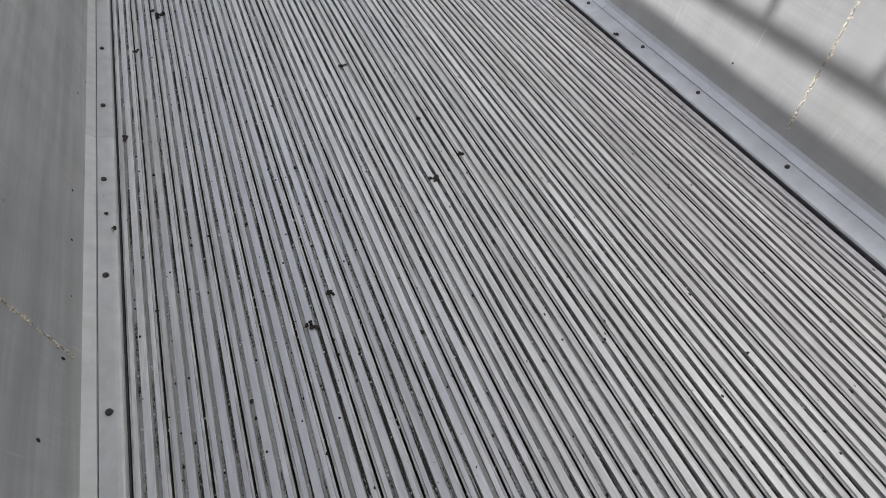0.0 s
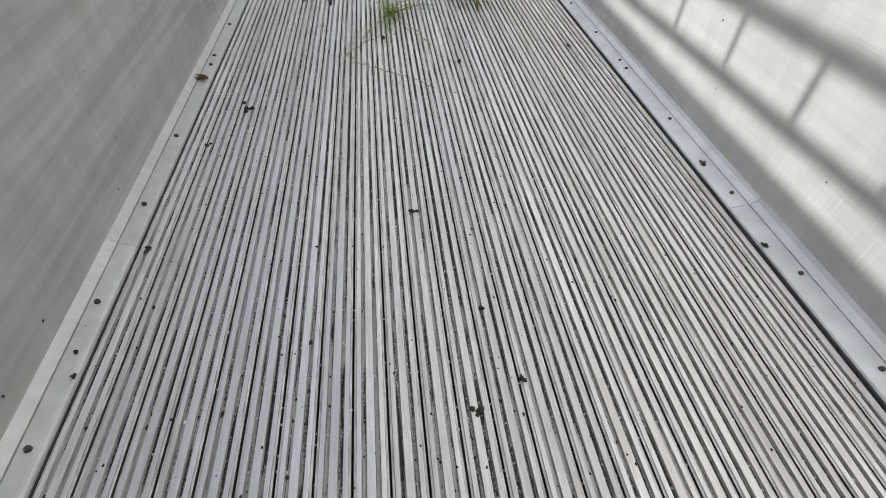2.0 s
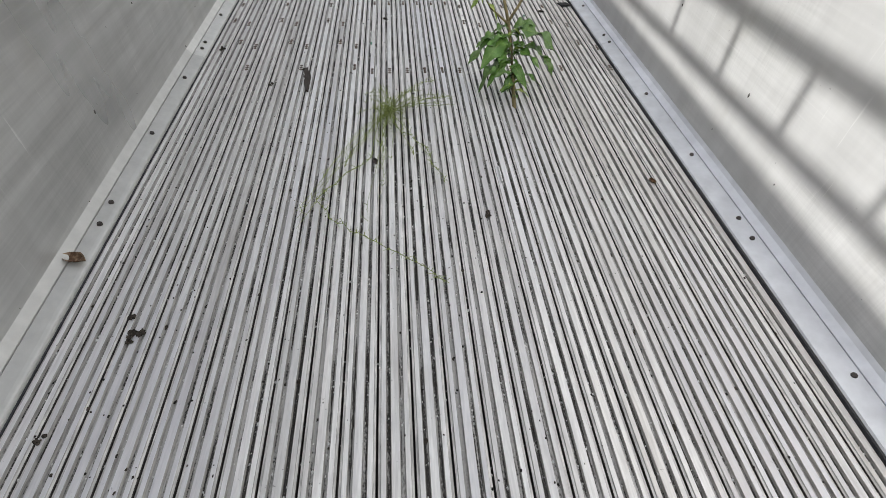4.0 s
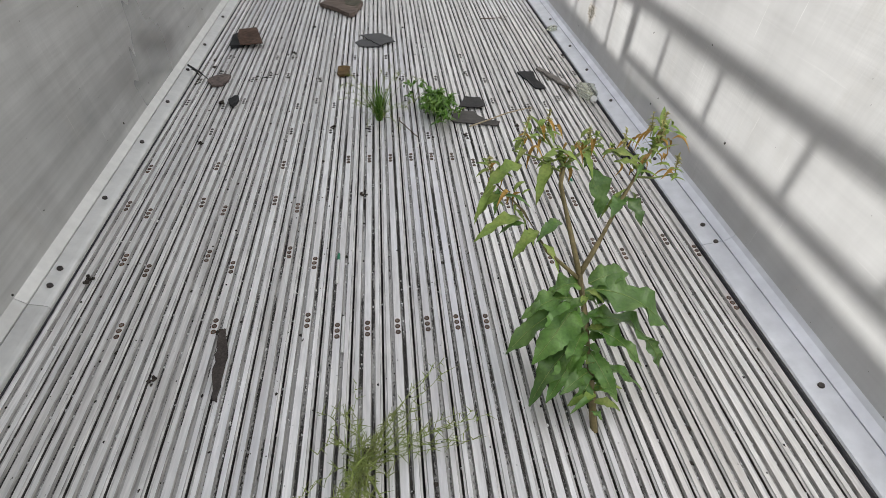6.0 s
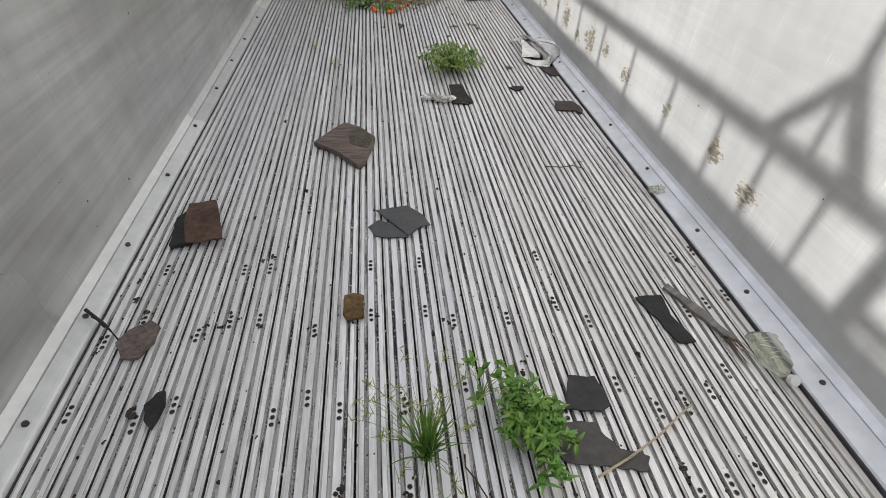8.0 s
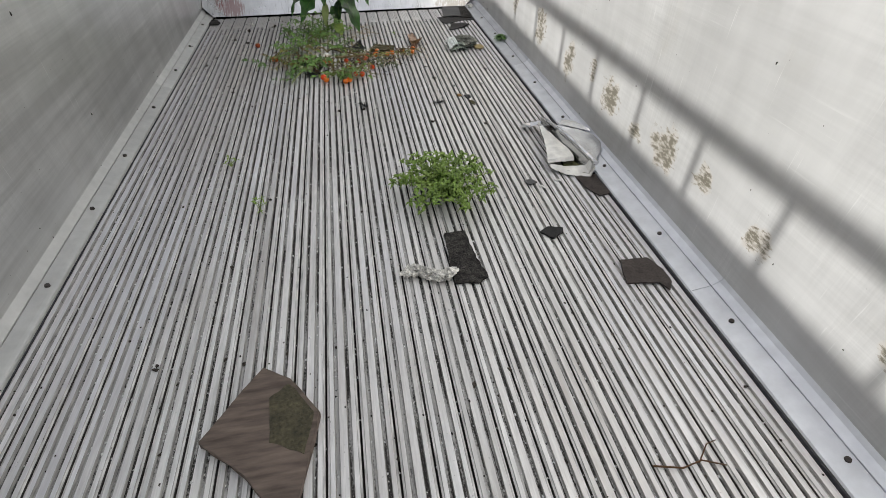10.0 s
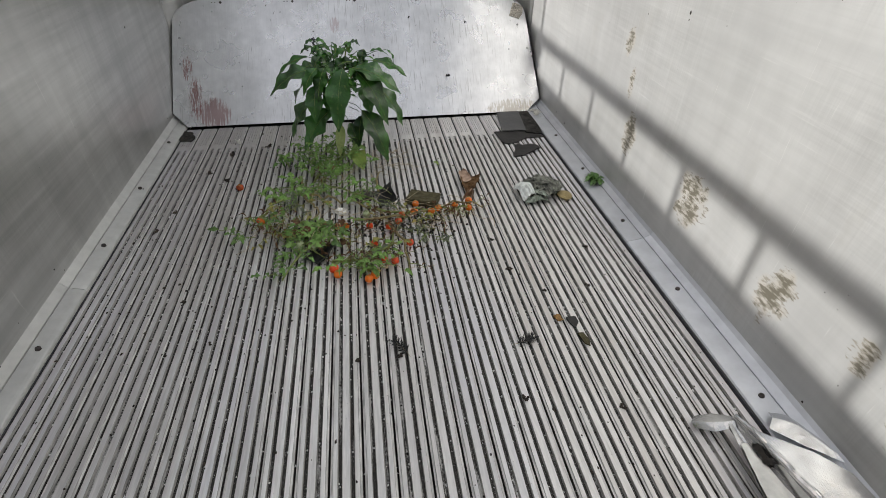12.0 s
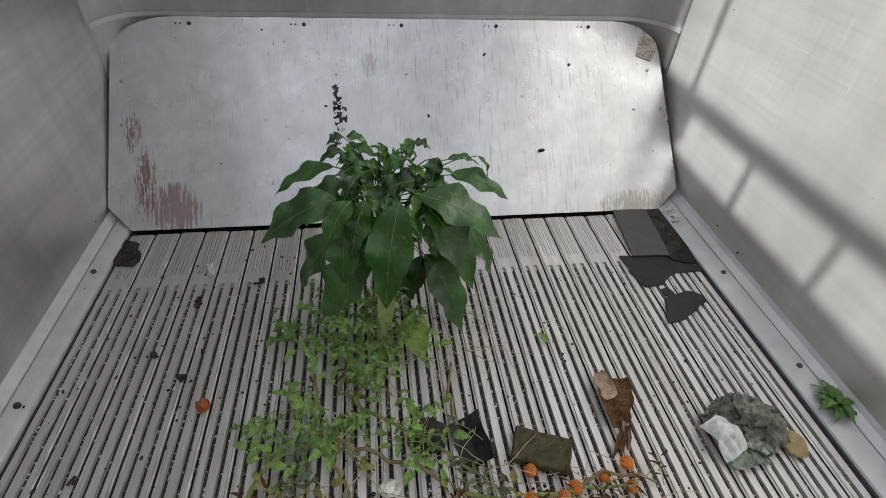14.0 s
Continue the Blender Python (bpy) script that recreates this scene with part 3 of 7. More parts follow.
def blade(bm, base, tip, width, bow, segs=4):
    """A narrow grass blade that bends over."""
    a, b = Vector(base), Vector(tip)
    w = (b - a).cross(Vector((0, 0, 1)))
    w = w.normalized() if w.length > 1e-5 else Vector((1, 0, 0))
    rows = []
    for i in range(segs + 1):
        t = i / segs
        c = a.lerp(b, t) + Vector((0, 0, bow * 4 * t * (1 - t)))
        ww = width * (1 - t) ** 0.6 * 0.5 + 0.0003
        rows.append((bm.verts.new(c - w * ww), bm.verts.new(c + w * ww)))
    for p, q in zip(rows, rows[1:]):
        bm.faces.new((p[0], p[1], q[1], q[0]))
    return bm


# ---- bolts along the trims ----
bm = bmesh.new()
bmesh.ops.create_cone(bm, cap_ends=True, segments=10, radius1=0.010, radius2=0.0085, depth=0.008)
trim_bolt = bpy.data.meshes.new("bolt")
bm.to_mesh(trim_bolt)
bm.free()
trim_bolt.materials.append(M_BOLT)
for root, x, ang, ys in ((trim_left, -1.2, 11, (0.5, 0.98, 1.47, 1.95, 2.44, 2.93, 3.67, 3.79, 4.26, 4.775, 5.12, 5.2, 5.6, 6.03, 6.43, 6.83, 7.21, 7.73, 8.24, 8.76, 9.25, 9.72, 10.3, 10.9, 11.4, 11.95)),
                         (trim_right, 1.2, -11, (0.45, 0.95, 1.45, 1.84, 2.3, 2.9, 3.47, 3.58, 4.0, 4.54, 5.17, 5.27, 5.75, 6.34, 6.75, 7.13, 7.65, 8.15, 8.64, 9.19, 9.75, 10.27, 10.77, 11.3, 11.75))):
    for y in ys:
        b = new("bolt", trim_bolt)
        b.parent = root
        b.matrix_world = pose(x + random.uniform(-0.004, 0.004), y - 0.016, 0.026, 0, ang, 0)

# welded seams of the side walls
M_WELD = plain("weld_seam", (0.42, 0.41, 0.38), 0.7, 0.2, 160, 0.5)
M_CRUST = plain("seam_crust", (0.66, 0.60, 0.49), 0.9, 0, 220, 0.5)
rnd = random.Random(17)
for wall, x, y, s, lean in ((wall_left, XL, 1.118, 1, 0.09), (wall_right, XR, 1.037, -1, 0.096)):
    bm = bmesh.new()
    tube(bm, [(x - s * 0.0012, y + lean * z + rnd.uniform(-0.0012, 0.0012), z) for z in [0.095 + 2.18 * i / 150 for i in range(151)]], 0.0036, 0.0036, 5)
    part("seam", bm, M_WELD, wall)
    bm = bmesh.new()
    for i in range(240):
        z = 0.095 + 0.75 * rnd.random()
        r = rnd.uniform(0.0014, 0.0042)
        lump(bm, (x + s * 0.001, y + lean * z + rnd.gauss(0, 0.0035), z), (0.003, r, r * 1.5), i, 1, 0.8)
    tagged(part("seam_crust", bm, M_CRUST, wall, "ochre crust along the weld"), kind="stuff")

# fixings and marks on the front plate
for x in (-0.92, -0.44, -0.01, 0.43, 0.88):
    for dx, r in ((0, 0.009), (-0.035, 0.0035), (-0.055, 0.0035)):
        bm = bmesh.new()
        bmesh.ops.create_cone(bm, cap_ends=True, segments=10, radius1=r, radius2=r * 0.9, depth=0.005)
        ob = part("bolt", bm, M_BOLT, plate)
        ob.matrix_world = Matrix.Translation(on_plate(x + dx, 0.628, 0.001)) @ Matrix.Rotation(tilt, 4, "X")
for x, z in ((-1.19, 0.45), (-1.19, 0.32), (1.16, 0.48), (1.21, 0.35)):
    bm = bmesh.new()
    bmesh.ops.create_cone(bm, cap_ends=True, segments=10, radius1=0.008, radius2=0.007, depth=0.006)
    ob = part("bolt", bm, M_STEEL, plate)
    ob.matrix_world = Matrix.Translation(on_plate(x, z, 0.002)) @ Matrix.Rotation(tilt, 4, "X")
bm = bmesh.new()
slab(bm, [(-0.045, -0.055), (0.03, -0.06), (0.048, -0.01), (0.04, 0.045), (-0.02, 0.06), (-0.04, 0.05)], 0.001, 0.004)
ob = tagged(part("paper_label", bm, plain("worn_label_paper", (0.46, 0.42, 0.36), 0.85, 0, 110, 0.55, 0.6, 0.002)), "worn tan paper label stuck on the metal plate", "label")
ob.matrix_world = Matrix.Translation(on_plate(1.166, 0.556, 0.0)) @ Matrix.Rotation(tilt, 4, "X") @ Matrix.Rotation(radians(-18), 4, "Z")
bm = bmesh.new()
rnd = random.Random(5)
for x, z, r in ((0.60, 0.213, 0.016), (0.09, 0.335, 0.009), (0.36, 0.535, 0.010), (0.77, 0.50, 0.009), (-0.80, 0.20, 0.006), (0.0, 0.47, 0.005), (1.07, 0.345, 0.006), (-0.62, 0.61, 0.005), (-0.36, 0.37, 0.008)):
    c = on_plate(x, z)
    for i in range(4):
        lump(bm, c + Vector((rnd.uniform(-1, 1) * r * 0.6, rnd.uniform(-1, 1) * r * 0.4, rnd.uniform(-1, 1) * r * 0.4)), (r * 0.55,) * 3, i + x * 7, 1)
tagged(part("dirt_splash", bm, M_BLACK), "small black dirt splashes stuck to the metal plate", "dirt", kind="stuff")

# ---- pieces of felt, sheet and rubbish along the floor ----
GROUND = 0.0008
shard("roofing_felt", [(-0.152, 0.075), (-0.009, 0.102), (0.056, 0.033), (0.085, -0.045), (0.039, -0.052), (-0.017, -0.113)], 0, (-0.06, 7.299, 0.008), 0.004, M_SLATE, "grey torn roofing felt lying over another piece", "felt", 1, 0.004, 0.002)
shard("roofing_felt", [(-0.081, 0.03), (-0.035, 0.074), (0.045, 0.028), (0.095, -0.05), (0.022, -0.051), (-0.047, -0.031)], 0, (-0.168, 7.234, GROUND), 0.004, M_SLATE, "small grey torn roofing felt on the slats", "felt", 2)
shard("roofing_felt", [(-0.035, 0.075), (0.048, 0.064), (0.056, 0.015), (0.054, -0.045), (0.02, -0.062), (-0.086, -0.04)], 0, (0.427, 6.362, 0.005), 0.004, M_DARKFELT, "dark grey square of roofing felt beside green weeds", "felt", 3, 0.008)
shard("roofing_felt", [(-0.097, 0.085), (0.013, 0.075), (0.029, 0.027), (0.053, -0.011), (0.13, -0.044), (0.108, -0.085), (-0.11, -0.036), (-0.127, -0.012)], 0, (0.407, 6.199, GROUND), 0.004, M_GREYFELT, "dark grey torn felt with a notched edge", "felt", 4)
shard("roofing_felt", [(-0.05, 0.11), (0.05, 0.10), (0.03, 0.0), (0.045, -0.13), (-0.02, -0.12), (-0.03, 0.0)], 8, (0.825, 6.655, GROUND), 0.005, M_BLACK, "black strip of torn roofing felt on the slats", "felt", 5, 0.006)
shard("roofing_felt", [(-0.045, 0.155), (0.045, 0.155), (0.05, 0.02), (0.075, -0.14), (0.03, -0.165), (-0.06, -0.15), (-0.055, 0.0)], 0, (0.355, 8.655, GROUND), 0.005, M_GRIT, "gritty black strip of roofing felt below a weed", "felt", 6, 0.004)
shard("roofing_felt", [(-0.06, 0.085), (0.06, 0.085), (0.09, 0.01), (0.085, -0.06), (0.06, -0.10), (0.04, -0.055), (-0.085, -0.035)], 0, (1.025, 8.425, GROUND), 0.005, M_FELT, "dark brown curled piece of roofing felt", "felt", 7, 0.01)
shard("roofing_felt", [(-0.05, 0.0), (0.0, 0.035), (0.055, 0.01), (0.045, -0.02), (0.0, -0.045)], 0, (0.765, 8.74, GROUND), 0.005, M_BLACK, "small black folded scrap of felt", "felt", 8, 0.012)
shard("roofing_felt", [(-0.07, 0.09), (0.06, 0.10), (0.075, -0.06), (-0.02, -0.085), (-0.05, -0.03)], 0, (1.105, 9.04, GROUND), 0.004, M_FELT, "brown flat felt under crumpled metal beside the skirting", "felt", 9)
shard("roofing_felt", [(-0.02, 0.025), (0.02, 0.02), (0.025, -0.02), (-0.02, -0.02)], 20, (0.80, 9.13, GROUND), 0.004, M_SLATE, "tiny grey scrap of felt on the slats", "felt", 10)
shard("roofing_felt", [(-0.06, 0.168), (0.10, 0.158), (0.062, -0.162), (-0.10, -0.152)], 0, (0.98, 12.024, 0.010), 0.004, M_SLATE, "grey square felt lying against the front plate", "felt", 11, 0.003, 0.001)
shard("roofing_felt", [(-0.02, 0.175), (0.07, 0.185), (0.06, 0.07), (0.053, -0.06), (0.025, -0.19), (-0.07, -0.165), (-0.064, -0.065), (-0.045, 0.065)], 0, (1.105, 12.0, 0.005), 0.004, M_GRIT, "black dirty felt beside the skirting", "felt", 12, 0.006)
shard("roofing_felt", [(-0.152, 0.084), (-0.103, 0.082), (0.06, 0.072), (0.188, -0.029), (0.036, -0.033), (-0.01, -0.06), (-0.042, -0.091), (-0.117, -0.10), (-0.139, -0.062)], 0, (0.98, 11.80, 0.001), 0.003, M_DARKFELT, "dark torn felt near the front plate", "felt", 13, 0.003, 0.003)
shard("roofing_felt", [(-0.035, 0.04), (0.0, 0.055), (0.07, 0.07), (0.115, 0.05), (0.115, 0.015), (0.06, -0.02), (0.0, -0.055), (-0.05, -0.065), (-0.08, -0.07), (-0.07, -0.03)], 0, (0.94, 11.587, GROUND), 0.004, M_DARKFELT, "dark ragged scrap of felt on the slats", "felt", 14, 0.012, 0.006)
shard("roofing_felt", [(-0.022, 0.022), (0.006, 0.03), (0.022, 0.0), (0.005, -0.025), (-0.02, -0.005)], 0, (0.938, 11.66, GROUND), 0.004, M_DARKFELT, "small dark chip of felt on the slats", "felt", 24, 0.006)
shard("roofing_felt", [(-0.04, 0.03), (0.03, 0.03), (0.04, -0.03), (-0.03, -0.03)], 10, (1.09, 5.82, GROUND), 0.005, M_BLACK, "black square scrap of rubber near the skirting", "felt", 15)
shard("roofing_felt", [(-0.035, 0.085), (0.025, 0.055), (0.05, 0.0), (0.045, -0.085), (-0.032, -0.06), (-0.038, 0.01)], 0, (-1.129, 12.052, 0.001), 0.004, M_GRIT, "black dirty scrap of felt in the front corner", "felt", 16, 0.004, 0.012)
shard("felt_disc", [(-0.066, -0.01), (-0.042, 0.047), (0.014, 0.084), (0.051, 0.05), (0.052, -0.015), (0.022, -0.078), (-0.028, -0.075)][::-1], 0, (-1.003, 6.706, GROUND), 0.008, M_MAUVE, "brown oval scrap of felt with a ragged edge", "felt", 17, 0.006, 0.005)
shard("rusty_plate", [(-0.082, 0.108), (0.024, 0.127), (0.038, 0.108), (0.116, -0.152), (-0.025, -0.166), (-0.068, -0.023)][::-1], 0, (-0.949, 7.35, 0.022), 0.006, M_RUSTY, "brown rusty steel plate resting on a black scrap", "metal plate", 18, 0.006, 0.002)
shard("black_scrap", [(-0.042, 0.072), (-0.009, 0.128), (0.057, -0.092), (-0.02, -0.112)][::-1], 0, (-1.018, 7.288, GROUND), 0.018, M_BLACK, "black torn scrap under a rusty plate", "rubber scrap", 19, 0.006)
shard("rusty_plate", [(-0.032, 0.051), (0.005, 0.056), (0.039, 0.043), (0.04, -0.055), (-0.017, -0.066), (-0.036, -0.031)][::-1], 0, (-0.303, 6.796, GROUND), 0.010, M_OCHRE, "small crumpled ochre rusty scrap on the slats", "metal plate", 20, 0.012, 0.003)
shard("rubber_scrap", [(-0.024, 0.018), (0.000, 0.058), (0.018, 0.066), (0.034, 0.018), (0.018, -0.058), (-0.010, -0.036)], 0, (-0.876, 6.43, GROUND), 0.012, M_BLACK, "black torn rubber scrap on the slats", "rubber scrap", 21, 0.012)
shard("rubber_scrap", [(-0.010, 0.12), (0.006, 0.125), (0.018, 0.02), (0.010, -0.06), (0.004, -0.13), (-0.010, -0.12), (-0.016, -0.02)], 6, (-0.578, 4.76, GROUND), 0.006, M_FELT, "dark narrow strip of torn felt", "rubber scrap", 22, 0.008)

# split board with a mossy corner
board = thing("wood_board", (-0.37, 7.985, 0.001), 0, "weathered split wooden board with a mossy corner", "board")
bm = bmesh.new()
slab(bm, [(-0.165, 0.015), (-0.01, 0.235), (0.075, 0.185), (0.165, 0.05), (0.11, -0.20), (0.07, -0.235), (-0.03, -0.10), (-0.11, -0.03)], 0.0, 0.028)
bmesh.ops.subdivide_edges(bm, edges=bm.edges, cuts=2, use_grid_fill=True)
for v in bm.verts:
    v.co += Vector((noise.noise(v.co * 40), noise.noise(v.co * 43 + Vector((3, 0, 0))), 0.6 * noise.noise(v.co * 30))) * 0.006
zlow = min(v.co.z for v in bm.verts)
bmesh.ops.translate(bm, vec=(0, 0, -zlow), verts=bm.verts)
part("plank", bm, M_WOOD, board)
bm = bmesh.new()
patch = [(0.02, 0.12), (0.075, 0.165), (0.15, 0.05), (0.125, -0.07), (0.03, -0.02)]
slab(bm, patch, 0.026, 0.031)
bmesh.ops.subdivide_edges(bm, edges=bm.edges, cuts=4, use_grid_fill=True)
bmesh.ops.triangulate(bm, faces=bm.faces)
for v in bm.verts:
    v.co += Vector((noise.noise(v.co * 60), noise.noise(v.co * 64 + Vector((3, 0, 0))), 0.5 * abs(noise.noise(v.co * 90)))) * 0.007
part("moss", bm, M_MOSS, board, "dull olive brown moss")

# mossy block among the tomato stems
bm = box(bmesh.new(), -0.080, 0.080, -0.049, 0.049, 0, 0.036, 0.004)
bmesh.ops.subdivide_edges(bm, edges=bm.edges, cuts=3, use_grid_fill=True)
for v in bm.verts:
    v.co += Vector((noise.noise(v.co * 50), noise.noise(v.co * 55 + Vector((5, 0, 0))), noise.noise(v.co * 45 + Vector((0, 7, 0))) if v.co.z > 0.01 else 0)) * 0.004
ob = tagged(part("brick_piece", bm, M_OLIVE), "mossy broken block beside ripe tomatoes", "block")
ob.matrix_world = pose(0.259, 11.096, 0.0008, 0, 0, -22.5)

# torn black sheet beside it
def crumple(bm, nx, ny, w, l, shape, seed=0, amp=0.01, freq=14):
    """A creased sheet, w by l, lifted by shape(u, v) with u, v from -1 to 1."""
    grid = []
    for j in range(ny + 1):
        row = []
        for i in range(nx + 1):
            u, v = 2 * i / nx - 1, 2 * j / ny - 1
            x, y = u * w / 2, v * l / 2
            z = shape(u, v) + amp * noise.noise((x * freq + seed, y * freq, seed * 0.7))
            x += amp * 0.8 * noise.noise((y * freq, seed + 4.0, x * freq))
            y += amp * 0.8 * noise.noise((seed + 9.0, x * freq, y * freq))
            row.append(bm.verts.new((x, y, max(z, 0.0))))
        grid.append(row)
    for j in range(ny):
        for i in range(nx):
            bm.faces.new((grid[j][i], grid[j][i + 1], grid[j + 1][i + 1], grid[j + 1][i]))
    faces = list(bm.faces)
    bmesh.ops.recalc_face_normals(bm, faces=faces)
    bmesh.ops.solidify(bm, geom=faces, thickness=0.0015)
    zmin = min(v.co.z for v in bm.verts)
    bmesh.ops.translate(bm, vec=(0, 0, -zmin), verts=bm.verts)
    return bm


for x, y, turn, w, l, seed in ((0.066, 11.146, 14, 0.088, 0.135, 1), (-0.36, 10.86, 15, 0.12, 0.09, 3), (-0.25, 10.70, -25, 0.10, 0.12, 4)):
    ob = tagged(part("plastic_scrap", crumple(bmesh.new(), 12, 12, w, l, lambda u, v: 0.030 * max(0.0, u + 0.3 * v) + 0.012 * abs(v), seed, 0.012, 22), M_POLY), "black creased plastic scrap under the tomato vine", "plastic scrap", "black scraps")
    ob.matrix_world = pose(x, y, 0.0008, 0, 0, turn)
shard("roofing_felt", [(-0.058, 0.035), (0.008, 0.06), (0.06, 0.025), (0.032, -0.05), (-0.03, -0.055), (-0.065, -0.02)], 0, (-0.045, 11.178, GROUND), 0.005, M_FELT, "dark brown scrap of felt beside black plastic", "felt", 27, 0.006, 0.006)

# crumpled metal flashing against the skirting
flash = thing("metal_flashing", (1.085, 9.45, 0.0), 0, "crumpled bright aluminium flashing with sharp folds", "metal sheet")


def draped(rows, fine, seed, rough=0.003, scale=28, lift_by=0.0):
    """A creased sheet through rows of places, finely divided, relative to the flashing's base."""
    bm = bmesh.new()
    grid = []
    for i in range((len(rows) - 1) * fine + 1):
        r, f = min(i // fine, len(rows) - 2), i / fine - min(i // fine, len(rows) - 2)
        line = []
        n = len(rows[0])
        for j in range((n - 1) * fine + 1):
            c, g = min(j // fine, n - 2), j / fine - min(j // fine, n - 2)
            p = Vector(rows[r][c]).lerp(Vector(rows[r][c + 1]), g).lerp(Vector(rows[r + 1][c]).lerp(Vector(rows[r + 1][c + 1]), g), f)
            q = Vector((p.x, p.y, seed)) * scale
            p += Vector((noise.noise(q), noise.noise(q + Vector((9, 3, 0))), 1.6 * noise.noise(q + Vector((4, 7, 0))))) * rough
            p += Vector((0, 0, abs(noise.noise(q * 0.5)) * rough * 2.5 + lift_by))
            line.append(bm.verts.new(p - Vector((1.085, 9.45, 0.0))))
        grid.append(line)
    for u, v in zip(grid, grid[1:]):
        for j in range(len(u) - 1):
            bm.faces.new((u[j], u[j + 1], v[j + 1], v[j]))
    return bm


def plate(name, bm, mat, thick, label=""):
    ob = part(name, bm, mat, flash, label)
    sol = ob.modifiers.new("thickness", "SOLIDIFY")
    sol.thickness, sol.offset = thick, 0
    return ob


# the sheet runs from its front edge to its gathered rear end and swells between them
FRONT_EDGE = [(0.93, 9.215, 0.032), (1.0, 9.175, 0.014), (1.06, 9.155, 0.010), (1.100, 9.125, 0.016), (1.118, 9.125, 0.066), (1.137, 9.14, 0.070), (1.146, 9.175, 0.022), (1.188, 9.238, 0.034), (1.240, 9.30, 0.046)]
REAR_END = [(1.008, 9.65, 0.050), (1.014, 9.652, 0.052), (1.020, 9.654, 0.048), (1.026, 9.656, 0.050), (1.031, 9.658, 0.064), (1.042, 9.655, 0.066), (1.050, 9.64, 0.040), (1.065, 9.62, 0.046), (1.085, 9.60, 0.052)]
SWELL = [(-0.004, 0.013), (0.003, 0.012), (-0.015, -0.007), (-0.018, -0.007), (-0.017, 0.023), (-0.010, 0.024), (-0.003, -0.009), (0.038, -0.004), (0.088, 0.008)]
SHEET = []
for t in (0, 0.22, 0.48, 0.74, 1):
    swell = math.sin(math.pi * t)
    SHEET.append([(a[0] + (b[0] - a[0]) * t + dx * swell, a[1] + (b[1] - a[1]) * t, a[2] + (b[2] - a[2]) * t + dz * swell) for a, b, (dx, dz) in zip(FRONT_EDGE, REAR_END, SWELL)])
plate("sheet", draped(SHEET, 6, 3, 0.0018, 14), M_FOIL, 0.0015)
LINING = [[(0.915, 9.218, 0.046), (0.985, 9.212, 0.050), (1.062, 9.232, 0.036)], [(0.915, 9.228, 0.058), (0.985, 9.224, 0.066), (1.062, 9.243, 0.054)], [(0.935, 9.30, 0.063), (0.995, 9.30, 0.072), (1.062, 9.31, 0.058)], [(0.958, 9.40, 0.066), (1.002, 9.405, 0.073), (1.042, 9.40, 0.060)], [(0.975, 9.49, 0.066), (1.002, 9.49, 0.072), (1.022, 9.485, 0.064)], [(0.992, 9.57, 0.062), (1.006, 9.57, 0.066), (1.014, 9.565, 0.060)]]
plate("white_lining", draped(LINING, 5, 5, 0.0015), M_CREAM, 0.003, "dirty white lining inside the fold")
SPINE = [(1.030, 9.655, 0.070), (1.044, 9.58, 0.086), (1.052, 9.50, 0.092), (1.070, 9.40, 0.097), (1.094, 9.28, 0.094), (1.112, 9.20, 0.086), (1.128, 9.13, 0.074)]
bm = tube(bmesh.new(), [Vector(p) - Vector((1.085, 9.45, 0.0)) for p in SPINE], 0.007, 0.016, 9)
bmesh.ops.subdivide_edges(bm, edges=[e for e in bm.edges if abs(e.verts[0].co.y - e.verts[1].co.y) > 0.02], cuts=4)
for v in bm.verts:
    v.co += Vector((noise.noise(v.co * 45), 0, noise.noise(v.co * 38 + Vector((4, 0, 0))))) * 0.004
part("rolled_fold", bm, M_FOIL, flash, "bright rolled fold along the sheet")
plate("torn_flap", draped([[(1.12, 9.61, 0.050), (1.18, 9.54, 0.056), (1.252, 9.475, 0.060)], [(1.15, 9.64, 0.056), (1.20, 9.60, 0.066), (1.245, 9.50, 0.068)], [(1.17, 9.67, 0.030), (1.22, 9.65, 0.036), (1.25, 9.56, 0.046)]], 6, 7, 0.0015), M_FOIL, 0.0015)
plate("torn_curl", draped([[(0.925, 9.665, 0.010), (0.965, 9.632, 0.034), (1.022, 9.628, 0.050)], [(0.918, 9.682, 0.022), (0.966, 9.655, 0.046), (1.028, 9.645, 0.058)], [(0.945, 9.705, 0.010), (0.99, 9.69, 0.036), (1.036, 9.665, 0.048)]], 6, 9, 0.001), M_FOIL, 0.0015)
plate("algae", draped([[(x, y, z + 0.005) for x, y, z in row[1:4]] for row in SHEET[:3]], 6, 3, 0.0012, 30), M_ALGAE, 0.001, "dark olive algae in the fold")
plate("crust", draped([[(1.014, 9.50, 0.066), (1.03, 9.49, 0.072), (1.042, 9.50, 0.064)], [(1.016, 9.53, 0.070), (1.03, 9.535, 0.078), (1.042, 9.53, 0.068)], [(1.018, 9.56, 0.062), (1.028, 9.565, 0.068), (1.040, 9.56, 0.060)]], 4, 2, 0.006, 70), M_SOIL, 0.001, "dark crust caught in the fold")
plate("lip", draped([[(0.93, 9.205, 0.024), (0.998, 9.158, 0.006), (1.058, 9.134, 0.005), (1.106, 9.112, 0.012), (1.124, 9.118, 0.058)], [(0.926, 9.220, 0.040), (0.996, 9.196, 0.033), (1.056, 9.188, 0.034), (1.092, 9.168, 0.044), (1.108, 9.160, 0.078)]], 5, 4, 0.0015, 40), M_CREAM, 0.0015, "white folded front edge")

# twisted white rag
bm = bmesh.new()
rings = []
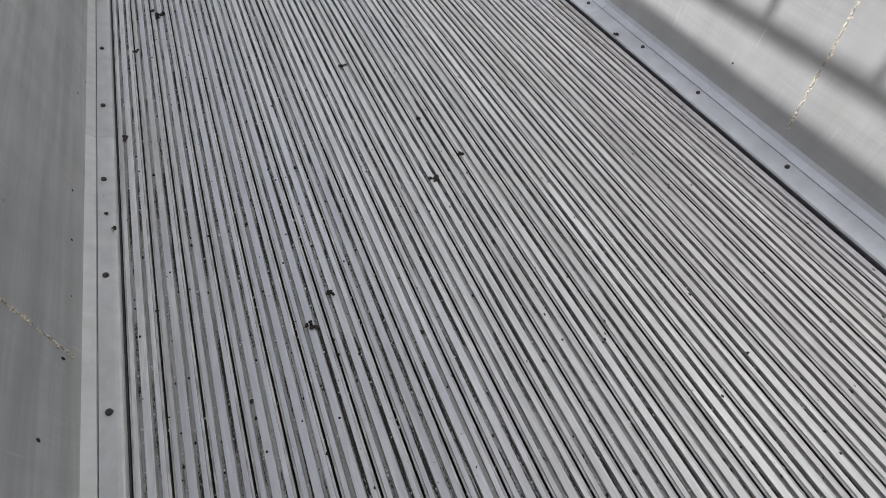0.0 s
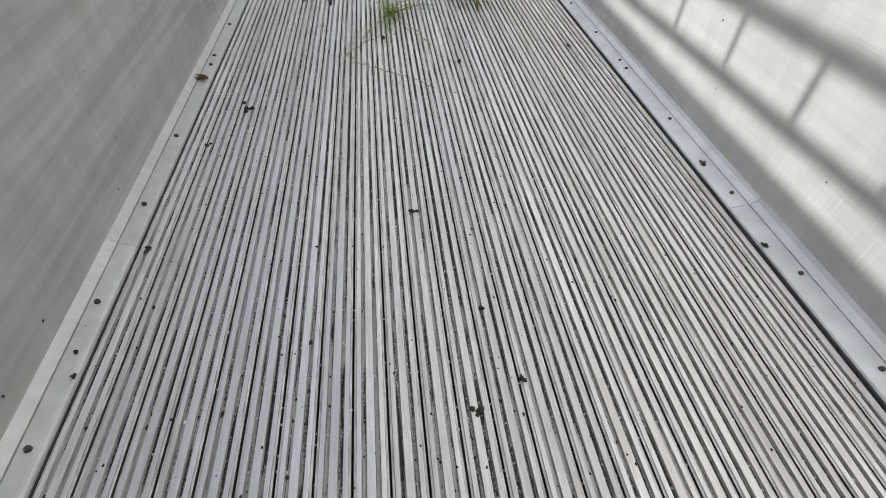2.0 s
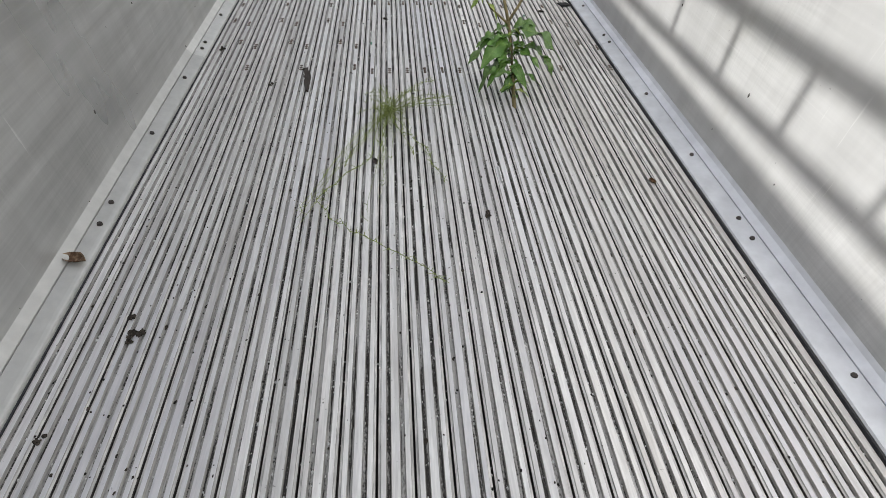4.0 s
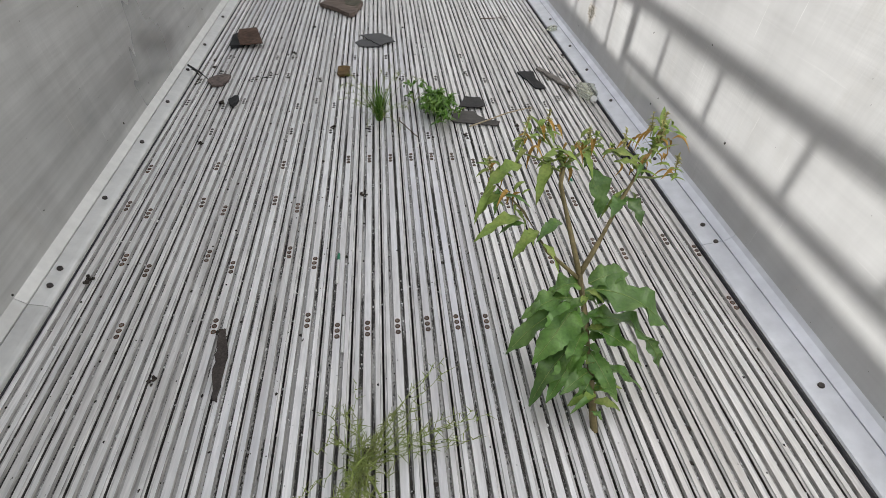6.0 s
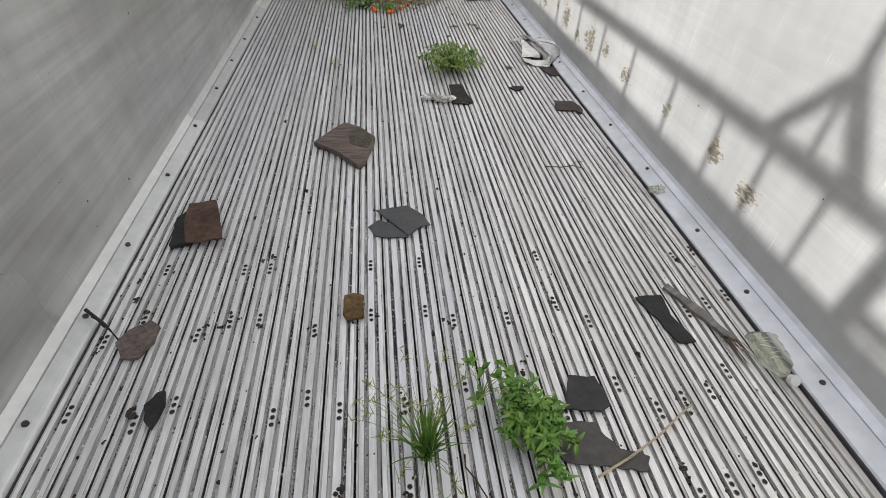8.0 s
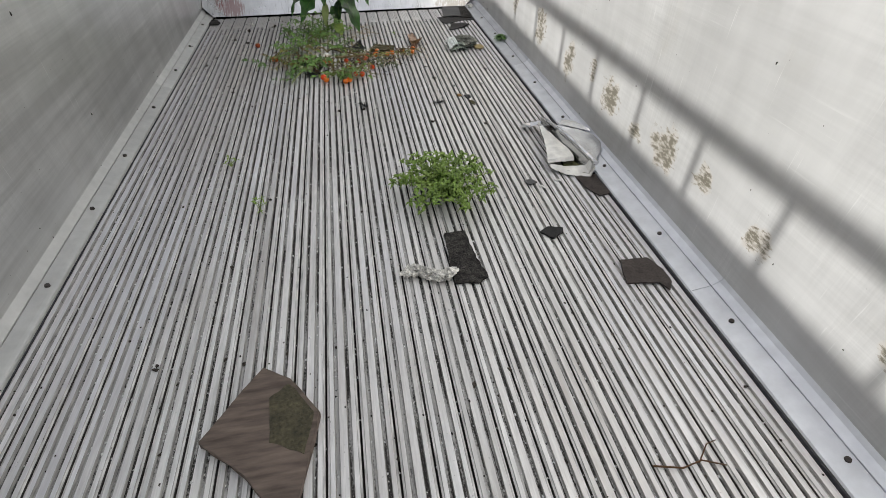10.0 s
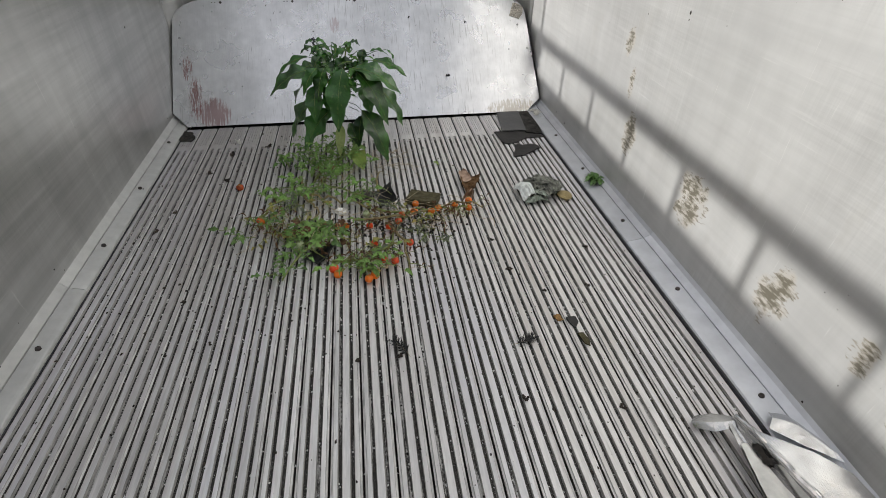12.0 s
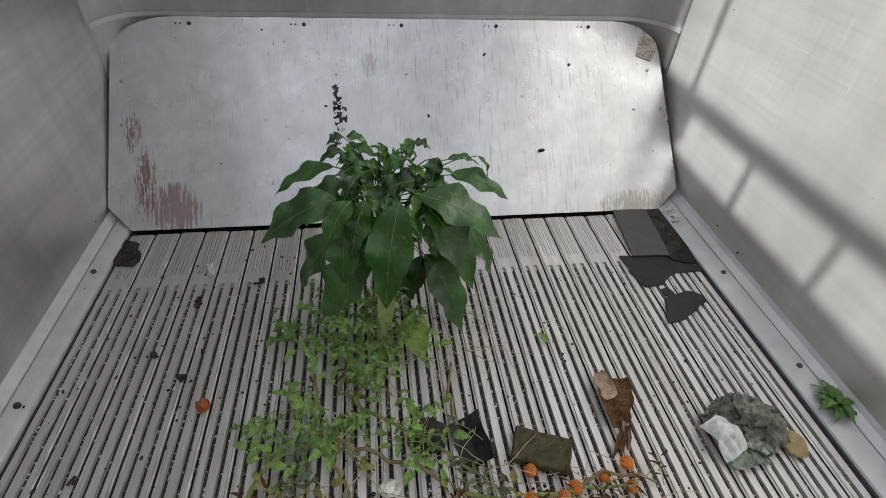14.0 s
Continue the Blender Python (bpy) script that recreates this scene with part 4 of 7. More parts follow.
for i in range(45):
    t = i / 44
    c = Vector((-0.115 + 0.23 * t, 0.018 * math.sin(t * 7), 0.018))
    end = min(1.0, 5 * t + 0.25, 5 * (1 - t) + 0.25)
    ring = []
    for j in range(20):
        a = j * math.pi / 10
        q = Vector((t * 13, math.cos(a) * 1.6 + t * 3, math.sin(a) * 1.6))
        strand = 0.70 + 0.75 * (1 - 2.2 * abs(noise.noise(q))) + 0.35 * (1 - 2 * abs(noise.noise(q * 2.4)))
        ring.append(bm.verts.new(c + Vector((0.006 * noise.noise((t * 30, a, 3)), math.cos(a) * 0.019 * end * strand, max(-0.017, math.sin(a) * 0.015 * end * strand)))))
    rings.append(ring)
for u, v in zip(rings, rings[1:]):
    for j in range(20):
        bm.faces.new((u[j], u[(j + 1) % 20], v[(j + 1) % 20], v[j]))
bm.faces.new(rings[0][::-1])
bm.faces.new(rings[-1])
bmesh.ops.recalc_face_normals(bm, faces=bm.faces)
ob = tagged(part("rag", bm, M_RAG), "dirty white twisted rag beside black felt", "rag")
ob.matrix_world = pose(0.207, 8.565, 0.002, 0, 0, -6)

# flattened bottle with a white cap
bottle = thing("plastic_bottle", (1.105, 6.435, 0.001), -8, "flattened clear plastic bottle with a white cap", "bottle")
bm = bmesh.new()
rings = []
for j in range(15):
    t = j / 14
    y = 0.10 - 0.175 * t
    w = 0.058 if t < 0.70 else 0.058 - 0.042 * (t - 0.70) / 0.30
    w *= 0.93 + 0.07 * math.sin(t * 26)
    h = 0.021 if t < 0.78 else 0.021 - 0.006 * (t - 0.78) / 0.22
    if j == 0:
        w, h = w * 0.75, h * 0.7
    rings.append([bm.verts.new((w * math.copysign(abs(math.cos(a)) ** 0.6, math.cos(a)), y, 0.022 + h * math.copysign(abs(math.sin(a)) ** 0.7, math.sin(a)) * (0.9 + 0.25 * noise.noise((a * 2, t * 9, 1))))) for a in [2 * math.pi * i / 18 for i in range(18)]])
for a, b in zip(rings, rings[1:]):
    for i in range(18):
        bm.faces.new((a[i], a[(i + 1) % 18], b[(i + 1) % 18], b[i]))
bm.faces.new(rings[0][::-1])
bm.faces.new(rings[-1])
bmesh.ops.recalc_face_normals(bm, faces=bm.faces)
smooth(part("body", bm, M_PET, bottle))
bm = bmesh.new()
bmesh.ops.create_cone(bm, cap_ends=True, segments=20, radius1=0.019, radius2=0.018, depth=0.018)
bmesh.ops.bevel(bm, geom=[e for e in bm.edges if e.calc_face_angle(0) > 1], offset=0.002, segments=2, affect="EDGES")
ob = part("cap", bm, M_WHITE, bottle, "round white screw cap")
ob.matrix_local = pose(0.014, -0.097, 0.030, 40, 0, 0)
M_RIB = plain("whitened_plastic_crease", (0.70, 0.71, 0.64), 0.4, 0, 60, 0.2)
for i, (y, w) in enumerate(((0.066, 0.034), (0.046, 0.042), (0.028, 0.046), (0.006, 0.044), (-0.020, 0.040))):
    pts = [Vector((w * u, y + 0.006 * math.sin(i * 2 + u * 3) - 0.004 * u, 0.0445 - 0.004 * u * u)) for u in ((-0.8, -0.4, 0, 0.3, 0.5), (-0.4, -0.1, 0.2, 0.5, 0.8))[i % 2]]
    part("crease", tube(bmesh.new(), pts, 0.0010, 0.0006, 5), M_RIB, bottle, "whitened crease across the plastic")

# silvery crumpled paper ball with a white side
ball = thing("crumpled_paper", (0.86, 11.09, 0.0), 0, "crumpled silvery grey paper with a white patch", "paper")
def wad(bm, centre, size, seed, facets=2.6):
    """A ball of creased paper: ridged noise makes sharp folds and pits."""
    for v in bmesh.ops.create_icosphere(bm, subdivisions=4, radius=1.0)["verts"]:
        q = v.co * facets + Vector((seed, 0, seed * 0.7))
        ridge = 1 - abs(noise.noise(q)) * 1.6
        ridge += 0.3 * (1 - abs(noise.noise(q * 2.3)) * 1.8)
        d = 0.55 + 0.36 * ridge
        v.co = Vector((v.co.x * size[0] * d, v.co.y * size[1] * d, v.co.z * size[2] * d)) + Vector(centre)
        v.co.z = max(v.co.z, 0.001)
    return bm


part("wad", wad(bmesh.new(), (0.03, 0.02, 0.034), (0.125, 0.085, 0.048), 4, 3.4), M_GREYPAPER, ball)
rnd = random.Random(44)
for i in range(9):                      # crumpled folds round the core
    a = i * 0.70 + 0.2
    bm = crumple(bmesh.new(), 14, 12, rnd.uniform(0.08, 0.12), rnd.uniform(0.06, 0.09), lambda u, v: 0.030 * (1 - u * u * 0.8) * (1 - 0.7 * v * v) + 0.008 * abs(math.sin(u * 9 + v * 3)), 20 + i, 0.013, 34)
    ob = part("fold", bm, M_GREYPAPER if i % 3 else M_DULLPAPER, ball)
    ob.matrix_local = pose(0.03 + 0.080 * math.cos(a), 0.015 + 0.055 * math.sin(a), 0.012 + 0.012 * (i % 3), rnd.uniform(-25, 25), rnd.uniform(-25, 25), math.degrees(a) + 90)
bm = crumple(bmesh.new(), 22, 20, 0.090, 0.110, lambda u, v: 0.070 * (1 - 0.6 * u * u) * (1 - 0.30 * max(0.0, v)) - 0.045 * max(0.0, -v) ** 2 + 0.010 * abs(math.sin(u * 8 + v)) * max(0.0, 0.15 - v), 8, 0.011, 30)
ob = part("white_fold", bm, M_MINT, ball, "bright white pleated paper fold")
ob.matrix_local = pose(-0.062, -0.018, 0.014, 0, 0, 20)
bm = crumple(bmesh.new(), 18, 10, 0.13, 0.045, lambda u, v: 0.022 * (1 - u * u) + 0.012 * abs(math.sin(u * 13)), 15, 0.008, 30)
ob = part("skirt", bm, M_DULLPAPER, ball, "grey-green pleated paper edge")
ob.matrix_local = pose(-0.015, -0.080, 0.001, 0, 0, 4)
bm = lump(bmesh.new(), (0, 0, 0.012), (0.038, 0.044, 0.013), 6, 3, 0.18)
ob = tagged(part("sponge", bm, M_TAN), "small round tan sponge beside crumpled paper", "sponge")
ob.matrix_world = pose(1.008, 11.040, 0.0008)
bm = bmesh.new()
lump(bm, (0, 0, 0.016), (0.035, 0.03, 0.017), 12, 3, 0.8, 3)
ob = tagged(part("plastic_wad", bm, M_PET), "small clear wad of plastic beside the skirting", "plastic scrap")
ob.matrix_world = pose(1.165, 7.44, 0.010)

# brown dead leaves
def tan_leaf():
    k = Mat("tan_dead_leaf", (0.36, 0.25, 0.16), 0.85)
    k.tint(k.ramp(k.noise(26, detail=4), 0.42, 0.56, 0, 1), (0.10, 0.055, 0.03))
    k.value(k.ramp(k.noise(150, detail=2), 0.3, 0.7, 0.7, 1.25))
    k.bump(k.noise(60), 0.6, 0.004)
    return k.done()


M_DEADTAN = tan_leaf()
M_RUSTLEAF = plain("rotted_brown", (0.13, 0.068, 0.028), 0.9, 0, 120, 0.6, 0.8, 0.004)
M_TANCHIP = plain("tan_chip", (0.40, 0.28, 0.21), 0.85, 0, 60, 0.3, 0.6, 0.004)
def dead_leaf(place, turn, size, seed, mat=None):
    bm = crumple(bmesh.new(), 6, 6, size, size * 1.5, lambda u, v: size * 0.35 * u * u + size * 0.1 * v, seed, size * 0.2, 2.2 / size)
    for v in bm.verts:
        v.co.x *= max(0.15, 1 - (abs(v.co.y) / (size * 0.8)) ** 2)
    ob = tagged(part("dead_leaf", bm, mat or (M_DEADTAN if size > 0.034 else M_BROWN)), "curled brown dead leaf on the slats", "leaf", "dead leaves")
    ob.matrix_world = pose(*place, 0, 0, turn)


for p, t, s in (((0.965, 3.832, 0.001), 30, 0.024), ((-1.207, 3.475, 0.026), 80, 0.05),
                ((-0.21, 4.02, 0.001), 15, 0.024)):
    dead_leaf(p, t, s, s * 31 + t, M_FELT if p[1] > 4 else None)

# a rotted leaf: a brown curled sheet with a tan dry chip on it and a shrivelled tail
litter = thing("rotted_leaf", (0.53, 11.22, 0.0), 0, "curled brown rotted leaf with a tan dry chip", "leaf")
bm = crumple(bmesh.new(), 16, 18, 0.105, 0.165, lambda u, v: 0.030 * u * u + 0.010 * (1 - v * v), 12, 0.010, 34)
for v in bm.verts:
    v.co.x *= 1 - 0.45 * max(0.0, -v.co.y / 0.083) + 0.10 * noise.noise((v.co.y * 60, 3, 1))
ob = part("blade", bm, M_RUSTLEAF, litter)
ob.matrix_local = pose(0.0, 0.01, 0.001, 0, 0, -14)
bm = crumple(bmesh.new(), 10, 10, 0.058, 0.085, lambda u, v: 0.010 * u * u + 0.012 * v, 4, 0.008, 40)
for v in bm.verts:
    v.co.x *= 1 - 0.5 * abs(v.co.y / 0.043) ** 2 + 0.25 * noise.noise((v.co.y * 50, 1, 7))
ob = part("dry_chip", bm, M_TANCHIP, litter, "tan dry chip")
ob.matrix_local = pose(-0.018, 0.052, 0.030, 10, -10, 14)
rnd = random.Random(61)
for i in range(7):
    a = Vector((-0.01 + rnd.uniform(-0.02, 0.02), -0.07 + rnd.uniform(-0.02, 0.02), 0.010))
    b = a + Vector((-0.03 + rnd.uniform(-0.035, 0.035), -0.07 + rnd.uniform(-0.03, 0.02), rnd.uniform(-0.006, 0.012)))
    smooth(part("tail", leaf(bmesh.new(), a, b, rnd.uniform(0.012, 0.026), 0.2, 0.6, 8, ripple=0.5), M_BROWN if i % 3 else M_TANCHIP, litter))


# black feathers
def feather(place, turn, length, seed):
    root = thing("feather", place, turn, "small black ruffled feather on the slats", "feather", "black feathers")
    rnd = random.Random(seed)
    quill = [Vector((0.10 * length * math.sin(2.2 * t), length * (t - 0.5), 0.004 + 0.10 * length * t * (1 - t))) for t in [i / 8 for i in range(9)]]
    part("quill", tube(bmesh.new(), quill, 0.0009, 0.0004, 4), M_STRAW, root, "pale thin quill")
    bm = bmesh.new()
    for i in range(70):
        t = rnd.uniform(0.18, 1.0)
        j = min(7, int(t * 8))
        a = quill[j].lerp(quill[j + 1], t * 8 - j)
        d = Vector((rnd.choice((-1, 1)) * rnd.uniform(0.15, 0.30), rnd.uniform(0.05, 0.34), rnd.uniform(-0.04, 0.16))) * length
        blade(bm, a, a + d, 0.0028, 0.003, 3)
    tagged(part("vane", bm, M_BLACK, root), kind="stuff")


feather((0.50, 10.095, 0.001), -68, 0.085, 5)
feather((0.052, 10.116, 0.001), 40, 0.10, 9)
shard("rubber_scrap", [(-0.018, 0.028), (0.02, 0.03), (0.022, 0.0), (0.0, -0.03), (-0.012, -0.004)], 0, (0.716, 10.155, GROUND), 0.004, M_DARKFELT, "small dark pointed chip of felt", "felt", 25, 0.006, 0.002)
shard("slate_chip", [(-0.010, 0.032), (0.012, 0.028), (0.016, -0.01), (0.004, -0.036), (-0.010, -0.02)], 8, (0.728, 10.07, GROUND), 0.005, M_OLIVE, "narrow olive stone chip in a groove", "stone", 26, 0.003, 0.002)
bm = crumple(bmesh.new(), 6, 10, 0.022, 0.085, lambda u, v: 0.010 * u * u, 5, 0.006, 50)
ob = tagged(part("paper_scrap", bm, M_RAG), "small white torn paper on the slats", "paper")
ob.matrix_world = pose(-0.795, 11.925, 0.001, 0, 0, 22)
smooth(tagged(part("fallen_leaf", leaf(bmesh.new(), (0.372, 11.515, 0.008), (0.395, 11.462, 0.010), 0.024, 0.12, 0.3, 8, ripple=0.3), M_YOUNG), "small yellow-green fallen leaf on the slats", "leaf"))

# sticks and twigs
def stick(name, pts, r, mat, label, category="stick"):
    ob = part(name, tube(bmesh.new(), pts, r, r * 0.7, 6), mat)
    return tagged(ob, label, category)


stick("stalk", [(0.372, 6.114, 0.006), (0.47, 6.15, 0.018), (0.58, 6.20, 0.030), (0.66, 6.25, 0.02), (0.742, 6.30, 0.006)], 0.0042, M_STRAW, "dry yellow plant stalk lying over dark felt")
stick("twig", [(-1.130, 6.770, 0.010), (-1.155, 6.79, 0.030), (-1.175, 6.80, 0.034)], 0.0035, M_BLACK, "short black forked twig by the skirting")
stick("twig", [(-1.195, 6.82, 0.050), (-1.12, 6.765, 0.028), (-1.055, 6.70, 0.008)], 0.0065, M_BLACK, "thin black twig leaning on the skirting")
stick("twig", [(0.685, 7.722, 0.004), (0.76, 7.70, 0.010), (0.82, 7.71, 0.012), (0.884, 7.688, 0.004)], 0.003, M_BROWN, "thin brown twig on the slats")
stick("twig", [(0.81, 7.705, 0.010), (0.86, 7.75, 0.012), (0.90, 7.76, 0.003)], 0.002, M_BROWN, "thin forked brown twig on the slats")
stick("twig", [(0.016, 6.21, 0.014), (0.013, 6.175, 0.012), (0.036, 6.138, 0.010), (0.062, 6.078, 0.012), (0.099, 6.026, 0.003)], 0.0028, M_BROWN, "thin curled brown twig beside the grass tuft")
stick("stalk", [(0.42, 9.16, 0.030), (0.53, 9.19, 0.028), (0.61, 9.22, 0.022)], 0.003, M_STRAW, "pale dry stalk lying in a green weed")
stick("stalk", [(0.03, 10.57, 0.012), (0.06, 10.62, 0.02), (0.11, 10.68, 0.016)], 0.006, M_STRAW, "pale dry stalk among tomato stems")
shard("wood_sliver", [(-0.020, 0.15), (0.010, 0.155), (0.024, 0.0), (0.010, -0.155), (-0.010, -0.145), (-0.016, 0.0)], 21, (0.962, 6.665, 0.001), 0.012, M_GREYWOOD, "grey split wooden sliver with a frayed end", "wood", 31, 0.004)
M_FRAY = plain("dark_fibre", (0.11, 0.085, 0.062), 0.85, 0, 60, 0.5)
bm = bmesh.new()
rnd = random.Random(8)
for i in range(15):
    a = Vector((1.005 + rnd.uniform(-0.02, 0.02), 6.53 + rnd.uniform(-0.02, 0.03), rnd.uniform(0.008, 0.02)))
    blade(bm, a, a + Vector((rnd.uniform(-0.01, 0.03), rnd.uniform(-0.13, -0.01), rnd.uniform(-0.006, 0.01))), 0.005, 0.006)
tagged(part("straw_wisp", bm, M_FRAY), "frayed dark fibres beside a flattened bottle", "straw", kind="stuff")


def lolly(x, y0, y1, green):
    root = thing("plastic_stick", (x, (y0 + y1) / 2, 0.0048), 0, "thin white plastic stick lying in a groove", "stick", "white sticks")
    h = abs(y1 - y0) / 2
    part("rod", tube(bmesh.new(), [(0, -h, 0), (0, 0, 0.001), (0, h * (0.55 if green else 1), 0)], 0.0048, 0.0048, 8), M_WHITE, root)
    if green:
        part("tip", tube(bmesh.new(), [(0, h * 0.55, 0), (0, h, 0)], 0.0052, 0.0052, 8), M_GREENPL, root, "green tip")


lolly(-0.249, 5.06, 5.21, True)
lolly(-0.218, 4.77, 4.91, False)
lolly(0.321, 3.855, 3.96, False)
for p, t, m, s in (((0.669, 10.186, 0.001), 20, M_CLAY, 3), ((0.765, 5.62, 0.001), 0, M_GREENPL, 4), ((0.845, 9.08, 0.001), 30, M_WHITE, 5), ((0.94, 9.12, 0.001), 60, M_WHITE, 6)):
    bm = bmesh.new()
    lump(bm, (0, 0, 0.004), (0.008, 0.022, 0.0035) if m is M_WHITE else (0.014, 0.018, 0.007) if m is M_CLAY else (0.007, 0.011, 0.004), s, 2, 0.8, 3)
    ob = tagged(part("chip", bm, m), {M_CLAY: "small orange clay chip on the slats", M_GREENPL: "small green plastic chip on the slats", M_WHITE: "small white plastic chip on the slats"}[m], "chip")
    ob.matrix_world = pose(*p, 0, 0, t)

# ---- plants ----
# tall weed that leans along the floor, flowers withered
weed = thing("tall_weed", (0.486, 4.46, 0), 0, "tall leafy weed with withered orange flowers between slats", "weed")


def W(x, y, z):
    return Vector((x - 0.486, y - 4.46, z))


STEMS = [([(0.486, 4.46, -0.01), (0.482, 4.57, 0.11), (0.48, 4.68, 0.21), (0.47, 4.77, 0.30)], 0.011, 0.009),
         ([(0.47, 4.77, 0.30), (0.45, 4.86, 0.39), (0.43, 4.95, 0.48), (0.44, 4.98, 0.52)], 0.008, 0.006),
         ([(0.47, 4.77, 0.30), (0.52, 4.82, 0.35), (0.61, 4.92, 0.45), (0.66, 4.97, 0.50), (0.74, 5.05, 0.58)], 0.008, 0.004),
         ([(0.47, 4.76, 0.29), (0.38, 4.82, 0.35), (0.32, 4.90, 0.43), (0.23, 4.97, 0.50)], 0.006, 0.003)]
TWIGS = [([(0.44, 4.98, 0.52), (0.40, 5.04, 0.57), (0.37, 5.06, 0.60)], 0.005, 0.003),
         ([(0.44, 4.98, 0.52), (0.50, 5.01, 0.55), (0.56, 5.04, 0.57)], 0.005, 0.003),
         ([(0.43, 4.97, 0.51), (0.36, 5.0, 0.54), (0.30, 5.03, 0.545)], 0.003, 0.002),
         ([(0.65, 4.96, 0.49), (0.71, 4.965, 0.48), (0.78, 4.97, 0.49)], 0.004, 0.002)]
for i, (pts, r0, r1) in enumerate(STEMS + TWIGS):
    smooth(part("stem", tube(bmesh.new(), [W(*p) for p in pts], r0, r1, 8), M_STEM_RED if i < 4 else M_STEM, weed))
BIG = [((0.50, 4.74, 0.27), (0.741, 4.66, 0.181), 0.135), ((0.49, 4.69, 0.21), (0.705, 4.61, 0.145), 0.11), ((0.50, 4.76, 0.27), (0.637, 4.80, 0.278), 0.075), ((0.46, 4.72, 0.24), (0.32, 4.60, 0.155), 0.10), ((0.46, 4.71, 0.235), (0.255, 4.64, 0.155), 0.10), ((0.45, 4.73, 0.25), (0.305, 4.71, 0.21), 0.075), ((0.475, 4.75, 0.28), (0.385, 4.76, 0.24), 0.085),
       ((0.47, 4.64, 0.17), (0.306, 4.52, 0.075), 0.085), ((0.47, 4.62, 0.16), (0.345, 4.51, 0.10), 0.065), ((0.485, 4.62, 0.15), (0.545, 4.50, 0.09), 0.055), ((0.48, 4.66, 0.20), (0.620, 4.56, 0.16), 0.075), ((0.47, 4.65, 0.20), (0.404, 4.55, 0.165), 0.055), ((0.49, 4.59, 0.11), (0.64, 4.54, 0.07), 0.05)]
SMALL = [((0.475, 4.57, 0.12), (0.37, 4.50, 0.15), 0.05), ((0.481, 4.50, 0.035), (0.495, 4.465, 0.05), 0.028), ((0.64, 4.63, 0.18), (0.69, 4.58, 0.11), 0.045), ((0.48, 4.60, 0.14), (0.53, 4.53, 0.10), 0.045), ((0.48, 4.66, 0.19), (0.40, 4.67, 0.20), 0.05), ((0.475, 4.73, 0.26), (0.56, 4.72, 0.24), 0.06), ((0.48, 4.56, 0.10), (0.42, 4.51, 0.06), 0.045), ((0.48, 4.69, 0.22), (0.55, 4.66, 0.20), 0.05)]
rnd = random.Random(14)
for i in range(34):                     # short side shoots along the lower stem
    t = rnd.uniform(0.1, 0.95)
    a = Vector((0.484, 4.48 + 0.27 * t, 0.03 + 0.25 * t))
    b = a + Vector((rnd.choice((-1, 1)) * rnd.uniform(0.02, 0.085), rnd.uniform(-0.05, 0.03), rnd.uniform(-0.04, 0.03)))
    smooth(part("leaf", leaf(bmesh.new(), W(*a), W(*b), rnd.uniform(0.018, 0.036), 0.2, 0.3, 8, 0.12, curl=0.2, ripple=0.3), M_YOUNG if i % 4 == 0 else M_WEED, weed))
for a, b, w in BIG + SMALL:
    face = (rnd.uniform(-0.5, 0.5), rnd.uniform(-0.5, 0.3), 1)
    bm = leaf(bmesh.new(), W(*a), W(*b), w * 0.96, 0.16, 0.22, 20, 0.10, side=face, curl=0.12, ripple=0.40)
    ob = smooth(part("leaf", bm, M_WEED, weed))
    midrib(ob, W(*a), W(*b), 0.16, 0.12, side=face)
UPPER = [((0.32, 4.90, 0.40), (0.175, 4.84, 0.40), 0.055, 1), ((0.27, 4.95, 0.46), (0.18, 4.89, 0.43), 0.045, 1), ((0.32, 4.98, 0.53), (0.207, 4.92, 0.50), 0.06, 1), ((0.36, 4.86, 0.39), (0.279, 4.80, 0.36), 0.05, 1), ((0.43, 4.88, 0.40), (0.344, 4.82, 0.40), 0.045, 0), ((0.52, 4.98, 0.51), (0.545, 4.90, 0.41), 0.085, 0),
         ((0.62, 4.94, 0.44), (0.565, 4.87, 0.43), 0.055, 0), ((0.62, 4.93, 0.44), (0.66, 4.86, 0.40), 0.06, 0), ((0.55, 5.0, 0.54), (0.64, 4.94, 0.565), 0.04, 1), ((0.44, 5.0, 0.52), (0.37, 4.96, 0.58), 0.05, 1), ((0.40, 5.0, 0.53), (0.36, 4.92, 0.45), 0.04, 1), ((0.66, 4.97, 0.50), (0.60, 5.0, 0.53), 0.05, 1)]
rnd = random.Random(3)
for a, b, n in (((0.38, 4.82, 0.35), (0.23, 4.97, 0.50), 7), ((0.45, 4.88, 0.41), (0.40, 5.04, 0.57), 5), ((0.56, 4.87, 0.40), (0.74, 5.05, 0.58), 6), ((0.44, 4.98, 0.52), (0.56, 5.04, 0.57), 4)):
    for i in range(n):
        c = Vector(a).lerp(Vector(b), rnd.uniform(0.1, 1))
        e = c + Vector((rnd.uniform(-0.08, 0.08), rnd.uniform(-0.08, 0.02), rnd.uniform(-0.09, 0.02)))
        UPPER.append((tuple(c), tuple(e), rnd.uniform(0.014, 0.028), rnd.random() < 0.7))
for a, b, w, y in UPPER:
    smooth(part("leaf", leaf(bmesh.new(), W(*a), W(*b), w * 0.85, 0.18, 0.3, 10, 0.18, curl=0.15, ripple=0.35), M_YOUNG if y else M_WEED, weed))
rnd = random.Random(21)
